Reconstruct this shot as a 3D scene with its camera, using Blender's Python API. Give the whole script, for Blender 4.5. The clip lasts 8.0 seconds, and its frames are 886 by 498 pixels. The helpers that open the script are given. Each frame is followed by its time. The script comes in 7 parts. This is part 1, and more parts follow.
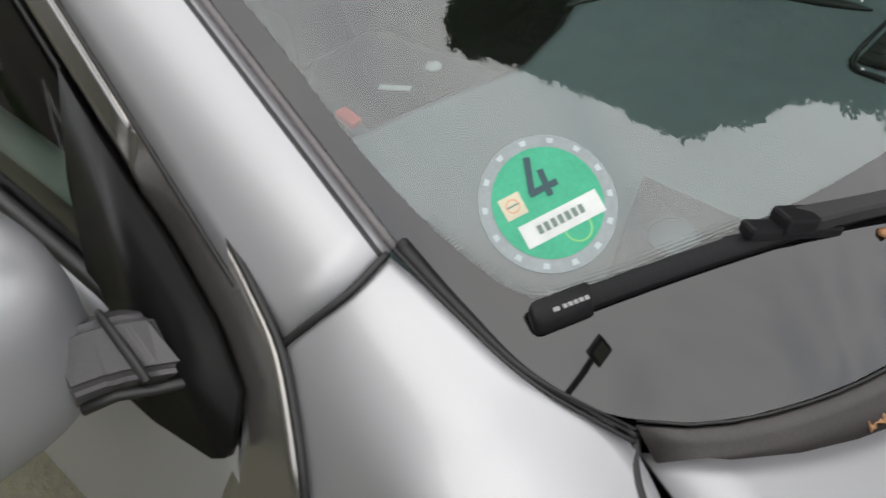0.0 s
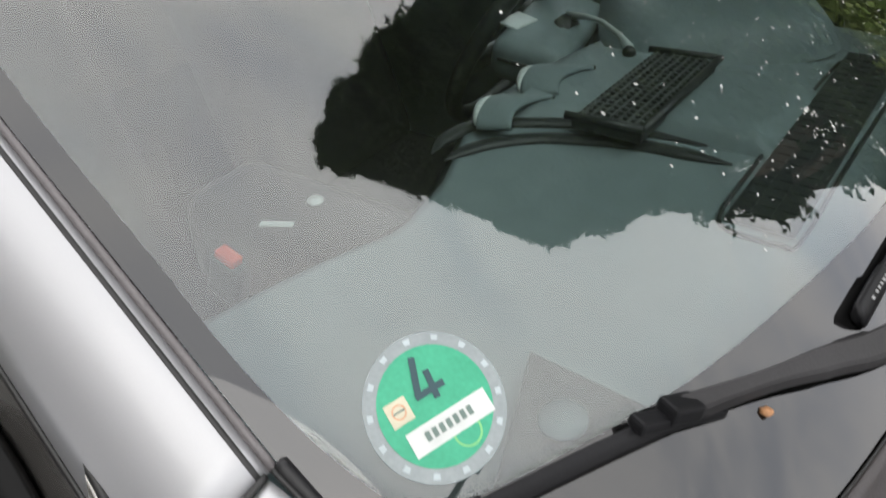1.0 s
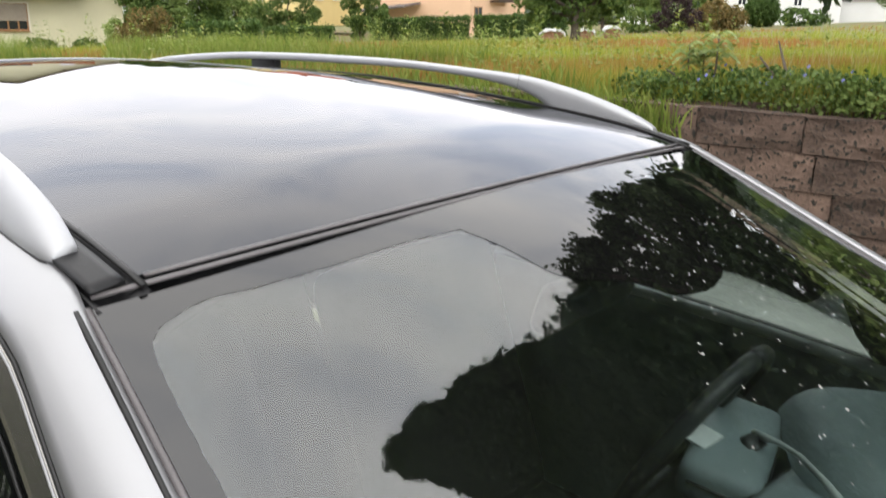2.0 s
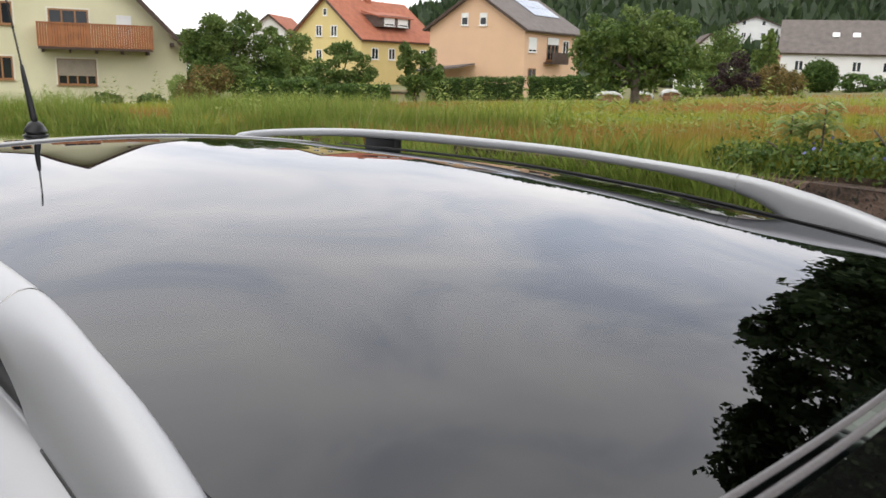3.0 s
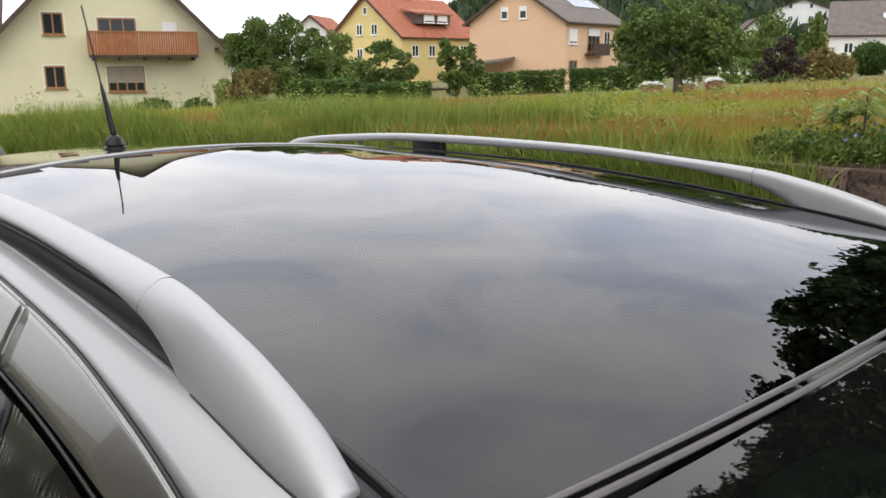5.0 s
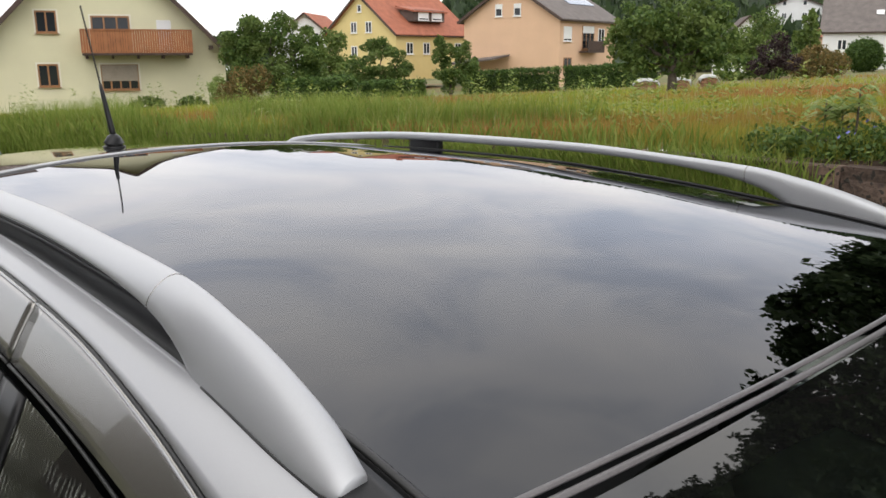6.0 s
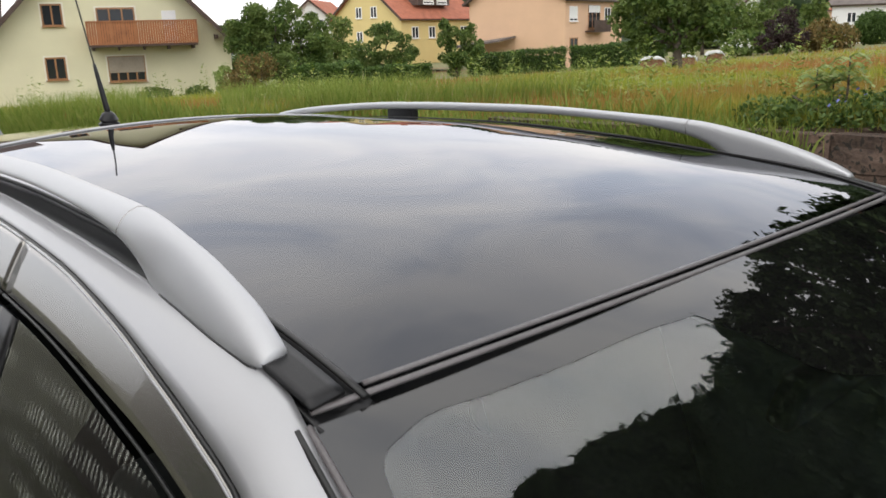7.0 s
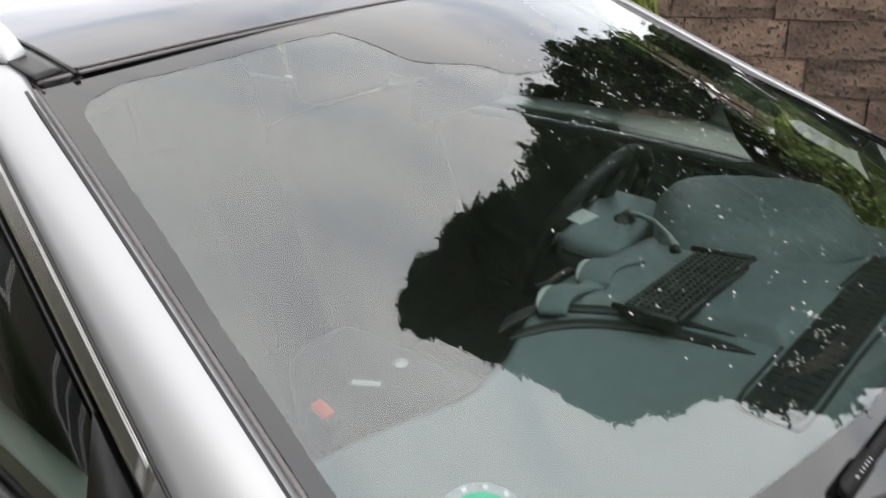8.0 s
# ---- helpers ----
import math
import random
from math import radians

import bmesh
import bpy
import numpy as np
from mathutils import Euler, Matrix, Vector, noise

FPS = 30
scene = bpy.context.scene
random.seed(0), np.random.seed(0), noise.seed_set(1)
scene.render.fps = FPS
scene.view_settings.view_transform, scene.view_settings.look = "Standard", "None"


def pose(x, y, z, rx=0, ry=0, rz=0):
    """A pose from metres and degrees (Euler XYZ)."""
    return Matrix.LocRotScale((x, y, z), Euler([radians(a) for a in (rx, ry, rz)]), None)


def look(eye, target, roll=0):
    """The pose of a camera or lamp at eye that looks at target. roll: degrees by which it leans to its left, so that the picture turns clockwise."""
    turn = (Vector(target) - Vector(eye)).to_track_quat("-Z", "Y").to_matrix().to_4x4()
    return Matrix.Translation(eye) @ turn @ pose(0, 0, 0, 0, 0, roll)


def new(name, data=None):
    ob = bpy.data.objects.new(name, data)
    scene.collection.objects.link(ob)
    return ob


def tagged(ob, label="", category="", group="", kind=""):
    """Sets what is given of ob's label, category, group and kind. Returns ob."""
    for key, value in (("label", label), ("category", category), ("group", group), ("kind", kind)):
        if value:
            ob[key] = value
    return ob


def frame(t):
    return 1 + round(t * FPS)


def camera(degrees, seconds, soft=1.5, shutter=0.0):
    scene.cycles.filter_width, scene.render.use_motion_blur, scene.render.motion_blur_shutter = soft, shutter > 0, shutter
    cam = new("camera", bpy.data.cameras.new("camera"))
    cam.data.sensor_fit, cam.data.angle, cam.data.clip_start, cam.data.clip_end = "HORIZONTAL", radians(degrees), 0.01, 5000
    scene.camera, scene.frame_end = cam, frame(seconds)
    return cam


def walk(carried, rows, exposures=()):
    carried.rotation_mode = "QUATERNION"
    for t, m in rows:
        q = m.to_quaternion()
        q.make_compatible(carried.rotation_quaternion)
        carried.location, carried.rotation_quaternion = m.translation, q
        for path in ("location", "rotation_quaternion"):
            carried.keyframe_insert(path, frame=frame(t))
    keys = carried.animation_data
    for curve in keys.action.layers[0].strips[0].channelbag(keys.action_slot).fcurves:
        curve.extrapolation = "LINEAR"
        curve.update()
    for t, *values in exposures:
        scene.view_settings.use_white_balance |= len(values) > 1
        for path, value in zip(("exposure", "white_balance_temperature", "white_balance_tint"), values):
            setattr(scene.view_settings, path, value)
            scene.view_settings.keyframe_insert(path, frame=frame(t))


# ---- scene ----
cam = camera(57.0, 8.0, soft=1.6, shutter=0.15)
PATH = [
    (0, (0.129, -0.961, 1.451), (-0.99, 0.094, 0.173), -6.6),
    (0.2, (0.143, -0.925, 1.448), (-0.921, 0.184, 0.168), -6.0),
    (0.5, (0.137, -0.907, 1.451), (-0.844, 0.296, 0.19), -4.1),
    (0.8, (0.123, -0.899, 1.467), (-0.858, 0.367, 0.269), -4.0),
    (1, (0.095, -0.906, 1.498), (-0.891, 0.427, 0.379), -2.8),
    (1.3, (0.054, -0.89, 1.573), (-1.037, 0.466, 0.588), -3.0),
    (1.5, (0.006, -0.914, 1.614), (-1.129, 0.49, 0.752), -1.8),
    (1.7, (-0.034, -0.927, 1.651), (-1.217, 0.501, 0.903), -0.7),
    (2, (-0.122, -0.916, 1.706), (-1.384, 0.524, 1.129), 1.1),
    (2.2, (-0.221, -0.912, 1.714), (-1.506, 0.549, 1.249), 1.8),
    (3.3, (-0.632, -0.736, 1.739), (-2.06, 0.587, 1.279), 1.4),
    (3.5, (-0.61, -0.742, 1.747), (-2.079, 0.528, 1.271), 0.7),
    (4, (-0.558, -0.78, 1.75), (-2.049, 0.462, 1.263), 0.1),
    (4.5, (-0.494, -0.843, 1.755), (-1.953, 0.447, 1.299), 0.0),
    (6, (-0.461, -0.898, 1.765), (-1.895, 0.417, 1.301), -0.2),
    (6.5, (-0.424, -0.917, 1.76), (-1.874, 0.38, 1.298), -0.5),
    (7, (-0.296, -0.922, 1.732), (-1.742, 0.366, 1.232), -1.7),
    (7.2, (-0.191, -0.926, 1.714), (-1.632, 0.351, 1.172), -2.0),
    (7.5, (-0.022, -0.945, 1.677), (-1.423, 0.339, 1.056), -2.3),
    (7.6, (0.027, -0.955, 1.666), (-1.351, 0.344, 1.023), -2.4),
    (7.8, (0.116, -0.98, 1.637), (-1.205, 0.356, 0.951), -2.5),
    (8, (0.213, -1.017, 1.616), (-1.035, 0.34, 0.841), -3.4),
]
EXPOSURE = [(0.0, 0.22), (0.5, 0.45), (1.0, 0.42), (1.3, 0.8), (1.5, 1.12), (1.7, 0.82), (2.0, 0.5), (2.2, 0.18), (3.3, 0.04), (4.0, 0.06), (4.5, 0.08), (6.0, -0.03), (6.5, 0.0), (7.0, 0.02), (7.5, 0.34), (8.0, 0.54)]
walk(cam, [(t, look(eye, target, roll)) for t, eye, target, roll in PATH], EXPOSURE)

# ---- world and light ----
world = bpy.data.worlds.new("overcast_sky")
scene.world = world
world.use_nodes = True
wn, wl = world.node_tree.nodes, world.node_tree.links
wn.clear()
SUN_EL, SUN_AZ = radians(52), radians(235)
sky = wn.new("ShaderNodeTexSky")
sky.sky_type, sky.sun_disc = "NISHITA", False
sky.sun_elevation, sky.sun_rotation = SUN_EL, SUN_AZ
sky.dust_density, sky.air_density = 2.0, 1.2
coord = wn.new("ShaderNodeTexCoord")
stretch = wn.new("ShaderNodeMapping")
stretch.inputs["Scale"].default_value = (1.0, 1.3, 2.5)
stretch.inputs["Rotation"].default_value = (0.2, 0.1, 0.6)
puff = wn.new("ShaderNodeTexNoise")
puff.inputs["Scale"].default_value, puff.inputs["Detail"].default_value = 1.9, 6.0
puff.inputs["Roughness"].default_value, puff.inputs["Distortion"].default_value = 0.57, 0.6
cover = wn.new("ShaderNodeValToRGB")
cover.color_ramp.elements[0].position, cover.color_ramp.elements[0].color = 0.31, (0.76, 0.76, 0.76, 1)
cover.color_ramp.elements[1].position, cover.color_ramp.elements[1].color = 0.47, (1, 1, 1, 1)
shade = wn.new("ShaderNodeValToRGB")
shade.color_ramp.elements[0].position, shade.color_ramp.elements[0].color = 0.36, (0.94, 0.98, 1.08, 1)
shade.color_ramp.elements[1].position, shade.color_ramp.elements[1].color = 0.64, (1.43, 1.385, 1.34, 1)
sky_level = wn.new("ShaderNodeVectorMath")
sky_level.operation = "SCALE"
sky_level.inputs["Scale"].default_value = 0.15
cloud_mix = wn.new("ShaderNodeMix")
cloud_mix.data_type = "RGBA"
back = wn.new("ShaderNodeBackground")
back.inputs["Strength"].default_value = 1.0
out = wn.new("ShaderNodeOutputWorld")
wl.new(coord.outputs["Generated"], stretch.inputs["Vector"])
wl.new(stretch.outputs["Vector"], puff.inputs["Vector"])
wl.new(puff.outputs["Fac"], cover.inputs["Fac"])
wl.new(puff.outputs["Fac"], shade.inputs["Fac"])
wl.new(sky.outputs["Color"], sky_level.inputs[0])
wl.new(cover.outputs["Color"], cloud_mix.inputs["Factor"])
wl.new(sky_level.outputs["Vector"], cloud_mix.inputs[6])
# the cover evens out overhead
even, overhead, rise = wn.new("ShaderNodeMix"), wn.new("ShaderNodeMapRange"), wn.new("ShaderNodeSeparateXYZ")
even.data_type = "RGBA"
even.inputs[7].default_value = (1.22, 1.20, 1.18, 1)
overhead.inputs["From Min"].default_value, overhead.inputs["From Max"].default_value, overhead.inputs["To Max"].default_value = 0.40, 0.80, 0.76
wl.new(coord.outputs["Generated"], rise.inputs[0])
wl.new(rise.outputs["Z"], overhead.inputs["Value"])
wl.new(overhead.outputs["Result"], even.inputs["Factor"])
wl.new(shade.outputs["Color"], even.inputs[6])
wl.new(even.outputs[2], cloud_mix.inputs[7])
# brightness of the cloud cover from the horizon to the zenith
axis = wn.new("ShaderNodeSeparateXYZ")
height = wn.new("ShaderNodeValToRGB")
for pos, lum in ((0.0, 0.98), (0.12, 1.30), (0.3, 1.55), (0.45, 1.48), (0.75, 1.42), (1.0, 1.48)):
    stop = height.color_ramp.elements[0] if pos == 0.0 else height.color_ramp.elements[-1] if pos == 1.0 else height.color_ramp.elements.new(pos)
    stop.color = (lum, lum, lum, 1)
graded = wn.new("ShaderNodeVectorMath")
graded.operation = "MULTIPLY"
wl.new(coord.outputs["Generated"], axis.inputs[0])
wl.new(axis.outputs["Z"], height.inputs["Fac"])
wl.new(cloud_mix.outputs[2], graded.inputs[0])
wl.new(height.outputs["Color"], graded.inputs[1])
wl.new(graded.outputs["Vector"], back.inputs["Color"])
wl.new(back.outputs["Background"], out.inputs["Surface"])
sun_data = bpy.data.lights.new("sun", "SUN")
sun_data.energy, sun_data.angle, sun_data.color = 0.6, radians(45), (1.0, 0.96, 0.9)
sun = new("sun", sun_data)
sun.rotation_euler = (radians(38), 0, radians(35))

# ---- materials ----
def material(name, color, rough=0.6, metal=0.0, coat=0.0, vary=0.15, scale=8.0, bump=0.0, fine=60.0, ior=1.5, spec=0.5, tint=None, flakes=0.0):
    m = bpy.data.materials.new(name)
    m.use_nodes = True
    n, l = m.node_tree.nodes, m.node_tree.links
    b = n["Principled BSDF"]
    b.inputs["Roughness"].default_value, b.inputs["Metallic"].default_value = rough, metal
    b.inputs["IOR"].default_value, b.inputs["Specular IOR Level"].default_value = ior, spec
    b.inputs["Coat Weight"].default_value, b.inputs["Coat Roughness"].default_value = coat, 0.03
    tc = n.new("ShaderNodeTexCoord")
    big, small = n.new("ShaderNodeTexNoise"), n.new("ShaderNodeTexNoise")
    big.inputs["Scale"].default_value, big.inputs["Detail"].default_value = scale, 3.0
    small.inputs["Scale"].default_value, small.inputs["Detail"].default_value = fine, 3.0
    l.new(tc.outputs["Object"], big.inputs["Vector"])
    l.new(tc.outputs["Object"], small.inputs["Vector"])
    mixn = n.new("ShaderNodeMath")
    mixn.operation = "MULTIPLY_ADD"
    mixn.inputs[1].default_value = 0.5
    l.new(small.outputs["Fac"], mixn.inputs[0])
    half = n.new("ShaderNodeMath")
    half.operation = "MULTIPLY"
    half.inputs[1].default_value = 0.5
    l.new(big.outputs["Fac"], half.inputs[0])
    l.new(half.outputs[0], mixn.inputs[2])
    ramp = n.new("ShaderNodeValToRGB")
    other = tint or tuple(c * (1 + vary) for c in color)
    ramp.color_ramp.elements[0].position, ramp.color_ramp.elements[1].position = 0.32, 0.68
    ramp.color_ramp.elements[0].color = (*[c * (1 - vary) for c in color], 1)
    ramp.color_ramp.elements[1].color = (*other, 1)
    l.new(mixn.outputs[0], ramp.inputs["Fac"])
    l.new(ramp.outputs["Color"], b.inputs["Base Color"])
    if bump:
        bp = n.new("ShaderNodeBump")
        bp.inputs["Strength"].default_value, bp.inputs["Distance"].default_value = bump, 1.0 / fine * 0.5
        l.new(small.outputs["Fac"], bp.inputs["Height"])
        l.new(bp.outputs["Normal"], b.inputs["Normal"])
    return m


def glass_material(name, tint, ior, gloss_tint=(1, 1, 1), dust=0.0, marks=0.0):
    """Thin pane: tinted see-through, with a mirror on top that grows with the angle."""
    m = bpy.data.materials.new(name)
    m.use_nodes = True
    n, l = m.node_tree.nodes, m.node_tree.links
    n.clear()
    o = n.new("ShaderNodeOutputMaterial")
    mix = n.new("ShaderNodeMixShader")
    fr = n.new("ShaderNodeFresnel")
    fr.inputs["IOR"].default_value = ior
    clear, gloss = n.new("ShaderNodeBsdfTransparent"), n.new("ShaderNodeBsdfGlossy")
    clear.inputs["Color"].default_value = (*tint, 1)
    gloss.inputs["Color"].default_value = (*gloss_tint, 1)
    gloss.inputs["Roughness"].default_value = 0.0
    l.new(fr.outputs["Fac"], mix.inputs["Fac"])
    l.new(clear.outputs["BSDF"], mix.inputs[1])
    l.new(gloss.outputs["BSDF"], mix.inputs[2])
    surface = mix
    if dust:
        film, grime, blot = n.new("ShaderNodeBsdfDiffuse"), n.new("ShaderNodeMixShader"), n.new("ShaderNodeTexNoise")
        film.inputs["Color"].default_value = (0.60, 0.60, 0.56, 1)
        place, level = n.new("ShaderNodeTexCoord"), n.new("ShaderNodeMapRange")
        blot.inputs["Scale"].default_value, blot.inputs["Detail"].default_value = 7.0, 6.0
        level.inputs["From Min"].default_value, level.inputs["From Max"].default_value = 0.3, 0.75
        level.inputs["To Min"].default_value, level.inputs["To Max"].default_value = 0.5 * dust, 1.6 * dust
        l.new(place.outputs["Object"], blot.inputs["Vector"])
        l.new(blot.outputs["Fac"], level.inputs["Value"])
        l.new(level.outputs["Result"], grime.inputs["Fac"])
        l.new(mix.outputs["Shader"], grime.inputs[1])
        l.new(film.outputs["BSDF"], grime.inputs[2])
        surface = grime
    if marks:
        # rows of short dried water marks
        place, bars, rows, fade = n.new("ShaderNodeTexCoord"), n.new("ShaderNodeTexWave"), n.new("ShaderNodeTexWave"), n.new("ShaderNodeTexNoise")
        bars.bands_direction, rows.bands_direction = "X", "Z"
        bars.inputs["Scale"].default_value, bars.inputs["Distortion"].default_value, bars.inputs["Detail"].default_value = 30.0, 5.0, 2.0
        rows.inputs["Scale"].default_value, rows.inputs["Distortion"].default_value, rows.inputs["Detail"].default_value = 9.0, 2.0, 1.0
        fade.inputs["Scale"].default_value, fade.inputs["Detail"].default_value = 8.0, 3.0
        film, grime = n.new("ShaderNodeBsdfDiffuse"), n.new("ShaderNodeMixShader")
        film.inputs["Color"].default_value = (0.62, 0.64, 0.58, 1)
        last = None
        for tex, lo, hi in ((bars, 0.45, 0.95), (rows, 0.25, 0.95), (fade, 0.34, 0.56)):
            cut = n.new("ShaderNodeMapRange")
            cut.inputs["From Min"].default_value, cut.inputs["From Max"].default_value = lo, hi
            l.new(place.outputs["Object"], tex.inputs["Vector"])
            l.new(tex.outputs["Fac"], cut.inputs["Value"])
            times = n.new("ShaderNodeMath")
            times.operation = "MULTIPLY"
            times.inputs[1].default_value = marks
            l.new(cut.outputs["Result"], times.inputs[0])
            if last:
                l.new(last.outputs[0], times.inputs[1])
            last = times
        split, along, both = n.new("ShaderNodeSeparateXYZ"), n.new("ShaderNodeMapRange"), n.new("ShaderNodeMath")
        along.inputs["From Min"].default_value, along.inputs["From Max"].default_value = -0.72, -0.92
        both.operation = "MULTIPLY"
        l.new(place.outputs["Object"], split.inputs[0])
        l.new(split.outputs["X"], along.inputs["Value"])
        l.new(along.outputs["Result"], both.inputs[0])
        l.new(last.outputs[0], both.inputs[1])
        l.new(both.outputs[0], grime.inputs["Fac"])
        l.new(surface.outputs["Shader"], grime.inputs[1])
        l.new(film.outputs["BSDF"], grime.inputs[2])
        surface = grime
    l.new(surface.outputs["Shader"], o.inputs["Surface"])
    return m


SILVER = material("silver_paint", (0.380, 0.382, 0.393), 0.48, 0.70, 0.4, 0.02, 3.0, 0.0, 900.0)
# the same silver, its colour darkened for the dim reflections on the door frames
SHADED_SILVER = material("shaded_silver_paint", (0.25, 0.24, 0.225), 0.27, 0.85, 0.7, 0.02, 3.0, 0.0, 900.0)
RAIL_SILVER = material("satin_aluminium", (0.45, 0.455, 0.47), 0.48, 0.66, 0.1, 0.03, 4.0, 0.0, 700.0)
BLACK_TRIM = material("black_trim_plastic", (0.012, 0.012, 0.013), 0.38, 0.0, 0.0, 0.3, 12.0, 0.12, 500.0, spec=0.3)
GREY_TRIM = material("weathered_grey_plastic", (0.038, 0.033, 0.033), 0.5, 0.0, 0.0, 0.25, 14.0, 0.2, 400.0)
WIPER_BLACK = material("black_wiper_plastic", (0.008, 0.008, 0.009), 0.45, 0.0, 0.0, 0.3, 12.0, 0.12, 500.0, spec=0.18)
ARM_GREY = material("dark_painted_arm", (0.022, 0.021, 0.022), 0.5, 0.0, 0.0, 0.25, 14.0, 0.15, 400.0, spec=0.3)
LIP_GREY = material("worn_grey_rubber", (0.115, 0.106, 0.108), 0.42, 0.0, 0.0, 0.2, 14.0, 0.1, 300.0)
RUBBER = material("rubber_seal", (0.010, 0.010, 0.010), 0.5, 0.0, 0.0, 0.3, 20.0, 0.1, 300.0)
ARM_PLASTIC = material("grey_arm_plastic", (0.050, 0.048, 0.050), 0.42, 0.0, 0.0, 0.15, 14.0, 0.1, 400.0)
GLOSS_BLACK = material("glossy_black_plastic", (0.005, 0.005, 0.005), 0.30, 0.0, 0.0, 0.2, 12.0, 0.0, 300.0, spec=0.10)
FRIT = material("ceramic_black_band", (0.004, 0.004, 0.004), 0.02, 0.0, 0.0, 0.1, 8.0, 0.0, 100.0, ior=1.79)
DASH = material("dark_dashboard_plastic", (0.205, 0.260, 0.268), 0.55, 0.0, 0.0, 0.10, 3.0, 0.0, 30.0)
DASH_DARK = material("black_cabin_plastic", (0.030, 0.035, 0.035), 0.45, 0.0, 0.0, 0.15, 4.0, 0.0, 40.0)
CABIN = material("dark_cabin_cloth", (0.011, 0.0115, 0.012), 0.9, 0.0, 0.0, 0.15, 6.0, 0.0, 50.0)
WINDSCREEN = glass_material("windscreen_glass", (0.89, 0.975, 0.955), 2.14, (0.965, 0.985, 0.98), dust=0.003)
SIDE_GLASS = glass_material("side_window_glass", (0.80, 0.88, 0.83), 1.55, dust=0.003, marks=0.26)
CLEAR_GLASS = glass_material("clear_side_glass", (0.90, 0.96, 0.93), 1.5)
REAR_GLASS = glass_material("dark_rear_glass", (0.22, 0.25, 0.24), 1.6)
ROOF_SILVER = material("polished_silver_paint", (0.36, 0.355, 0.345), 0.09, 0.85, 1.0, 0.02, 3.0, 0.0, 900.0)
ROOF_GLASS = glass_material("dark_roof_glass", (0.03, 0.032, 0.036), 1.66, (0.95, 0.96, 1.0))
LENS = material("headlight_lens", (0.22, 0.23, 0.24), 0.12, 0.2, 0.8, 0.1, 8.0, 0.0, 100.0)
CHROME = material("bright_metal", (0.8, 0.8, 0.8), 0.12, 1.0, 0.0, 0.03, 5.0, 0.0, 200.0)
DOOR_CAP = material("grey_green_door_cap", (0.52, 0.58, 0.56), 0.4, 0.0, 0.0, 0.1, 8.0, 0.08, 400.0)
FLECK = material("pale_petal_flecks", (0.42, 0.42, 0.40), 0.8, 0.0, 0.0, 0.3, 60.0, 0.0, 300.0)
VENT_EDGE = material("pale_grey_plastic", (0.62, 0.67, 0.65), 0.4, 0.0, 0.0, 0.1, 20.0, 0.1, 200.0)
MESH_GREY = material("perforated_grey_plastic", (0.070, 0.080, 0.077), 0.6, 0.0, 0.0, 0.5, 80.0, 0.8, 420.0)
RED_BUTTON = material("red_plastic", (0.75, 0.10, 0.06), 0.4)
FRAME_WHITE_PLASTIC = material("pale_print", (0.26, 0.26, 0.26), 0.6)
STICKER_CLEAR = material("milky_sticker_ring", (0.22, 0.25, 0.255), 0.5, 0.0, 0.0, 0.12, 60.0, 0.0, 300.0)
STICKER_GREEN = material("green_print", (0.026, 0.30, 0.165), 0.5, 0.0, 0.0, 0.12, 40.0, 0.0, 300.0, tint=(0.036, 0.33, 0.19))
STICKER_PALE = material("pale_ring_print", (0.36, 0.41, 0.43), 0.5)
STICKER_WHITE = material("white_label_paper", (0.50, 0.52, 0.505), 0.6)
STICKER_GREY = material("grey_print", (0.12, 0.17, 0.15), 0.6)
STICKER_BEIGE = material("beige_stamp_print", (0.46, 0.43, 0.32), 0.6)
STICKER_RED = material("red_stamp_print", (0.50, 0.26, 0.16), 0.6)
STICKER_SEAL = material("seal_print", (0.16, 0.42, 0.16), 0.6)
STICKER_INK = material("faded_dark_ink", (0.018, 0.05, 0.06), 0.6)
SEED = material("brown_seed", (0.36, 0.18, 0.08), 0.7, 0.0, 0.0, 0.3, 90.0, 0.3, 400.0)
TYRE = material("tyre_rubber", (0.02, 0.02, 0.02), 0.8, 0.0, 0.0, 0.3, 15.0, 0.4, 150.0)
GRAVEL = material("gravel_and_moss", (0.155, 0.140, 0.115), 0.95, 0.0, 0.0, 0.3, 1.2, 0.8, 30.0, tint=(0.115, 0.122, 0.065))
EARTH = material("brown_earth", (0.11, 0.075, 0.055), 0.95, 0.0, 0.0, 0.45, 1.5, 0.9, 14.0)
MEADOW = material("meadow_soil", (0.06, 0.09, 0.025), 0.95, 0.0, 0.0, 0.4, 0.25, 0.6, 5.0, tint=(0.16, 0.13, 0.05))


# ---- mesh helpers ----
def part(name, bm, mat, parent=None, label="", smooth=True, thick=0.0):
    me = bpy.data.meshes.new(name)
    bmesh.ops.recalc_face_normals(bm, faces=bm.faces) if thick == 0.0 else None
    bm.to_mesh(me)
    bm.free()
    for p in me.polygons:
        p.use_smooth = smooth
    me.materials.append(mat)
    ob = new(name, me)
    if parent is not None:
        ob.parent = parent
    if label:
        tagged(ob, label)
    if thick:
        s = ob.modifiers.new("thickness", "SOLIDIFY")
        s.thickness, s.offset = thick, -1.0
    return ob


def thing(name, label, category, group="", kind="", at=(0, 0, 0)):
    ob = new(name)
    ob.empty_display_size = 0.1
    ob.location = at
    return tagged(ob, label, category, group, kind)


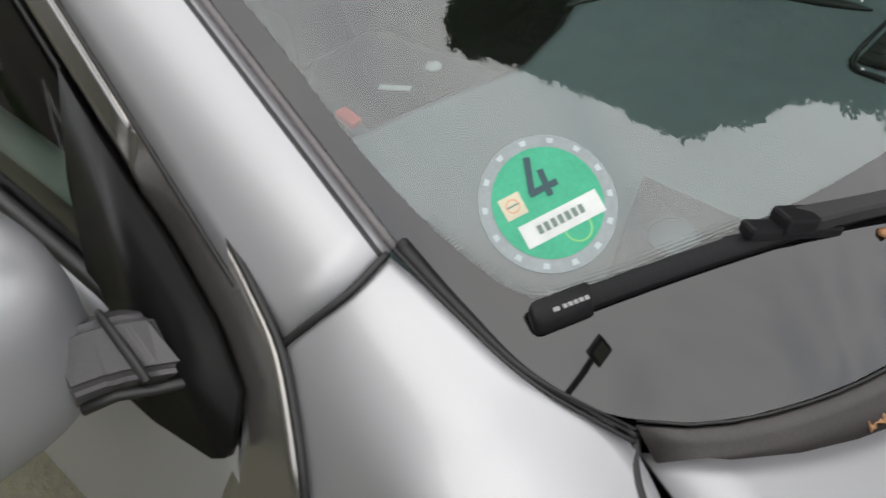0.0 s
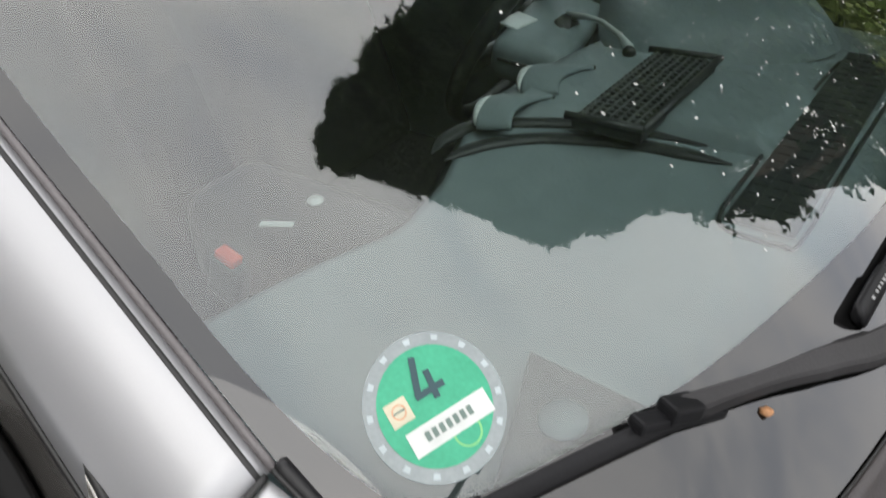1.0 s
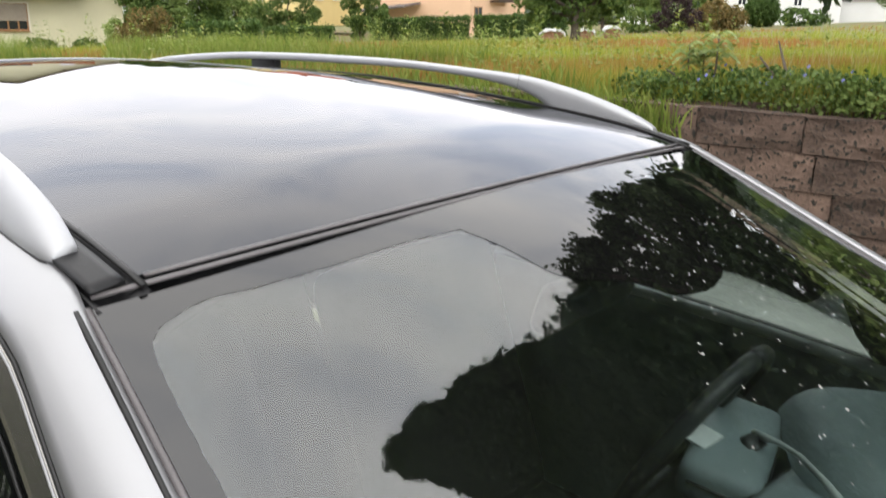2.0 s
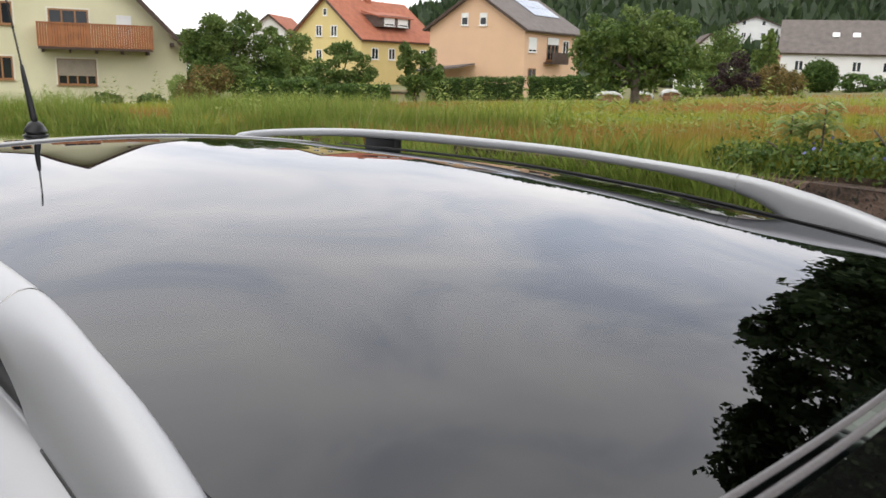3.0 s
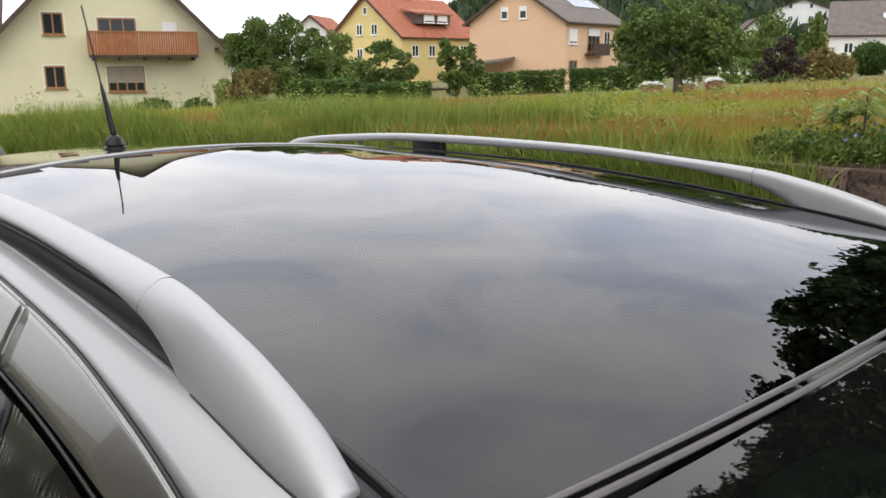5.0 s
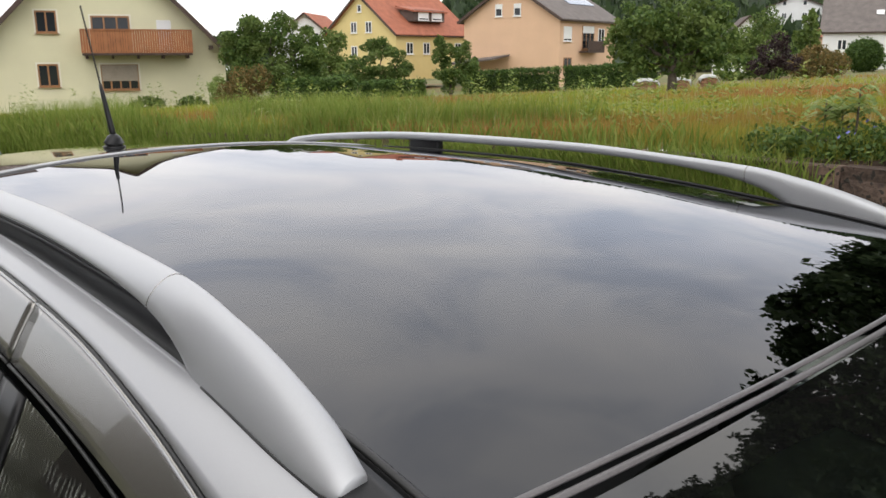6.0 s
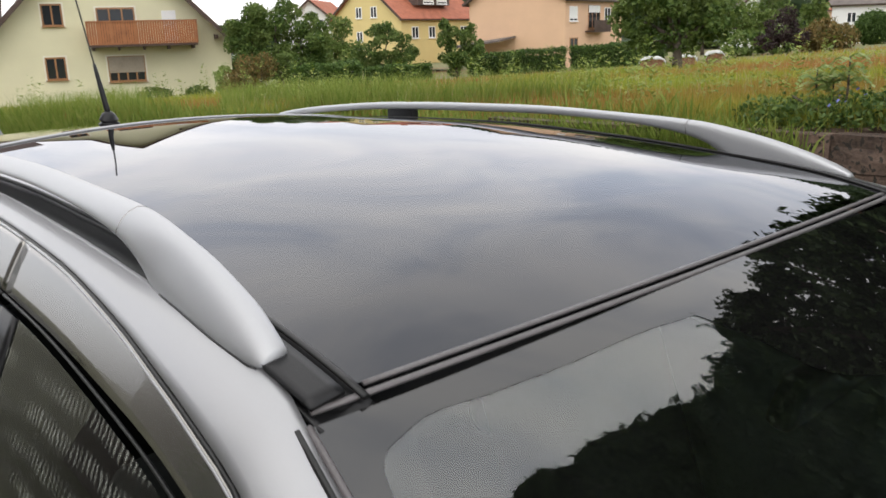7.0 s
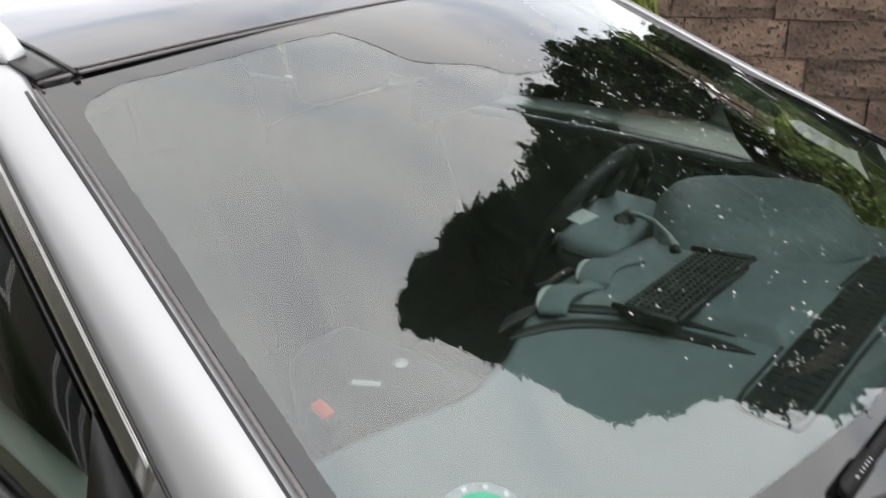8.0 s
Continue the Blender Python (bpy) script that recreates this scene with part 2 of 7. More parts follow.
def patch(fn, nu, nv, bm=None):
    """A sheet of quads over fn(u, v), u and v from 0 to 1; its face looks along du x dv."""
    bm = bm or bmesh.new()
    rows = [[bm.verts.new(fn(i / nu, j / nv)) for j in range(nv + 1)] for i in range(nu + 1)]
    for i in range(nu):
        for j in range(nv):
            bm.faces.new((rows[i][j], rows[i + 1][j], rows[i + 1][j + 1], rows[i][j + 1]))
    return bm


def loft(rings, bm=None, caps=True):
    bm = bm or bmesh.new()
    vs = [[bm.verts.new(p) for p in r] for r in rings]
    k = len(rings[0])
    for a, b in zip(vs, vs[1:]):
        for i in range(k):
            bm.faces.new((a[i], a[(i + 1) % k], b[(i + 1) % k], b[i]))
    if caps:
        bm.faces.new(vs[0][::-1])
        bm.faces.new(vs[-1])
    return bm


def tube(points, radius, seg=10, bm=None, flat=1.0):
    """A round bar along points; radius a number or one per point; flat squeezes it upright."""
    pts = [Vector(p) for p in points]
    rad = radius if isinstance(radius, (list, tuple)) else [radius] * len(pts)
    rings = []
    for i, p in enumerate(pts):
        d = (pts[min(i + 1, len(pts) - 1)] - pts[max(i - 1, 0)]).normalized()
        side = d.cross(Vector((0, 0, 1)))
        side = side.normalized() if side.length > 1e-4 else Vector((1, 0, 0))
        up = side.cross(d)
        rings.append([p + rad[i] * (math.cos(a) * side + flat * math.sin(a) * up) for a in [2 * math.pi * k / seg for k in range(seg)]])
    return loft(rings, bm)


def box(cx, cy, cz, sx, sy, sz, bevel=0.0, bm=None, m=None, segs=2):
    """A block by centre and size, with rounded edges."""
    b = bmesh.new()
    bmesh.ops.create_cube(b, size=1.0)
    bmesh.ops.scale(b, vec=(sx, sy, sz), verts=b.verts)
    if bevel:
        bmesh.ops.bevel(b, geom=b.edges[:], offset=bevel, segments=segs, affect="EDGES", profile=0.6)
    bmesh.ops.transform(b, matrix=Matrix.Translation((cx, cy, cz)) if m is None else m, verts=b.verts)
    if bm is None:
        return b
    me = bpy.data.meshes.new("tmp")
    b.to_mesh(me)
    b.free()
    bm.from_mesh(me)
    bpy.data.meshes.remove(me)
    return bm


def disc(r, h, seg=32, bevel=0.0, m=Matrix(), bm=None):
    b = bmesh.new()
    bmesh.ops.create_cone(b, cap_ends=True, segments=seg, radius1=r, radius2=r, depth=h)
    if bevel:
        edges = [e for e in b.edges if abs(e.verts[0].co.z - e.verts[1].co.z) < 1e-6]
        bmesh.ops.bevel(b, geom=edges, offset=bevel, segments=2, affect="EDGES")
    bmesh.ops.transform(b, matrix=m, verts=b.verts)
    if bm is None:
        return b
    me = bpy.data.meshes.new("tmp")
    b.to_mesh(me)
    b.free()
    bm.from_mesh(me)
    bpy.data.meshes.remove(me)
    return bm


def smooth_curve(xs, ys):
    """A function through (xs, ys), xs rising, with no overshoot."""
    xs, ys = list(xs), list(ys)
    d = [(ys[i + 1] - ys[i]) / (xs[i + 1] - xs[i]) for i in range(len(xs) - 1)]
    t = [d[0]] + [0.0 if a * b <= 0 else 2 * a * b / (a + b) for a, b in zip(d, d[1:])] + [d[-1]]

    def f(x):
        if x <= xs[0]:
            return ys[0]
        if x >= xs[-1]:
            return ys[-1]
        i = max(k for k in range(len(xs) - 1) if xs[k] <= x)
        h = xs[i + 1] - xs[i]
        s = (x - xs[i]) / h
        return (2 * s**3 - 3 * s**2 + 1) * ys[i] + (s**3 - 2 * s**2 + s) * h * t[i] + (-2 * s**3 + 3 * s**2) * ys[i + 1] + (s**3 - s**2) * h * t[i + 1]
    return f


def spline(points, s):
    """A point along a smooth line through points, s from 0 to 1."""
    pts = [Vector(p) for p in points]
    k = len(pts) - 1
    i = min(int(s * k), k - 1)
    t = s * k - i
    p1, p2 = pts[i], pts[i + 1]
    p0 = pts[i - 1] if i else 2 * p1 - p2
    p3 = pts[i + 2] if i + 2 <= k else 2 * p2 - p1
    return 0.5 * (2 * p1 + (p2 - p0) * t + (2 * p0 - 5 * p1 + 4 * p2 - p3) * t * t + (3 * p1 - p0 - 3 * p2 + p3) * t**3)

# ---- the car: x ahead, y to its left, ground at z = 0 ----
car = thing("car", "silver estate car with dark glass roof parked beside an earth bank", "car")
roof_line = smooth_curve((-3.25, -2.79, -2.5, -2.1, -1.7, -1.4, -1.2, -0.95, -0.85, -0.745), (1.475, 1.512, 1.535, 1.555, 1.562, 1.553, 1.541, 1.518, 1.500, 1.4735))
screen_foot = smooth_curve((0, 0.2, 0.346, 0.462, 0.531, 0.599, 0.637, 0.66, 0.681, 0.697), (0.140, 0.130, 0.108, 0.085, 0.061, 0.024, -0.006, -0.032, -0.068, -0.13))


def screen_z(x, y):
    k = x + 0.40
    bulge = (0.204 - 0.179 * k + 0.274 * k * k) * (x + 0.78) * (-0.02 - x) + 0.046 * k
    return 1.098 - 0.52 * x - 0.21 * y * y + bulge * (1 - y * y / 0.43) + 0.07 * max(0.0, x + 0.85) * max(0.0, y / 0.66) ** 6


def roof_z(x, y):
    return roof_line(x) - 0.125 * y * y


def seam_x(y):
    return -0.745 - 0.17 * y * y


def edge_y(x):
    """Half the width of windscreen and roof glass at x."""
    return 0.609 + 0.13 * (x + 0.808) if x > -0.808 else 0.609 - 0.01 * min(1.0, (-0.808 - x)) - 0.02 * max(0.0, -2.2 - x)


def edge_z(x, s=-1):
    y = edge_y(x)
    a, b = screen_z(x, s * y), roof_z(x, y)
    return a if x > -0.78 else b if x < -0.86 else a + (b - a) * (-0.78 - x) / 0.08


FALL = smooth_curve((0, 0.015, 0.03, 0.05, 0.065, 0.08, 0.10, 0.115, 0.125), (0, -0.002, -0.0078, -0.0205, -0.034, -0.053, -0.085, -0.12, -0.155))


def far_swell(x, d):
    """The fuller roll of the left pillar beside the windscreen."""
    along = min(1.0, max(0.0, (x + 0.95) / 0.25)) * min(1.0, max(0.0, (-0.18 - x) / 0.12))
    return 0.013 * along * math.sin(math.pi * min(1.0, max(0.0, d) / 0.07))


def side_point(x, d, s, lift=0.0):
    """The body beside the glass edge, d metres outward from it; s: -1 for the right side, 1 for the left."""
    return Vector((x, s * (edge_y(x) + d), edge_z(x, s) + FALL(d) * (1.0 + 0.08 * max(0.0, min(1.0, (x + 0.62) / 0.36))) + lift + (far_swell(x, d) if s > 0 else 0.0)))


def mirror_faces(bm, s):
    if s > 0:
        bmesh.ops.reverse_faces(bm, faces=bm.faces)
    return bm


def screen_uv(u, v, drop=0.0):
    y0, y1 = 0.697 * u, 0.609 * u
    a, b = Vector((screen_foot(abs(y0)), y0)), Vector((seam_x(y1), y1))
    p = a.lerp(b, v)
    return Vector((p.x, p.y, screen_z(p.x, p.y) - drop))


windscreen = part("windscreen", patch(lambda a, b: screen_uv(2 * a - 1, b), 60, 40), WINDSCREEN, car, "raked green-tinted windscreen mirroring clouds and a tree")

# black printed band under the glass, with the wider patch behind the mirror
foot_band = smooth_curve((0, 0.15, 0.25, 0.371, 0.459, 0.58, 0.643), (0.052, 0.042, 0.026, 0.000, -0.026, -0.078, -0.112))
top_band = smooth_curve((0, 0.21, 0.285, 0.38, 0.47, 0.53, 0.572), (-0.695, -0.706, -0.720, -0.733, -0.751, -0.765, -0.760))


side_band = smooth_curve((-0.760, -0.748, -0.70, -0.55, -0.45, -0.34, -0.25, -0.2, -0.15, -0.125, -0.112), (0.572, 0.586, 0.598, 0.619, 0.636, 0.650, 0.662, 0.664, 0.660, 0.653, 0.643))


def band_loop(k):
    """Inner and outer outline of the band, k steps a side, anticlockwise from the right foot."""
    inner, outer = [], []
    for i in range(k):
        y = -0.641 + 1.282 * i / k
        inner.append((foot_band(abs(y)), y))
        yo = -0.697 + 1.394 * i / k
        outer.append((screen_foot(abs(yo)), yo))
    for i in range(k):
        f = i / k
        x = -0.112 - 0.648 * f
        inner.append((x, side_band(x)))
        outer.append(tuple(screen_uv(1, f)[:2]))
    for i in range(k):
        y = 0.572 - 1.144 * i / k
        inner.append((top_band(abs(y)), y))
        yo = 0.609 - 1.218 * i / k
        outer.append((seam_x(yo), yo))
    for i in range(k):
        f = 1 - i / k
        x = -0.112 - 0.648 * f
        inner.append((x, -side_band(x)))
        outer.append(tuple(screen_uv(-1, f)[:2]))
    return inner, outer


def frit_band():
    inner, outer = band_loop(130)
    bm = bmesh.new()
    cols = []
    for (xa, ya), (xb, yb) in zip(inner, outer):
        col = []
        for j in range(5):
            x, y = xa + (xb - xa) * j / 4, ya + (yb - ya) * j / 4
            col.append(bm.verts.new((x, y, screen_z(x, y) + 0.0005)))
        cols.append(col)
    for a, b in zip(cols, cols[1:] + cols[:1]):
        for j in range(4):
            bm.faces.new((a[j], b[j], b[j + 1], a[j + 1]))
    wide = smooth_curve((-0.712, -0.66, -0.63, -0.602, -0.585, -0.572, -0.555, -0.535, -0.508, -0.498, -0.493), (0.222, 0.200, 0.192, 0.184, 0.170, 0.152, 0.118, 0.090, 0.070, 0.042, 0.012))
    patch(lambda u, v: (lambda x, y: Vector((x, y, screen_z(x, y) + 0.0007)))(-0.712 + 0.219 * u, wide(-0.712 + 0.219 * u) * (2 * v - 1)), 30, 16, bm)
    return bm


part("printed_band", frit_band(), FRIT, windscreen, "matt black printed border of the windscreen")

def dot_rows():
    """Rows of printed dots fading inward from the lower corners of the band."""
    bm = bmesh.new()
    loop = [Vector(q) for q in band_loop(400)[0]]
    line, left = [], 0.0
    for a, b in zip(loop, loop[1:] + loop[:1]):
        d = (b - a).length
        while left < d:
            line.append(a.lerp(b, left / d))
            left += 0.0025
        left -= d
    for i, p in enumerate(line[1:-1]):
        t = (line[i + 2] - line[i]).normalized()
        n = Vector((-t.y, t.x))
        n = n if n.dot(Vector((-0.3, 0.0)) - p) > 0 else -n
        if p.x < -0.20 or abs(p.y) < 0.50:
            continue
        for k in range(4):
            c = p + n * (0.0012 + 0.0022 * k) + t * (0.0012 * (k % 2))
            r = 0.00085 - 0.00016 * k
            bm.faces.new([bm.verts.new((c.x + r * math.cos(a), c.y + r * math.sin(a), screen_z(c.x, c.y) + 0.0006)) for a in [math.pi * j / 3 for j in range(6)]])
    return bm


tagged(part("printed_dots", dot_rows(), FRIT, windscreen), "rows of small black printed dots", kind="stuff")

# rubber seals round the windscreen
for s in (-1, 1):
    part("screen_seal", tube([screen_uv(s * 1.006, 0.108 + 0.892 * v / 30, -0.001 if s < 0 else 0.001) for v in range(31)], 0.0034 if s < 0 else 0.003, 8), LIP_GREY, windscreen, "grey rubber seal")
    part("seal_trim", tube([screen_uv(s * (1.022 if s < 0 else 1.014), 0.108 + 0.892 * v / 30, -0.001 if s < 0 else 0.002) for v in range(31)], 0.0032 if s < 0 else 0.002, 6), RUBBER, windscreen, "thin black edge trim")
part("seam_seal", tube([Vector((seam_x(y) - 0.010, y, roof_z(seam_x(y) - 0.01, y) - 0.002)) for y in [-0.605 + 1.21 * i / 30 for i in range(31)]], 0.0042, 8, flat=0.6), LIP_GREY, windscreen, "grey rubber seam to the roof glass")
part("seam_lip", tube([Vector((seam_x(y) - 0.021, y, roof_z(seam_x(y) - 0.021, y) - 0.001)) for y in [-0.552 + 1.104 * i / 30 for i in range(31)]], 0.0036, 8, flat=0.6), LIP_GREY, windscreen, "grey rubber lip")

# roof glass and the metal roof behind it
GLASS_END = -2.36


def roof_uv(u, v, x0, x1, half, lift=0.0):
    y = (2 * v - 1) * half
    x = (seam_x(y) - 0.022 if x0 is None else x0) * (1 - u) + (x1 + 0.12 * y * y) * u
    return Vector((x, y, roof_z(x, y) + lift))


roof_glass = part("roof_glass", patch(lambda u, v: roof_uv(u, 1 - v, None, GLASS_END, 0.556), 60, 40), ROOF_GLASS, car, "large dark tinted roof glass mirroring the clouds")
part("roof_panel", patch(lambda u, v: roof_uv(u, 1 - v, GLASS_END - 0.045, -3.22, 0.562, -0.001), 24, 24), ROOF_SILVER, car, "silver metal roof panel", thick=0.004)
part("roof_joint", tube([roof_uv(1, i / 30, None, GLASS_END - 0.02, 0.562, -0.004) for i in range(31)], 0.018, 8, flat=0.4), BLACK_TRIM, car, "black joint behind the roof glass")
part("roof_joint_lip", tube([roof_uv(1, i / 30, None, GLASS_END - 0.046, 0.562, 0.001) for i in range(31)], 0.007, 8, flat=0.6), RAIL_SILVER, car, "bright strip behind the roof glass")

for s in (-1, 1):
    # black ditch under the rail
    part("roof_ditch", mirror_faces(patch(lambda u, v: Vector((-0.80 - 2.2 * u, s * (0.556 + (edge_y(-0.80 - 2.2 * u) - 0.003 - 0.556) * v), roof_z(-0.80 - 2.2 * u, 0.556 + 0.06 * v) - 0.004 - 0.012 * math.sin(math.pi * v))), 60, 6), s), BLACK_TRIM, car, "black plastic roof ditch", thick=0.004)
    # pillar and cant rail in one silver pressing
    outer_d = smooth_curve((-3.1, -1.5, -1.3, -1.1, -0.95, -0.8, -0.2), (0.034, 0.034, 0.036, 0.046, 0.058, 0.068, 0.096))
    frame_d = smooth_curve((-3.1, -1.3, -1.0, -0.85, -0.2), (0.073, 0.073, 0.079, 0.085, 0.110))

    def pillar(u, v):
        near = 1 - min(1, u * 8)
        x = -0.2048 - 2.9 * u - (0.041 * v - 0.012 * math.sin(math.pi * min(1, v))) * near
        d0 = 0.007 - 0.013 * max(0.0, min(1.0, (-0.80 - x) / 0.06))
        return side_point(x, d0 + (outer_d(x) - 0.001 - d0) * v, s)
    part("roof_pillar", mirror_faces(patch(pillar, 110, 8), s), SILVER, car, "silver windscreen pillar running into the roof edge", thick=0.004)
    part("door_seal", tube([side_point(-0.26 - 2.8 * i / 80, outer_d(-0.26 - 2.8 * i / 80), s, -0.003) for i in range(81)], 0.0026, 6), RUBBER, car, "black door seal")


RAIL_TOP = smooth_curve((-2.85, -2.79, -2.50, -2.17, -1.87, -1.60, -1.37, -1.20, -1.08, -0.96, -0.90, -0.886), (1.480, 1.500, 1.535, 1.558, 1.567, 1.570, 1.564, 1.557, 1.540, 1.509, 1.485, 1.477))
RAIL_LOW = smooth_curve((-2.85, -2.78, -2.70, -2.5, -2.17, -1.87, -1.58, -1.37, -1.24, -1.18, -1.14, -1.11, -1.08), (1.455, 1.462, 1.492, 1.515, 1.538, 1.547, 1.552, 1.546, 1.534, 1.522, 1.506, 1.485, 1.450))
RAIL_IN = smooth_curve((-2.85, -2.75, -1.2, -1.05, -0.95, -0.886), (0.570, 0.558, 0.558, 0.561, 0.569, 0.581))
RAIL_OUT = smooth_curve((-2.85, -2.6, -1.5, -1.2, -1.05, -0.95, -0.90, -0.886), (0.590, 0.598, 0.599, 0.602, 0.610, 0.615, 0.613, 0.607))


def rail_ring(x, s, grow=0.0):
    t, base = RAIL_TOP(x) + grow, roof_z(x, 0.60) - 0.010 * max(0.0, min(1.0, (-0.89 - x) / 0.08))
    b = min(max(RAIL_LOW(x), base), t - 0.004)
    y0, y1 = RAIL_IN(x) - grow, RAIL_OUT(x) + grow
    ring = []
    for ca, cb in ((0.03, 0.0), (0.0, 0.3), (0.0, 0.66), (0.05, 0.83), (0.14, 0.94), (0.28, 1.0), (0.44, 0.97), (0.60, 0.86), (0.78, 0.66), (0.92, 0.40), (1.0, 0.15), (0.98, 0.0)):
        ring.append(Vector((x, s * (y0 + ca * (y1 - y0)), b + (t - b) * cb)))
    return ring


def rail(s):
    xs = [-0.886, -0.887, -0.889, -0.893] + [-0.90 - 1.95 * i / 100 for i in range(101)]
    rings = [rail_ring(x, s) for x in xs]
    for k, f in ((0, 0.90), (1, 0.96)):
        c = sum(rings[k], Vector()) / len(rings[k])
        rings[k] = [c + (p - c) * f for p in rings[k]]
    return mirror_faces(loft(rings), s)


for s in (-1, 1):
    r = part("roof_rail", rail(s), RAIL_SILVER, car, "satin silver roof rail")
    part("rail_foot", box(-2.138, s * 0.579, roof_z(-2.138, 0.58) + 0.008, 0.115, 0.024, 0.044, 0.006), BLACK_TRIM, r, "black rail foot")
    # shadow line below the rail foot, drawn as a thin black bar
    part("rail_shadow_line", tube([Vector((x, s * (RAIL_OUT(x) - 0.0005), edge_z(x) + FALL(RAIL_OUT(x) - edge_y(x)))) for x in [-0.892 - 0.195 * i / 24 for i in range(25)]], 0.0017, 6), RUBBER, r, "dark line drawn for the shadow under the rail")
    part("rail_joint", loft([rail_ring(-1.2045, s, 0.0004), rail_ring(-1.2058, s, 0.0004)]), SHADED_SILVER, r, "fine joint in the rail")
    part("rail_end_cover", mirror_faces(patch(lambda u, v: (lambda x, y: Vector((x, s * y, roof_z(x, y) + 0.0005)))(-0.94 + 0.125 * u, 0.572 + 0.034 * v), 8, 4), s), BLACK_TRIM, car, "dark flush cover in front of the rail", thick=0.004)
    part("glass_side_seal", tube([Vector((x, s * 0.562, roof_z(x, 0.562) + 0.002)) for x in [-0.80 - 1.5 * i / 50 for i in range(51)]], 0.004, 8, flat=0.7), RUBBER, roof_glass, "black seal beside the roof glass")

# aerial
aerial = part("aerial", disc(0.030, 0.006, 24), BLACK_TRIM, car, "black whip aerial")
aerial.location = (-2.79, -0.02, 1.514)
part("aerial_base", tube([(0, 0, 0), (0, 0, 0.012), (0.002, 0, 0.028), (0.004, 0, 0.036)], [0.030, 0.028, 0.019, 0.009], 20), BLACK_TRIM, aerial)
whip_dir = Vector((-0.30, -0.04, 0.95)).normalized()
part("whip_sleeve", tube([Vector((0, 0, 0.03)) + whip_dir * d for d in (0, 0.02, 0.12, 0.15)], [0.0075, 0.0085, 0.006, 0.0045], 12), BLACK_TRIM, aerial)
coil = [Vector((0, 0, 0.03)) + whip_dir * (0.14 + 0.235 * i / 220) + 0.0015 * (Vector((math.cos(i * 0.75), math.sin(i * 0.75), 0))) for i in range(221)]
part("whip", tube(coil, 0.0019, 6), BLACK_TRIM, aerial, "thin black coiled whip")

# ---- lower body ----
belt_z = smooth_curve((-3.2, -2.0, -1.0, -0.45, -0.3), (1.085, 1.075, 1.052, 1.018, 0.990))
belt_y = smooth_curve((-3.2, -2.6, -1.5, -0.3), (0.74, 0.80, 0.825, 0.815))
BULGE = smooth_curve((0.0, 0.12, 0.35, 0.6, 0.85, 1.0), (0.0, 0.022, 0.045, 0.05, 0.035, 0.0))


def flank(x, f, s, out_by=0.0):
    """The car's side below the windows, f from 0 at the belt to 1 at the sill."""
    zt = belt_z(x) if x < -0.25 else 0.985 - 0.16 * max(0.0, x + 0.25)
    narrow = 0.10 * max(0.0, (x - 0.2) / 0.8) ** 2 + 0.06 * max(0.0, (-2.7 - x) / 0.6) ** 2
    y = (belt_y(min(x, -0.3)) - narrow) + BULGE(f) + out_by
    return Vector((x, s * y, zt + (0.22 - zt) * f))


def arch(x, f, s, cx):
    p = flank(x, f, s)
    r = math.hypot(p.x - cx, p.z - 0.32)
    return r > 0.35


def flank_panel(x0, x1, s, wheel=None, slant=0.0):
    bm = bmesh.new()
    nu, nv = max(6, int(abs(x1 - x0) * 36)), 30
    grid = []
    for i in range(nu + 1):
        col = []
        for j in range(nv + 1):
            f = j / nv
            x = x0 + (x1 - x0) * i / nu + slant * f
            p = flank(x, f, s)
            if wheel is not None:
                dx, dz = p.x - wheel, p.z - 0.31
                r = math.hypot(dx, dz)
                if r < 0.35 and dz > -0.25:
                    k = 0.35 / max(r, 1e-3)
                    p.x, p.z = wheel + dx * k, 0.31 + dz * k
            col.append(bm.verts.new(p))
        grid.append(col)
    for i in range(nu):
        for j in range(nv):
            q = [grid[i][j], grid[i + 1][j], grid[i + 1][j + 1], grid[i][j + 1]]
            if wheel is not None:
                c = sum((v.co for v in q), Vector()) / 4
                if math.hypot(c.x - wheel, c.z - 0.31) < 0.345:
                    continue
            bm.faces.new(q)
    return mirror_faces(bm, -s)


def window_point(x, f, s, inset=0.0):
    """The side glass, f from 0 at the frame to 1 at the belt."""
    a = side_point(x, frame_d(x) + 0.006, s, -0.036)
    b = Vector((x, s * (belt_y(x) - 0.012), belt_z(x)))
    p = a.lerp(b, f)
    p.y -= s * (inset - 0.012 * math.sin(math.pi * f))
    return p


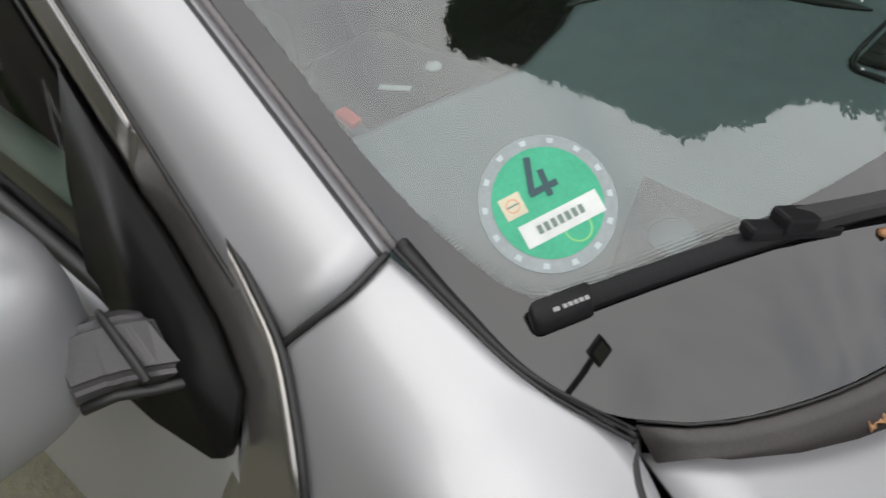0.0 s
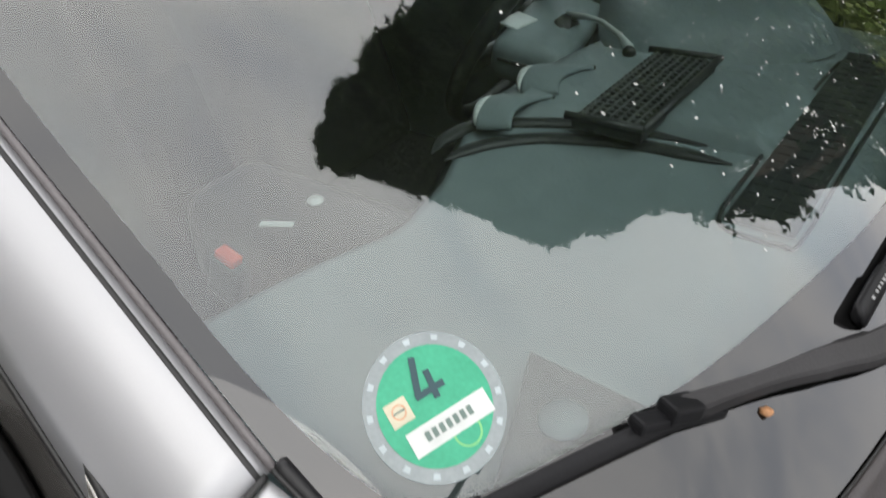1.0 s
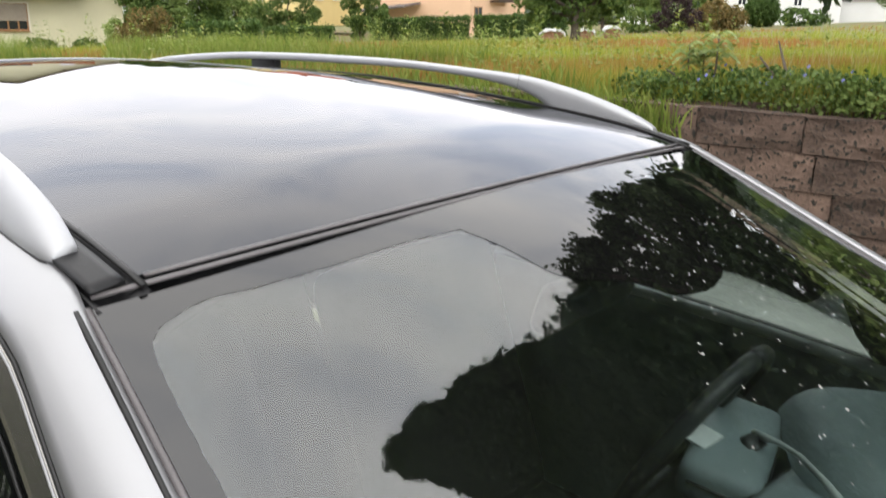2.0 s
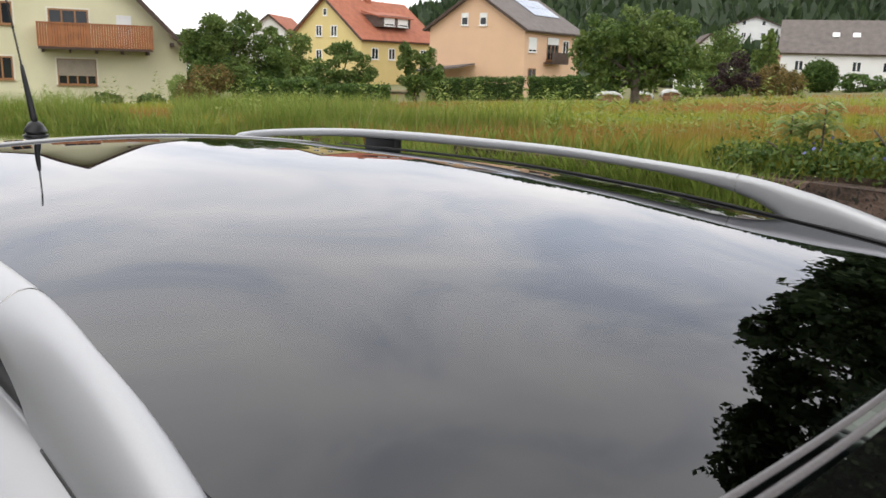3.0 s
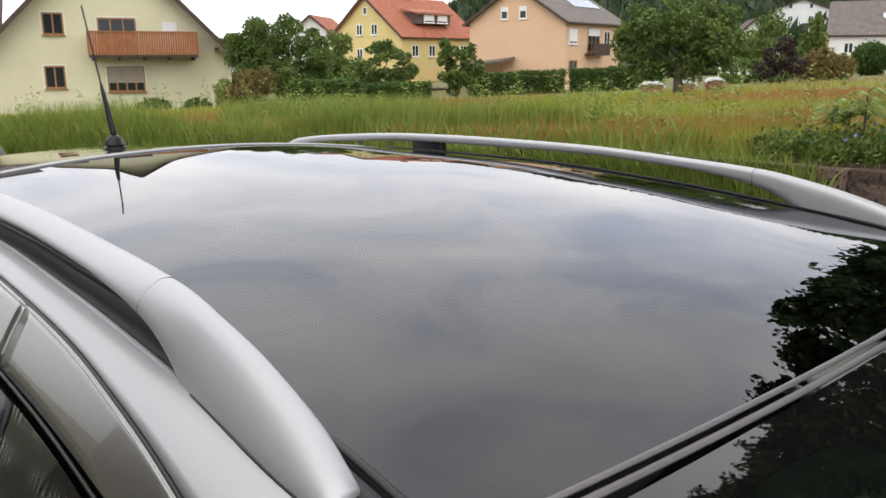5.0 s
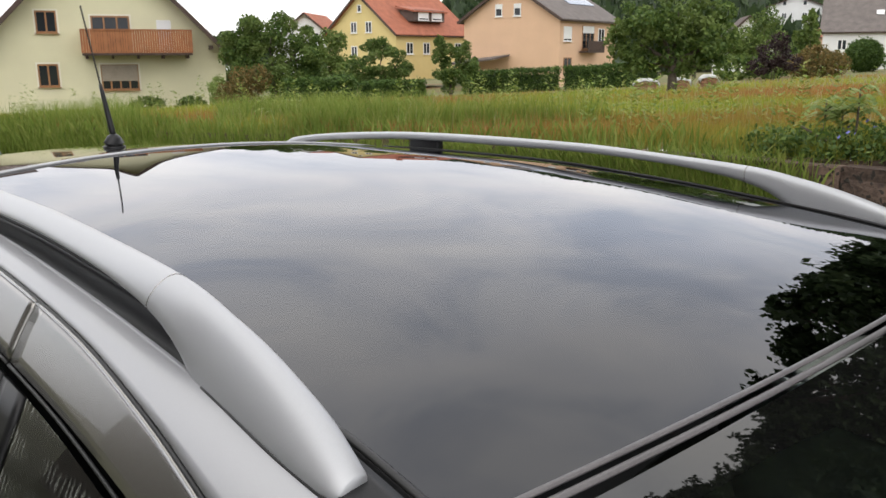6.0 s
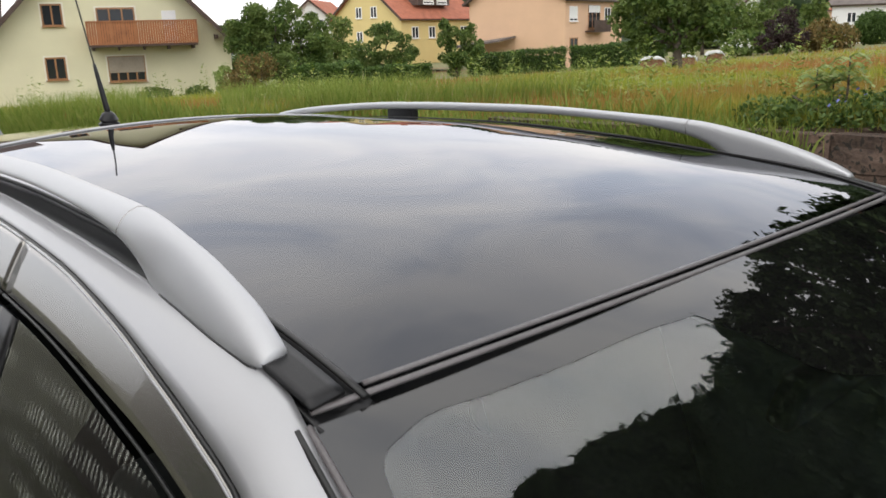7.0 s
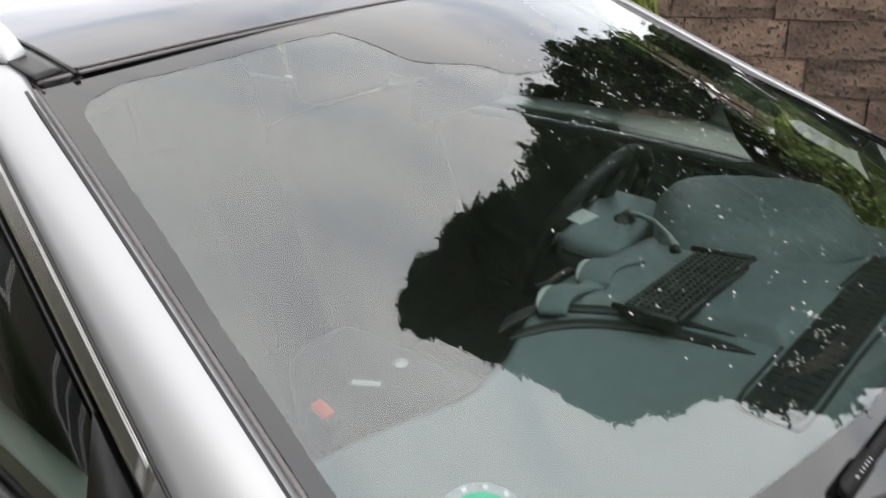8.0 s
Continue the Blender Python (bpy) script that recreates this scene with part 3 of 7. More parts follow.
FRONT_AXLE, REAR_AXLE = 0.36, -2.35
for s in (-1, 1):
    for nm, x0, x1, w, slant in (("front_door", -0.262, -1.41, None, 0.06), ("rear_door", -1.418, -2.12, REAR_AXLE, 0.06)):
        door = part(nm, flank_panel(x0, x1, s, w, slant), SILVER, car, "silver door with tinted glass", thick=0.004)
        part("handle", tube([flank(x1 + 0.10 + 0.15 * i / 6, 0.13, s, 0.004 + 0.026 * math.sin(math.pi * i / 6)) for i in range(7)], 0.011, 8), SILVER, door)
        xa, xb = (-0.42, -1.415) if nm == "front_door" else (-1.422, -2.14)

        def frame_strip(u, v):
            x = xa + (xb - xa) * u
            across = (frame_d(x) - outer_d(x) - 0.003) * v
            return side_point(x, outer_d(x) + 0.003 + across, s, -0.85 * across)
        part("window_frame", mirror_faces(patch(frame_strip, 40, 6), s), SHADED_SILVER, door, "silver upper door frame", thick=0.006)
        # highlight along the frame edge, drawn as a thin bar of lighter silver
        part("edge_highlight", tube([side_point(xa + (xb - xa) * i / 40, outer_d(xa + (xb - xa) * i / 40) + 0.0048, s, -0.0005) for i in range(41)], 0.0014, 6), SILVER, door, "thin bright line for the highlight on the frame edge")
        part("frame_rubber", tube([side_point(xa + (xb - xa) * i / 40, frame_d(xa + (xb - xa) * i / 40) + 0.002, s, -0.031) for i in range(41)], 0.0022, 6), RUBBER, door)
        ga, gb = (-0.30, -1.345) if nm == "front_door" else (-1.485, -2.06)
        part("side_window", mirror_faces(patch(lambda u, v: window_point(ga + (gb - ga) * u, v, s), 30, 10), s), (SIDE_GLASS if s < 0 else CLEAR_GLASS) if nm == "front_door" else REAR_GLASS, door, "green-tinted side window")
        post = (-1.345, -1.415) if nm == "front_door" else (-1.422, -1.485)
        part("window_post", mirror_faces(patch(lambda u, v: window_point(post[0] + (post[1] - post[0]) * u, v, s, -0.003), 4, 12), s), BLACK_TRIM, door, "black window post", thick=0.006)
        if nm == "front_door":
            part("corner_cover", mirror_faces(patch(lambda u, v: window_point(-0.255 - 0.140 * u, v, s, 0.010), 8, 10), s), CABIN, door, "black cover inside the door corner", thick=0.004)
        part("waist_rubber", tube([flank(ga + (gb - ga) * i / 30, 0.0, s, -0.006) + Vector((0, 0, 0.004)) for i in range(31)], 0.009, 6), RUBBER, door)
        part("door_lining", mirror_faces(patch(lambda u, v: flank(ga - 0.05 + (gb - ga) * u, 0.0 + 0.9 * v, s, -0.070 - 0.05 * math.sin(math.pi * min(1, v * 1.6))) + Vector((0, 0, 0.008 * (1 - v) ** 4)), 16, 12), -s), DASH, door, "dark inner door lining", thick=0.01)
        part("waist_cap", tube([flank(ga - 0.05 + (gb - ga) * i / 30, 0.0, s, -0.060) + Vector((0, 0, 0.012)) for i in range(31)], 0.020, 8, flat=0.6), DOOR_CAP, door, "grey-green cap along the inner door top")
    part("rear_quarter", flank_panel(-2.068, -3.25, s, REAR_AXLE), SILVER, car, "silver rear wing", thick=0.004)
    part("quarter_window", mirror_faces(patch(lambda u, v: window_point(-2.16 - 0.78 * u, v, s), 20, 10), s), REAR_GLASS, car, "dark tinted rear quarter window")
    part("rear_pillar", mirror_faces(patch(lambda u, v: window_point(-2.93 - 0.22 * u, v, s, -0.004), 8, 12), s), SILVER, car, "silver rear pillar", thick=0.006)
    part("quarter_frame", mirror_faces(patch(lambda u, v: side_point(-2.148 - 0.92 * u, 0.040 + 0.045 * v, s), 20, 5), s), SHADED_SILVER, car, "silver frame over the quarter window", thick=0.004)
    part("sill", box(-1.0, s * 0.80, 0.2, 1.9, 0.08, 0.1, 0.02), BLACK_TRIM, car, "black sill")

# front wings: rolled shoulder from the glass edge down to the wheel arch
def pillar_end(v, s):
    """The lower end of the windscreen pillar, where the wing begins."""
    x = -0.2048 - (0.041 * v - 0.012 * math.sin(math.pi * v))
    return side_point(x, 0.011 + 0.082 * v, s)


WING_IN = ((-0.203, 0.694, 1.104), (-0.150, 0.695, 1.077), (-0.092, 0.691, 1.047), (-0.030, 0.669, 1.013), (0.10, 0.728, 0.975), (0.35, 0.735, 0.930), (0.85, 0.635, 0.79))
WING_OUT = ((-0.2455, 0.7753, 1.0538), (-0.19, 0.790, 1.012), (-0.13, 0.798, 0.986), (-0.05, 0.806, 0.963), (0.10, 0.812, 0.935), (0.35, 0.810, 0.895), (0.88, 0.715, 0.76))


def wing_raw(u, v):
    inner, outer = spline(WING_IN, u), spline(WING_OUT, u)
    x2 = -0.185 + 1.065 * u
    low = Vector((outer.x + 0.02 + 0.045 * (1 - u) ** 4, 0.838 - 0.10 * max(0.0, (outer.x - 0.2) / 0.7) ** 2, outer.z - 0.13))
    low2 = Vector((x2, 0.866 - 0.12 * max(0.0, (x2 - 0.2) / 0.7) ** 2, 0.70 - 0.03 * u))
    return spline((inner, inner.lerp(outer, 0.52) + Vector((0, 0.002, 0.017)), outer, low, low2), v)


def wing(u, v, s):
    """u from the door to the nose, v from the bonnet joint over the shoulder."""
    p = wing_raw(u, v)
    p = Vector((p.x, s * p.y, p.z))
    w = min(v, 0.5)
    r = wing_raw(0.0, w)
    miss = pillar_end(2 * w, s) + Vector((0.003, 0, -0.002)) - Vector((r.x, s * r.y, r.z))
    return p + miss * (1 - u) ** 9 * (1.0 if v < 0.5 else max(0.0, 1.0 - (v - 0.5) * 2.5))


def wing_skirt(x0, x1, s):
    bm = bmesh.new()
    patch_rows = 30

    def f(u, v):
        x = x0 + (x1 - x0) * u
        p = wing(min(1, max(0, (x + 0.222) / 1.10)), 1.0, s)
        z_low = 0.22
        dx = x - FRONT_AXLE
        if abs(dx) < 0.35:
            z_low = max(z_low, 0.31 + math.sqrt(0.35**2 - dx * dx))
        return Vector((x, p.y, p.z + (z_low - p.z) * v))
    return mirror_faces(patch(f, 60, 8, bm), -s)


for s in (-1, 1):
    w = part("front_wing", mirror_faces(patch(lambda u, v: wing(u, v, s), 60, 24), -s), SILVER, car, "silver front wing", thick=0.004)
    part("wing_skirt", wing_skirt(-0.215, 0.87, s), SILVER, w, thick=0.004)
    part("wing_joint", tube([pillar_end(i / 16, s) + Vector((0.0010, 0, 0.0004)) for i in range(17)], 0.0026, 6), RUBBER, w, "dark joint between wing and pillar")

for s in (-1, 1):
    def corner_strip(u, v):
        out = spline(((-0.203, 0.694, 0), (-0.150, 0.695, 0), (-0.092, 0.691, 0), (-0.026, 0.667, 0)), u)
        p = out + Vector((0.002, -0.012 * (1 - u) ** 0.6, 0)) * v
        return Vector((p.x, s * p.y, screen_z(p.x, s * p.y) + 0.003 + 0.004 * math.sin(math.pi * v)))
    part("corner_seal", mirror_faces(patch(corner_strip, 30, 5), s), BLACK_TRIM, windscreen, "black corner seal between glass and wing", thick=0.003)
    part("wing_edge_line", tube([Vector((p.x, s * p.y, p.z - 0.001)) for p in [spline(((-0.203, 0.6935, 1.104), (-0.150, 0.6945, 1.077), (-0.092, 0.6905, 1.047), (-0.026, 0.6665, 1.012)), i / 30) for i in range(31)]], 0.002, 6), RUBBER, windscreen, "dark line along the wing")
    part("bonnet_gap", tube([spline(((-0.031, s * 0.660, 1.010), (-0.004, s * 0.692, 1.000), (0.045, s * 0.716, 0.989), (0.20, s * 0.731, 0.958), (0.45, s * 0.723, 0.905), (0.85, s * 0.632, 0.795)), i / 40) for i in range(41)], 0.004, 6), RUBBER, car, "dark gap beside the bonnet")

# bonnet
def bonnet_z(x, y):
    return 1.000 - 0.105 * (x - 0.1) - 0.20 * max(0.0, x - 0.1) ** 2 - 0.02 * y * y


def bonnet(u, v):
    y_edge = 2 * v - 1
    x0 = screen_foot(abs(y_edge) * 0.64) + 0.017 + 0.055 * (1 - abs(y_edge)) - 0.032 * abs(y_edge) ** 16
    back_p = Vector((x0, y_edge * 0.646))
    front_p = Vector((0.90 - 0.16 * y_edge**2, y_edge * 0.60))
    p = back_p.lerp(front_p, u)
    y_lim = spline(((-0.03, 0.663, 0), (0.05, 0.719, 0), (0.15, 0.733, 0), (0.30, 0.736, 0), (0.55, 0.715, 0), (0.85, 0.634, 0)), min(1, max(0, u))).y
    p.y = y_edge * y_lim
    z = bonnet_z(p.x, p.y)
    edge = abs(y_edge) ** 6
    return Vector((p.x, p.y, z - 0.006 * edge))


part("bonnet", patch(bonnet, 40, 40), SILVER, car, "silver bonnet", thick=0.004)
# scuttle between glass and bonnet
def scuttle(u, v):
    y = (2 * v - 1) * 0.66
    x = screen_foot(abs(y)) + 0.002 + 0.050 * u
    return Vector((x, y, screen_z(screen_foot(abs(y)), y) - 0.003 - 0.012 * math.sin(math.pi * min(1, u * 1.2)) - 0.042 * u))


part("scuttle_panel", mirror_faces(patch(scuttle, 8, 60), 1), GREY_TRIM, car, "grey plastic scuttle panel", thick=0.004)
part("scuttle_lip", tube([Vector((screen_foot(abs(y)) + 0.003, y, screen_z(screen_foot(abs(y)), y) + 0.001)) for y in [-0.66 + 1.32 * i / 60 for i in range(61)]], 0.0012, 6), RUBBER, car, "dark rubber lip under the glass")

# nose and tail
def nose(u, v):
    a = (2 * u - 1)
    y = a * 0.80
    x = 1.02 - 0.32 * abs(a) ** 3
    z = 0.80 - 0.56 * v
    return Vector((x - 0.10 * (1 - v) ** 2 - 0.05 * max(0, v - 0.6), y, z))


part("front_bumper", mirror_faces(patch(nose, 40, 16), 1), SILVER, car, "silver front bumper", thick=0.006)
part("radiator_grille", box(1.005, 0, 0.60, 0.03, 0.9, 0.16, 0.02), BLACK_TRIM, car, "black radiator grille")
for s in (-1, 1):
    part("headlight", box(0.86, s * 0.60, 0.735, 0.25, 0.28, 0.14, 0.05, m=Matrix.Translation((0.86, s * 0.60, 0.735)) @ Matrix.Rotation(-s * 0.45, 4, "Z") @ Matrix.Rotation(0.4, 4, "Y"), segs=3), LENS, car, "clear headlight")
    part("tail_light", box(-3.20, s * 0.68, 0.95, 0.10, 0.16, 0.42, 0.04), material("red_lens", (0.35, 0.02, 0.02), 0.15, coat=0.5), car, "red tail light")
part("tailgate", mirror_faces(patch(lambda u, v: Vector((-3.23 - 0.10 * v + 0.10 * abs(2 * u - 1) ** 3, (2 * u - 1) * (0.58 + 0.14 * min(1, v * 2.5)), 1.448 - 0.90 * v)), 20, 20), -1), SILVER, car, "silver tailgate", thick=0.01)
part("rear_bumper", mirror_faces(patch(lambda u, v: Vector((-3.34 + 0.24 * abs(2 * u - 1) ** 4, (2 * u - 1) * 0.80, 0.60 - 0.36 * v)), 24, 8), -1), SILVER, car, "silver rear bumper", thick=0.01)
part("rear_window", mirror_faces(patch(lambda u, v: Vector((-3.247 - 0.035 * v + 0.08 * abs(2 * u - 1) ** 3, (2 * u - 1) * (0.54 + 0.08 * v), 1.415 - 0.33 * v)), 16, 8), -1), REAR_GLASS, car, "dark rear window")


def wheel(x, s):
    w = part("wheel", disc(0.205, 0.05, 32), DASH_DARK, car, "alloy wheel with a black tyre")
    w.matrix_basis = Matrix.Translation((x, s * 0.755, 0.315)) @ Matrix.Rotation(radians(90), 4, "X")
    bm = bmesh.new()
    prof = ((0.20, -0.095), (0.27, -0.10), (0.305, -0.085), (0.315, -0.05), (0.315, 0.05), (0.305, 0.085), (0.27, 0.10), (0.20, 0.095))
    rings = [[Vector((r * math.cos(a), r * math.sin(a), h)) for r, h in prof] for a in [2 * math.pi * k / 40 for k in range(41)]]
    loft(rings, bm, caps=False)
    part("tyre", bm, TYRE, w, "black tyre")
    rim = bmesh.new()
    disc(0.205, 0.012, 40, 0.0, Matrix.Translation((0, 0, -s * 0.07)), rim)
    for k in range(5):
        box(0, 0, 0, 0.2, 0.05, 0.03, 0.01, rim, Matrix.Rotation(2 * math.pi * k / 5, 4, "Z") @ Matrix.Translation((0.1, 0, -s * 0.085)))
    disc(0.04, 0.03, 20, 0.006, Matrix.Translation((0, 0, -s * 0.09)), rim)
    part("rim", rim, RAIL_SILVER, w, "silver five-spoke rim", smooth=False)


for x in (FRONT_AXLE, REAR_AXLE):
    for s in (-1, 1):
        wheel(x, s)
part("underbody", box(-1.1, 0, 0.22, 3.7, 1.35, 0.08, 0.02), DASH_DARK, car, "black underbody")
part("engine_tray", box(0.50, 0, 0.55, 0.75, 1.05, 0.35, 0.05), DASH_DARK, car, "black engine bay block")

# ---- door mirrors ----
def door_mirror(s):
    def q(x, y, z):
        return Vector((x, s * y, z))
    # triangular cover on the door corner
    sail_out = [q(-0.540, 0.733, 1.156), q(-0.432, 0.756, 1.096), q(-0.38, 0.765, 1.073), q(-0.312, 0.781, 1.042), q(-0.272, 0.797, 1.010), q(-0.254, 0.814, 0.984), q(-0.258, 0.819, 0.973), q(-0.270, 0.824, 0.967), q(-0.33, 0.832, 0.970), q(-0.365, 0.834, 0.976), q(-0.415, 0.806, 1.0), q(-0.455, 0.797, 1.022), q(-0.50, 0.765, 1.090)]
    bm = bmesh.new()
    sail_out = [p + q(0, 0.011, 0) + (q(0.016, -0.004, 0.010) if i < 5 else q(0.005, 0, 0.004) if i < 8 else q(0, 0, 0)) for i, p in enumerate(sail_out)]
    c = sum(sail_out, Vector()) / len(sail_out) + q(0, 0.004, 0)
    vc = bm.verts.new(c)
    ring = [bm.verts.new(p) for p in sail_out]
    for a, b in zip(ring, ring[1:] + ring[:1]):
        bm.faces.new((vc, a, b))
    def strip_point(x, f):
        across = (frame_d(x) - outer_d(x) - 0.003) * f
        return side_point(x, outer_d(x) + 0.003 + across, s, -0.85 * across)
    shut = [strip_point(-0.42, 0), q(-0.362, 0.746, 1.128), q(-0.309, 0.758, 1.098), q(-0.272, 0.769, 1.077), q(-0.241, 0.780, 1.052), q(-0.214, 0.799, 1.017), q(-0.192, 0.820, 0.974), q(-0.184, 0.840, 0.90), q(-0.184, 0.855, 0.82)]
    inner_line = [strip_point(-0.42, 1), q(-0.395, 0.766, 1.080), q(-0.36, 0.773, 1.066), q(-0.312, 0.785, 1.044), q(-0.285, 0.795, 1.025), q(-0.266, 0.807, 1.003), q(-0.256, 0.821, 0.975), q(-0.285, 0.843, 0.90), q(-0.30, 0.858, 0.82)]
    # body silver here too, with the darker reflection put into its colour
    part("door_corner", mirror_faces(patch(lambda u, v: spline(shut, u).lerp(spline(inner_line, u), v), 40, 6), -s), SHADED_SILVER, car, "silver front corner of the door", thick=0.006)
    part("corner_gap", tube([spline(shut, i / 40) + q(0.003, -0.003, -0.001) for i in range(41)], 0.0035, 6), RUBBER, car, "dark gap round the door")
    root = part("door_mirror", bm, GLOSS_BLACK, car, "silver door mirror on a black arm", thick=0.008)
    arm = [[q(x, y, z) for x, y, z in r] for r in (
        ((-0.405, 0.800, 1.014), (-0.352, 0.812, 1.046), (-0.305, 0.812, 1.020), (-0.325, 0.822, 0.992), (-0.41, 0.810, 0.975)),
        ((-0.405, 0.824, 1.026), (-0.358, 0.835, 1.058), (-0.322, 0.836, 1.022), (-0.340, 0.840, 0.994), (-0.42, 0.834, 0.978)),
        ((-0.408, 0.845, 1.034), (-0.362, 0.852, 1.062), (-0.340, 0.858, 1.022), (-0.352, 0.860, 0.996), (-0.43, 0.850, 0.980)),
        ((-0.415, 0.885, 1.045), (-0.370, 0.885, 1.066), (-0.352, 0.890, 1.024), (-0.362, 0.892, 0.998), (-0.44, 0.885, 0.985)))]
    collar = [p + (p - sum(arm[1], Vector()) / 5) * 0.05 + q(0, 0.008, 0.002) for p in arm[1]]
    bm = loft(arm)
    bmesh.ops.bevel(bm, geom=bm.edges[:], offset=0.006, segments=3, affect="EDGES")
    part("mirror_arm", bm, ARM_PLASTIC, root, "grey plastic mirror arm", smooth=False)
    part("arm_collar", tube(collar + collar[:1], 0.0035, 8), RUBBER, root, "black collar of the folding joint")
    part("arm_lip", tube([q(-0.300, 0.812, 1.010), q(-0.320, 0.838, 1.008), q(-0.340, 0.862, 1.008), q(-0.352, 0.885, 1.004)], 0.0045, 8), RUBBER, root, "black lip under the arm")
    bm = bmesh.new()
    bmesh.ops.create_uvsphere(bm, u_segments=32, v_segments=20, radius=1.0)
    for v in bm.verts:
        x, y, z = v.co
        k = 1 / max(0.001, (abs(x) ** 3.2 + abs(y) ** 3.2 + abs(z) ** 3.2) ** (1 / 3.2))
        v.co = Vector((x * k * 0.085 - 0.435, s * (y * k * 0.112 + 0.950), z * k * (0.095 if s < 0 else 0.062) + (1.055 if s < 0 else 1.025)))
        if v.co.x < -0.475:
            v.co.x = -0.475
    part("mirror_housing", bm, SILVER, root, "silver mirror housing")
    part("mirror_glass", box(-0.477, s * 0.950, 1.055 if s < 0 else 1.025, 0.004, 0.18, 0.13 if s < 0 else 0.09, 0.001), CHROME, root, "mirror glass")


for s in (-1, 1):
    door_mirror(s)


# ---- wipers ----
def on_screen(x, y, up):
    return Vector((x, y, screen_z(x, y) + up))


def wiper(tip, clip, arm_line, label):
    """A flat blade from its tip, held at the clip, with an arm along arm_line to the pivot."""
    t, c = Vector(tip), Vector(clip)
    d = (c - t).normalized()
    far = c + d * (c - t).length
    n = 28
    blade_pts = [t.lerp(far, i / n) for i in range(n + 1)]
    blade = part("wiper", tube([on_screen(p.x, p.y, 0.005) for p in blade_pts], 0.0035, 8), RUBBER, car, label)
    side = Vector((-d.y, d.x))

    def section(p, w, prof):
        return [on_screen(p.x + side.x * a * w * 0.74, p.y + side.y * a * w * 0.74, 0.003 + 0.72 * (h - 0.003)) for a, h in prof]
    prof = ((-1.15, 0.007), (-1.0, 0.012), (-0.4, 0.0155), (0.25, 0.0205), (0.6, 0.0195), (0.85, 0.014), (1.1, 0.007))
    part("spoiler", loft([section(p, 0.0070 if 0 < i < n else 0.006, prof) for i, p in enumerate(blade_pts)]), WIPER_BLACK, blade, "black spoiler of the blade")
    cap_prof = ((-1.1, 0.003), (-1.12, 0.010), (-0.95, 0.0165), (-0.4, 0.0205), (0.3, 0.0235), (0.8, 0.0205), (1.05, 0.013), (1.08, 0.003))
    for a, b in ((t, far), (far, t)):
        cap = [a.lerp(b, f) for f in (-0.012, -0.006, 0.004, 0.06, 0.095, 0.097)]
        cap_ob = part("end_cap", loft([section(p, w, cap_prof) for p, w in zip(cap, (0.005, 0.0080, 0.0090, 0.0090, 0.0086, 0.007))]), WIPER_BLACK, blade, "black end cap")
        if a is t:
            bars = bmesh.new()
            for k, (f, ln) in enumerate(((0.030, 0.0045), (0.046, 0.003), (0.056, 0.003), (0.066, 0.003), (0.076, 0.003), (0.086, 0.003))):
                p = a.lerp(b, f)
                m = Matrix.Translation(on_screen(p.x - side.x * 0.0035 * (1 if d.y > 0 else -1), p.y - side.y * 0.0035 * (1 if d.y > 0 else -1), 0.0158)) @ Matrix.Rotation(math.atan2(d.y, d.x), 4, "Z") @ Matrix.Rotation(0.45, 4, "X")
                box(0, 0, 0, ln, 0.0028, 0.0008, 0.0, bars, m)
            part("maker_mark", bars, FRAME_WHITE_PLASTIC, cap_ob, "small pale marks", smooth=False)
    ang = math.atan2(d.y, d.x)
    m = Matrix.Translation(on_screen(c.x, c.y, 0.0165)) @ Matrix.Rotation(ang, 4, "Z") @ Matrix.Rotation(0.3, 4, "Y")
    part("clip", box(0, 0, 0, 0.030, 0.020, 0.014, 0.003, m=m), WIPER_BLACK, blade, "black clip", smooth=False)
    part("adapter", box(0, 0, 0, 0.085, 0.016, 0.010, 0.003, m=Matrix.Translation(on_screen(c.x, c.y, 0.009)) @ Matrix.Rotation(ang, 4, "Z") @ Matrix.Rotation(0.3, 4, "Y")), WIPER_BLACK, blade, "black blade adapter", smooth=False)
    line = [c] + [Vector(p) for p in arm_line]
    rings = []
    for i in range(25):
        f = i / 24
        p = spline([(q.x, q.y, 0) for q in line], f)
        q2 = spline([(q.x, q.y, 0) for q in line], min(1, f + 0.02))
        q1 = spline([(q.x, q.y, 0) for q in line], max(0, f - 0.02))
        e = (q2 - q1).normalized()
        es = Vector((-e.y, e.x))
        w = 0.0070 - 0.0020 * math.sin(math.pi * min(1, f * 2.2)) + 0.006 * f * f
        h = 0.020 + 0.006 * math.sin(math.pi * min(1.0, f * 1.2)) - 0.004 * f
        rings.append([on_screen(p.x + es.x * a * w, p.y + es.y * a * w, hh) for a, hh in ((-1, h - 0.010), (-1, h - 0.002), (-0.75, h), (0.75, h), (1, h - 0.002), (1, h - 0.010))])
    part("wiper_arm", loft(rings), ARM_GREY, blade, "black wiper arm", smooth=False)
    return blade


wiper((-0.107, -0.661), (-0.017, -0.486), ((0.024, -0.418), (0.055, -0.362), (0.090, -0.290), (0.165, -0.09)), "black flat-blade wiper resting on the lower windscreen")
wiper((0.061, -0.288), (0.082, 0.02), ((0.10, 0.15), (0.14, 0.33), (0.185, 0.47)), "long black flat-blade wiper resting on the lower windscreen")

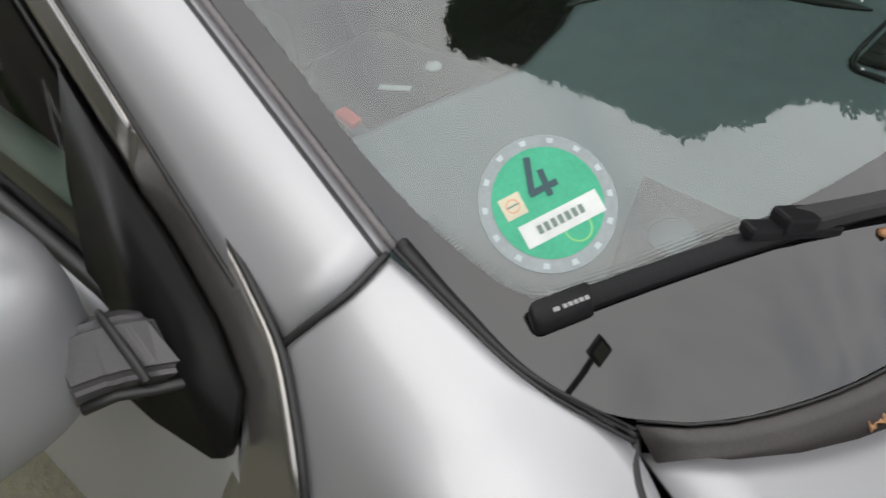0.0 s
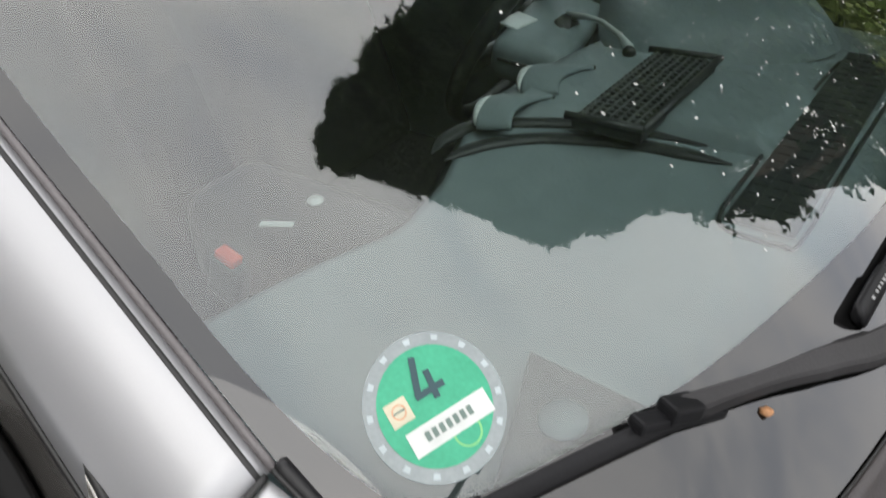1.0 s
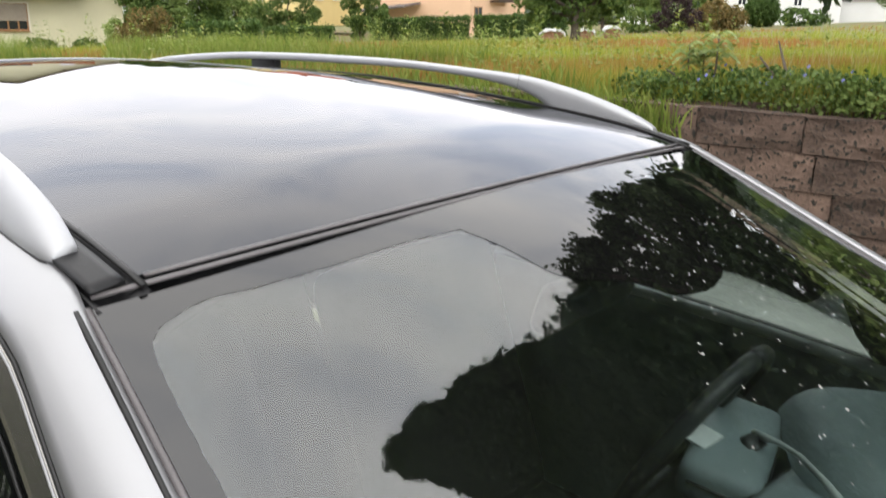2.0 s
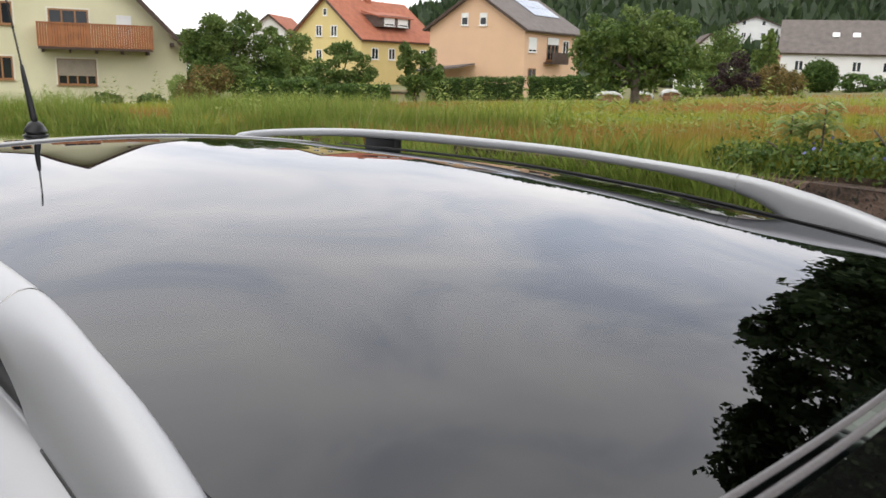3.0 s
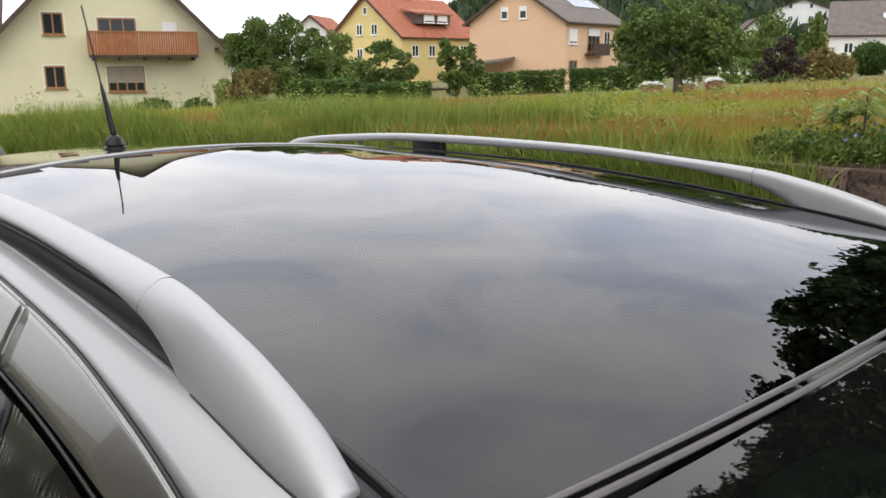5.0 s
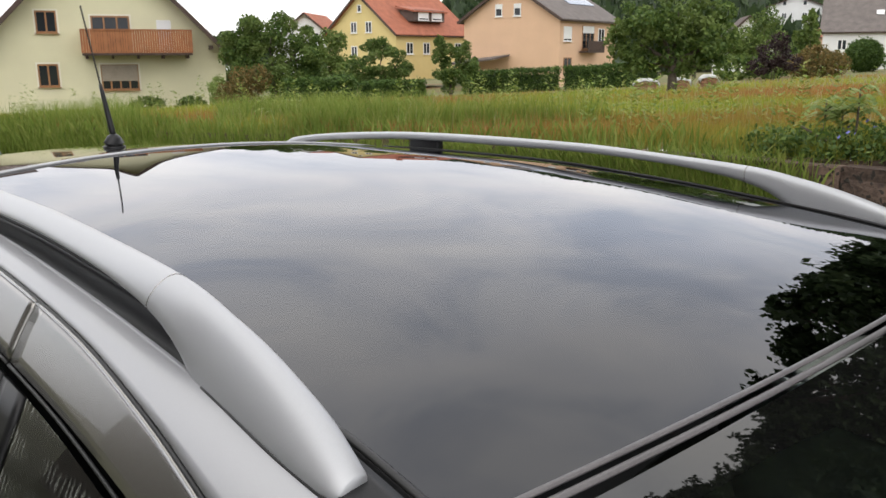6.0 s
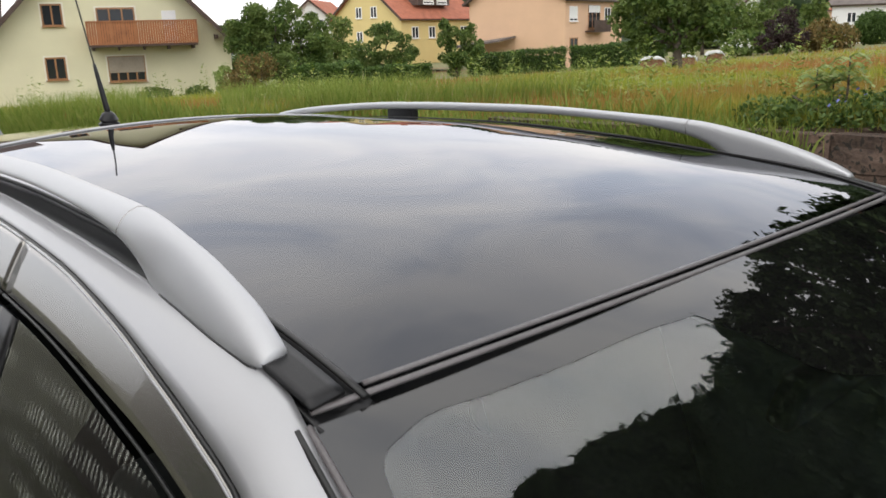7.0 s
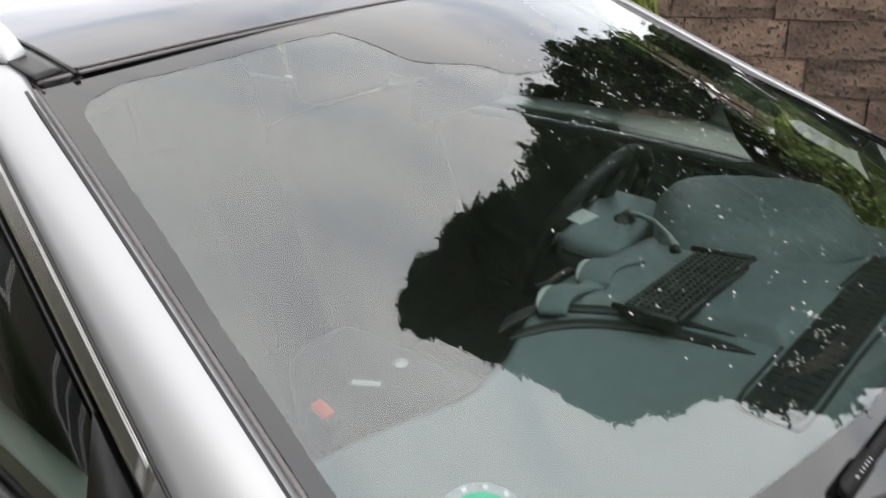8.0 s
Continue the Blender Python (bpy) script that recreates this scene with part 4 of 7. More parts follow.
# ---- cabin ----
part("headlining", patch(lambda u, v: Vector((seam_x(0) - 0.05 - 2.4 * u, (2 * v - 1) * 0.66, roof_z(seam_x(0) - 0.05 - 2.4 * u, (2 * v - 1) * 0.6) - 0.03 - 0.06 * abs(2 * v - 1) ** 4)), 20, 16), CABIN, car, "dark headlining blind under the glass", thick=0.006)
part("cabin_floor", box(-1.4, 0, 0.30, 3.0, 1.45, 0.06, 0.02), CABIN, car, "dark carpeted cabin floor")
part("bulkhead", box(0.02, 0, 0.62, 0.04, 1.42, 0.66, 0.01), CABIN, car, "dark bulkhead")


def dash_z(x, y):
    return 1.046 - 0.15 * y * y - 0.9 * max(0.0, -0.38 - x) ** 2 - 0.06 * max(0.0, x + 0.10)


def dash_rear(y):
    return -0.46 + 0.10 * (abs(y) / 0.64) ** 2 + 0.055 * max(0.0, min(1.0, (-y - 0.06) / 0.18)) - 0.16 * max(0.0, min(1.0, (-y - 0.34) / 0.22))


dash = part("dashboard", patch(lambda u, v: (lambda y: (lambda x: Vector((x, y, dash_z(x, y))))((screen_foot(abs(y) * 1.02) - 0.055) * (1 - u) + dash_rear(y) * u))((1 - 2 * v) * 0.675), 40, 50), DASH, car, "dark grey-green dashboard top", thick=0.02)
part("dash_front", patch(lambda u, v: Vector((dash_rear((2 * u - 1) * 0.635) - 0.01 + 0.16 * v, (2 * u - 1) * 0.635, dash_z(dash_rear((2 * u - 1) * 0.635), (2 * u - 1) * 0.635) - 0.008 - 0.42 * v)), 20, 10), DASH_DARK, car, "dark dashboard front", thick=0.02)
arc = smooth_curve((-0.405, -0.36, -0.316, -0.25, -0.17, -0.108, -0.09), (-0.092, -0.068, -0.048, -0.030, -0.026, -0.025, -0.025))


def centre_slab(u, v):
    x = -0.405 + 0.315 * u
    y = arc(x) + (0.20 - arc(x)) * v
    return Vector((x, y, dash_z(x, y) + 0.020 * min(1.0, 14 * v, 14 * (1 - v), 10 * (1 - u) + 0.3)))


part("centre_section", patch(centre_slab, 40, 40), DASH, dash, "raised middle of the dashboard")
# groove round the passenger pad; the second dark bar stands for a shadow line
for name, line, r0 in (("pad_groove", ((-0.441, -0.195), (-0.446, -0.160), (-0.436, -0.118), (-0.405, -0.094), (-0.316, -0.050), (-0.25, -0.033), (-0.16, -0.028)), 0.012), ("pad_shadow", ((-0.415, -0.205), (-0.405, -0.178), (-0.379, -0.140), (-0.33, -0.102), (-0.237, -0.068), (-0.161, -0.060), (-0.12, -0.058)), 0.012)):
    part(name, tube([(lambda q: Vector((q.x, q.y, dash_z(q.x, q.y) + 0.002)))(spline([(x, y, 0) for x, y in line], i / 40)) for i in range(41)], [0.002 + (r0 - 0.002) * min(1.0, i / 8, (40 - i) / 8) for i in range(41)], 12, flat=0.5), DASH_DARK, dash, "dark groove and drawn shadow line round the passenger pad")

# slotted tray in the middle, with its raised rim
tray = part("grille_tray", box(-0.264, 0.036, 1.067, 0.09, 0.25, 0.014, 0.003), DASH_DARK, dash, "slotted speaker grille with a raised rim", smooth=False)
for i in range(20):
    part("grille_bar", box(-0.264, -0.078 + 0.0120 * i, 1.077, 0.078, 0.0038, 0.005, 0.0008), DASH_DARK if i % 7 == 6 else MESH_GREY, tray, smooth=False)
for i in range(7):
    part("grille_bar", box(-0.297 + 0.011 * i, 0.036, 1.0785, 0.0034, 0.236, 0.004, 0.0008), MESH_GREY, tray, smooth=False)
for a, b in (((-0.312, -0.098), (-0.216, -0.091)), ((-0.216, -0.091), (-0.216, 0.164)), ((-0.216, 0.164), (-0.312, 0.150))):
    part("grille_rim", tube([Vector((*a, 1.081)), Vector((*b, 1.081))], 0.0055, 8, flat=0.9), DASH_DARK, tray)

# air vent hoods behind the tray
for y0, y1, x0, dx in ((-0.137, -0.036, -0.428, 0.048), (-0.020, 0.080, -0.434, 0.055)):
    def hood(u, v):
        y = y0 + (y1 - y0) * u
        return Vector((x0 + dx * v + 0.018 * (2 * u - 1) ** 2, y, 1.052 + 0.014 * math.sin(math.pi * u) ** 0.6 * (1 - 0.75 * v * v) + 0.012 * v))
    hb = part("vent_hood", patch(hood, 24, 10), DASH, dash, "curved hood over an air vent", thick=0.006)
    part("hood_edge", tube([hood(i / 24, 0) + Vector((-0.003, 0, 0.002)) for i in range(1, 16)], [0.003 + 0.0035 * math.sin(math.pi * i / 16) for i in range(1, 16)], 8), VENT_EDGE, hb, "pale grey rim")
    part("hood_seam", tube([hood(1.0, i / 10) + Vector((0, 0.004, 0.003)) for i in range(11)], 0.003, 6), DASH_DARK, hb, "dark seam beside the hood")

# instrument hood
def binnacle(u, v):
    a, r = 2 * math.pi * u, v
    c, sn = math.cos(a), math.sin(a)
    k = 1.0 / max(1e-4, (abs(c) ** 4.5 + abs(sn) ** 4.5) ** (1 / 4.5))
    lx = 0.185 * r * k * c
    ly = 0.190 * r * k * sn * (1.0 - 0.28 * max(0.0, lx / 0.185))
    th = radians(28)
    return Vector((-0.312 + lx * math.cos(th) - ly * math.sin(th), 0.420 + lx * math.sin(th) + ly * math.cos(th), 1.030 + 0.058 * (1 - r**7) + 0.010 * (1 - r)))


part("instrument_hood", patch(binnacle, 60, 14), DASH, dash, "smooth padded hood over the instruments")

# demister slots along the foot of the glass
dem = part("demister", box(-0.055, 0.095, 1.0455, 0.072, 0.53, 0.006, 0.0028), DASH_DARK, dash, "black demister panel with slots", smooth=False)
for k in range(3):
    for i in range(24):
        part("demister_slat", box(-0.078 + 0.021 * k, -0.145 + 0.0209 * i, 1.0475, 0.015, 0.0165, 0.004, 0.0), DASH_DARK, dem, smooth=False)
rim = [(-0.098, -0.150), (-0.092, -0.178), (-0.070, -0.186), (-0.030, -0.182), (-0.014, -0.165), (-0.012, 0.0), (-0.012, 0.34), (-0.020, 0.362), (-0.060, 0.368), (-0.092, 0.360), (-0.100, 0.335), (-0.099, 0.10), (-0.098, -0.150)]
part("demister_rim", tube([spline([(x, y, dash_z(x, y) + 0.003) for x, y in rim], i / 90) for i in range(91)], 0.0028, 6), DASH_DARK, dem, "fine dark line round the demister")

# tweeter panel in the passenger corner
bm = bmesh.new()
tri = [bm.verts.new((x, y, z)) for x, y, z in ((-0.158, -0.448, 1.034), (-0.048, -0.452, 1.030), (-0.115, -0.575, 1.016))]
bm.faces.new(tri)
r = bmesh.ops.extrude_face_region(bm, geom=bm.faces[:])
bmesh.ops.translate(bm, vec=(0, 0, 0.006), verts=[v for v in r["geom"] if isinstance(v, bmesh.types.BMVert)])
tweeter = part("tweeter_panel", bm, MESH_GREY, dash, "grey perforated tweeter panel", smooth=False)
part("tweeter_ring", disc(0.019, 0.004, 28, 0.001, Matrix.Translation((-0.099, -0.500, 1.037)) @ Matrix.Rotation(0.13, 4, "X")), DASH, tweeter)

# steering column, stalk and small bright things
shroud = Matrix.Translation((-0.540, 0.285, 1.016)) @ Matrix.Rotation(0.22, 4, "Z") @ Matrix.Rotation(0.16, 4, "Y")
column = part("steering_column", box(0, 0, 0, 0.125, 0.285, 0.072, 0.032, m=shroud, segs=5), DASH, car, "grey-green steering column shroud")
part("shroud_joint", tube([shroud @ Vector(q) for q in ((0.0635, 0.12, 0.004), (0.0635, 0.0, 0.004), (0.0635, -0.11, 0.004), (0.050, -0.1435, 0.004), (0.0, -0.1435, 0.004), (-0.045, -0.1435, 0.004))], 0.0028, 6), DASH_DARK, column, "dark joint between the two halves")
part("badge_plate", box(0, 0, 0, 0.040, 0.058, 0.004, 0.0015, m=Matrix.Translation((-0.566, 0.222, 1.059)) @ Matrix.Rotation(-0.10, 4, "Z") @ Matrix.Rotation(0.16, 4, "Y")), VENT_EDGE, column, "pale plate", smooth=False)
part("stalk", tube([(-0.515, 0.300, 1.052), (-0.47, 0.274, 1.066), (-0.428, 0.246, 1.072), (-0.38, 0.200, 1.074), (-0.348, 0.165, 1.072)], [0.008, 0.0045, 0.004, 0.0045, 0.007], 10), DOOR_CAP, column, "slim grey control stalk")
part("stalk_tip", disc(0.009, 0.016, 14, 0.003, Matrix.Translation((-0.345, 0.161, 1.066)) @ Matrix.Rotation(0.9, 4, "X")), DASH_DARK, column, "dark stalk tip")
part("stalk_base", disc(0.026, 0.030, 20, 0.006, Matrix.Translation((-0.505, 0.278, 1.036)) @ Matrix.Rotation(0.9, 4, "Y")), DASH_DARK, column, "black stalk base")
buckle = part("belt_buckle", box(0, 0, 0, 0.07, 0.035, 0.09, 0.008, m=Matrix.Translation((-0.91, -0.185, 0.665)) @ Matrix.Rotation(0.3, 4, "Y")), DASH_DARK, car, "black seat belt buckle")
part("release_button", box(0, 0, 0, 0.045, 0.026, 0.02, 0.004, m=Matrix.Translation((-0.90, -0.185, 0.712)) @ Matrix.Rotation(0.3, 4, "Y")), RED_BUTTON, buckle, "red release button", smooth=False)
console = part("console", box(-0.80, -0.02, 0.62, 0.62, 0.20, 0.24, 0.04), DASH_DARK, car, "dark centre console")
part("paper_slip", box(0, 0, 0, 0.060, 0.016, 0.002, 0.0, m=Matrix.Translation((-0.86, -0.10, 0.747)) @ Matrix.Rotation(0.5, 4, "Z")), VENT_EDGE, console, "white paper slip", smooth=False)
part("knob", disc(0.016, 0.012, 16, 0.004, Matrix.Translation((-0.85, -0.01, 0.752))), VENT_EDGE, console, "pale knob")

# interior mirror on its stem
im = part("interior_mirror", box(0, 0, 0, 0.035, 0.22, 0.07, 0.015, m=Matrix.Translation((-0.66, 0.0, 1.335)) @ Matrix.Rotation(0.3, 4, "Y"), segs=3), DASH_DARK, car, "black interior mirror below the glass")
part("mirror_stem", tube([(-0.655, 0.0, 1.34), (-0.645, 0.0, 1.385), (-0.63, 0.0, 1.418)], 0.014, 10), DASH_DARK, im)
part("sensor_cover", box(0, 0, 0, 0.10, 0.09, 0.035, 0.012, m=Matrix.Translation((-0.655, 0.0, 1.388)) @ Matrix.Rotation(radians(27), 4, "Y")), DASH_DARK, im)


# ---- green emission sticker on the glass ----
def sticker():
    cx, cy = -0.148, -0.5945
    ur, vr = Vector((0.35, 0.94)).normalized(), Vector((-0.94, 0.35)).normalized()

    def on(a, b, dz):
        x, y = cx + ur.x * a + vr.x * b * 0.88, cy + ur.y * a + vr.y * b * 0.88
        return Vector((x, y, screen_z(x, y) + 0.0008 + dz))

    def plate(name, outline, dz, mat, parent, label, steps=1):
        bm = bmesh.new()
        c = Vector((sum(p[0] for p in outline) / len(outline), sum(p[1] for p in outline) / len(outline)))
        mid = bm.verts.new(on(c.x, c.y, dz))
        ring = [bm.verts.new(on(a, b, dz)) for a, b in outline]
        for p, q in zip(ring, ring[1:] + ring[:1]):
            bm.faces.new((mid, p, q))
        return part(name, bm, mat, parent, label)
    circle = [(math.cos(2 * math.pi * k / 72), math.sin(2 * math.pi * k / 72)) for k in range(72)]
    st = plate("emission_sticker", [(0.0500 * a, 0.0500 * b) for a, b in circle], 0.0, STICKER_CLEAR, windscreen, "round green sticker with a big 4 and a white label")
    plate("green_disc", [(0.0405 * a, 0.0405 * b) for a, b in circle], 0.0004, STICKER_GREEN, st, "green printed disc")
    for k in range(14):
        a = 2 * math.pi * (k + 0.3) / 14
        ca, sa = math.cos(a), math.sin(a)
        pts = [(0.0435 * ca - 0.002 * sa, 0.0435 * sa + 0.002 * ca), (0.0475 * ca - 0.0026 * sa, 0.0475 * sa + 0.0026 * ca), (0.0475 * ca + 0.0026 * sa, 0.0475 * sa - 0.0026 * ca), (0.0435 * ca + 0.002 * sa, 0.0435 * sa - 0.002 * ca)]
        plate("ring_mark", pts, 0.0004, STICKER_PALE, st, "")
    tilt = 0.0
    plate("white_label", [(0.003 + a, -0.0155 + b) for a, b in ((-0.0315, -0.0085), (0.0315, -0.0085), (0.0315, 0.0085), (-0.0315, 0.0085))], 0.0009, STICKER_WHITE, st, "white label with grey bars")
    for k in range(7):
        x0 = -0.017 + 0.0056 * k
        plate("label_bar", [(x0 + a, -0.0155 + b) for a, b in ((0, -0.0032), (0.0036, -0.0032), (0.0036, 0.0032), (0, 0.0032))], 0.0013, STICKER_GREY, st, "")
    plate("beige_stamp", [(-0.0245 + a, 0.0075 + b) for a, b in ((-0.0082, -0.0082), (0.0082, -0.0082), (0.0082, 0.0082), (-0.0082, 0.0082))], 0.0009, STICKER_BEIGE, st, "beige square stamp")
    for r0, r1 in ((0.0052, 0.0042),):
        bm = bmesh.new()
        vs = [[bm.verts.new(on(-0.0245 + r * a, 0.0075 + r * b, 0.0012)) for r in (r0, r1)] for a, b in circle]
        for p, q in zip(vs, vs[1:] + vs[:1]):
            bm.faces.new((p[0], q[0], q[1], p[1]))
        part("stamp_ring", bm, STICKER_RED, st)
    plate("stamp_bar", [(-0.0245 + a, 0.0075 + b) for a, b in ((-0.0045, -0.0005), (0.0045, -0.0005), (0.0045, 0.0007), (-0.0045, 0.0007))], 0.0013, STICKER_GREY, st, "")
    bm = bmesh.new()
    vs = [[bm.verts.new(on(0.010 + r * a, -0.0255 + r * b, 0.0006)) for r in (0.0105, 0.0090)] for a, b in circle]
    for p, q in zip(vs, vs[1:] + vs[:1]):
        bm.faces.new((p[0], q[0], q[1], p[1]))
    part("seal_ring", bm, STICKER_SEAL, st, "faint seal ring")
    # the numeral, an open 4 of three strokes
    bm = bmesh.new()
    for (a0, b0), (a1, b1), w in (((0.0013, 0.0345), (-0.0078, 0.0095), 0.0024), ((-0.0100, 0.0095), (0.0128, 0.0095), 0.0023), ((0.0056, 0.0225), (0.0036, 0.0025), 0.0023)):
        d = Vector((a1 - a0, b1 - b0)).normalized()
        e = Vector((-d.y, d.x)) * w
        bm.faces.new([bm.verts.new(on(x, y, 0.0012)) for x, y in ((a0 + e.x, b0 + e.y), (a0 - e.x, b0 - e.y), (a1 - e.x, b1 - e.y), (a1 + e.x, b1 + e.y))])
    part("numeral", bm, STICKER_INK, st, "dark figure 4", smooth=False)


sticker()

# grains lying on the glass
for x, y, r in ((0.029, -0.428, 0.0045),):
    bm = bmesh.new()
    bmesh.ops.create_icosphere(bm, subdivisions=2, radius=r)
    for v in bm.verts:
        v.co.z *= 0.7
        v.co.x *= 1.2
        v.co *= 1 + 0.35 * noise.noise(v.co * 400)
    bmesh.ops.translate(bm, vec=on_screen(x, y, r * 0.6), verts=bm.verts)
    tagged(part("seed", bm, SEED), "small brown tree seed lying on the car", "seed")

# crumpled dry leaf caught on the scuttle
spot = scuttle(0.38, 0.094)
DRY_LEAF = material("dry_leaf", (0.42, 0.20, 0.085), 0.8, 0.0, 0.0, 0.4, 120.0, 0.4, 500.0, tint=(0.55, 0.33, 0.17))


def dry_leaf(u, v):
    a, b = 2 * u - 1, 2 * v - 1
    wide = 0.0055 * (1 - 0.75 * abs(a) ** 1.6) * (1 + 0.25 * math.sin(9 * a + 2 * b))
    return spot + Vector((wide * b + 0.002 * math.sin(4 * a), 0.0085 * a + 0.0015 * b * b, 0.003 + 0.003 * abs(math.sin(3.1 * a + 2.3 * b)) + 0.0025 * b * b))


tagged(part("leaf", patch(dry_leaf, 16, 10), DRY_LEAF, None, thick=0.0006), "crumpled orange-brown dry leaf on the black scuttle", "leaf")


def steering_wheel():
    hub = Matrix.Translation((-0.640, 0.36, 0.985)) @ Matrix.Rotation(radians(-62), 4, "Y")
    ring = [hub @ Vector((0.185 * math.cos(a), 0.185 * math.sin(a), 0)) for a in [2 * math.pi * k / 48 for k in range(49)]]
    w = part("steering_wheel", tube(ring, 0.016, 10), DASH_DARK, car, "black three-spoke steering wheel")
    bm = bmesh.new()
    disc(0.075, 0.05, 24, 0.012, hub @ Matrix.Translation((0, 0, -0.01)), bm)
    for a in (0, 180, 270):
        box(0, 0, 0, 0.12, 0.04, 0.02, 0.006, bm, hub @ Matrix.Rotation(radians(a + 90), 4, "Z") @ Matrix.Translation((0.12, 0, -0.005)))
    part("spokes", bm, DASH_DARK, w)


steering_wheel()


def seat(x, y):
    s = part("seat", box(x, y, 0.50, 0.50, 0.50, 0.18, 0.06, segs=3), CABIN, car, "dark cloth car seat")
    m = Matrix.Translation((x - 0.30, y, 0.86)) @ Matrix.Rotation(radians(-20), 4, "Y")
    part("backrest", box(0, 0, 0, 0.16, 0.48, 0.66, 0.06, m=m, segs=3), CABIN, s)
    m = Matrix.Translation((x - 0.42, y, 1.27)) @ Matrix.Rotation(radians(-14), 4, "Y")
    part("headrest", box(0, 0, 0, 0.10, 0.27, 0.18, 0.045, m=m, segs=3), CABIN, s)


for y in (-0.36, 0.36):
    seat(-0.95, y)
for y in (-0.42, 0.0, 0.42):
    seat(-1.85, y)


# petals and dried specks lying on the windscreen
def flecks():
    rnd = random.Random(31)
    bm = bmesh.new()
    count = 0
    while count < 380:
        x, y = rnd.uniform(-0.62, -0.02), rnd.uniform(-0.33, 0.5)
        if 28 <= count < 60:
            heap = rnd.choice(((-0.50, 0.18), (-0.36, 0.30), (-0.30, 0.14), (-0.42, 0.42), (-0.16, 0.05)))
            x, y = rnd.gauss(heap[0], 0.03), rnd.gauss(heap[1], 0.03)
        elif count < 28:
            x, y = rnd.gauss(-0.036, 0.012), rnd.gauss(-0.10, 0.016)
        elif y < -0.32 + 0.9 * max(0.0, -0.25 - x):
            continue
        r = rnd.uniform(0.0005, 0.0014) * (1.7 if rnd.random() < 0.12 else 1.0)
        turn, long = rnd.uniform(0, math.pi), rnd.uniform(1.0, 2.1)
        ring = []
        for k in range(7):
            q = r * rnd.uniform(0.6, 1.2)
            a, b = q * long * math.cos(math.tau * k / 7), q * math.sin(math.tau * k / 7)
            px, py = x + a * math.cos(turn) - b * math.sin(turn), y + a * math.sin(turn) + b * math.cos(turn)
            ring.append(bm.verts.new((px, py, screen_z(px, py) + 0.0010)))
        top = bm.verts.new((x, y, screen_z(x, y) + 0.0016))
        for k in range(7):
            bm.faces.new((ring[k], ring[(k + 1) % 7], top))
        count += 1
    return bm


tagged(part("petal_debris", flecks(), FLECK, windscreen), "small pale petals and dried specks", kind="stuff")

# ---- ground, bank and meadow ----
bank_y = smooth_curve((-60, -30, -15.5, -3.3, 2.0, 12.0, 60.0), (-3.0, 0.6, 3.0, 4.95, 5.6, 6.6, 8.0))
bank_h = smooth_curve((-60, -30, -15.5, -3.3, 2.0, 60.0), (-1.0, 0.0, 0.62, 1.02, 1.12, 1.3))


def meadow_z(x, y):
    return bank_h(max(-60, min(60, x))) - 0.020 * max(0.0, -x - 16) - 0.03 * max(0.0, min(40.0, -x - 33)) * max(0.0, min(1.0, (26 - y) / 12)) + 0.012 * max(0.0, y - 30) - 0.010 * max(0.0, min(y, 30) - 8)


def ground_z(x, y):
    e = y - bank_y(x)
    wob = 0.06 * noise.noise(Vector((x * 0.7, y * 0.7, 0))) + 0.03 * noise.noise(Vector((x * 2.5, y * 2.5, 3)))
    if e < -0.10:
        return 0.0
    if e < 0.05:
        k = (e + 0.10) / 0.15
        return max(0.0, bank_h(x)) * k + wob * k
    return meadow_z(x, y) + wob * min(1.0, 1.0 + e * 0.05)


def terrain(e_list, x_list):
    bm = bmesh.new()
    rows = [[bm.verts.new((x, bank_y(x) + e, ground_z(x, bank_y(x) + e))) for e in e_list] for x in x_list]
    for a, b in zip(rows, rows[1:]):
        for j in range(len(e_list) - 1):
            bm.faces.new((a[j], b[j], b[j + 1], a[j + 1]))
    return bm


def meadow_material():
    m = material("meadow_turf", (0.11, 0.15, 0.035), 0.95, 0.0, 0.0, 0.3, 0.35, 0.6, 9.0, tint=(0.17, 0.15, 0.055))
    n, l = m.node_tree.nodes, m.node_tree.links
    tc, nz, rp, mx = n.new("ShaderNodeTexCoord"), n.new("ShaderNodeTexNoise"), n.new("ShaderNodeValToRGB"), n.new("ShaderNodeMix")
    nz.inputs["Scale"].default_value, nz.inputs["Detail"].default_value = 0.16, 4.0
    rp.color_ramp.elements[0].position, rp.color_ramp.elements[1].position = 0.52, 0.66
    mx.data_type = "RGBA"
    mx.inputs[7].default_value = (0.19, 0.11, 0.045, 1)
    b = n["Principled BSDF"]
    old = b.inputs["Base Color"].links[0].from_socket
    l.new(tc.outputs["Object"], nz.inputs["Vector"])
    l.new(nz.outputs["Fac"], rp.inputs["Fac"])
    l.new(rp.outputs["Color"], mx.inputs["Factor"])
    l.new(old, mx.inputs[6])
    l.new(mx.outputs[2], b.inputs["Base Color"])
    return m


MEADOW = meadow_material()
far_x = [-500, -300, -180, -110, -80, -64, -54, -46, -40, -36]
near_x = [-33 + 0.5 * i for i in range(90)]
all_x = far_x + near_x + [13, 15, 18, 24, 34, 50, 90, 160, 300]
tagged(part("meadow_ground", terrain([0.05, 0.3, 0.6, 1.0, 1.5, 2.2, 3, 4, 5, 6.5, 8, 10, 13, 16, 20, 25, 30, 36, 43, 52, 64, 80, 110, 160, 260, 420], all_x), MEADOW), "sloping meadow ground with brown patches", "meadow", kind="structure")
tagged(part("earth_bank", terrain([-0.11, -0.09, -0.06, -0.03, 0.0, 0.03, 0.05], [-60 + 0.7 * i for i in range(40)] + [-32 + 0.12 * i for i in range(380)] + [14 + i for i in range(40)]), EARTH), "crumbling brown earth and stone bank", "bank", kind="structure")
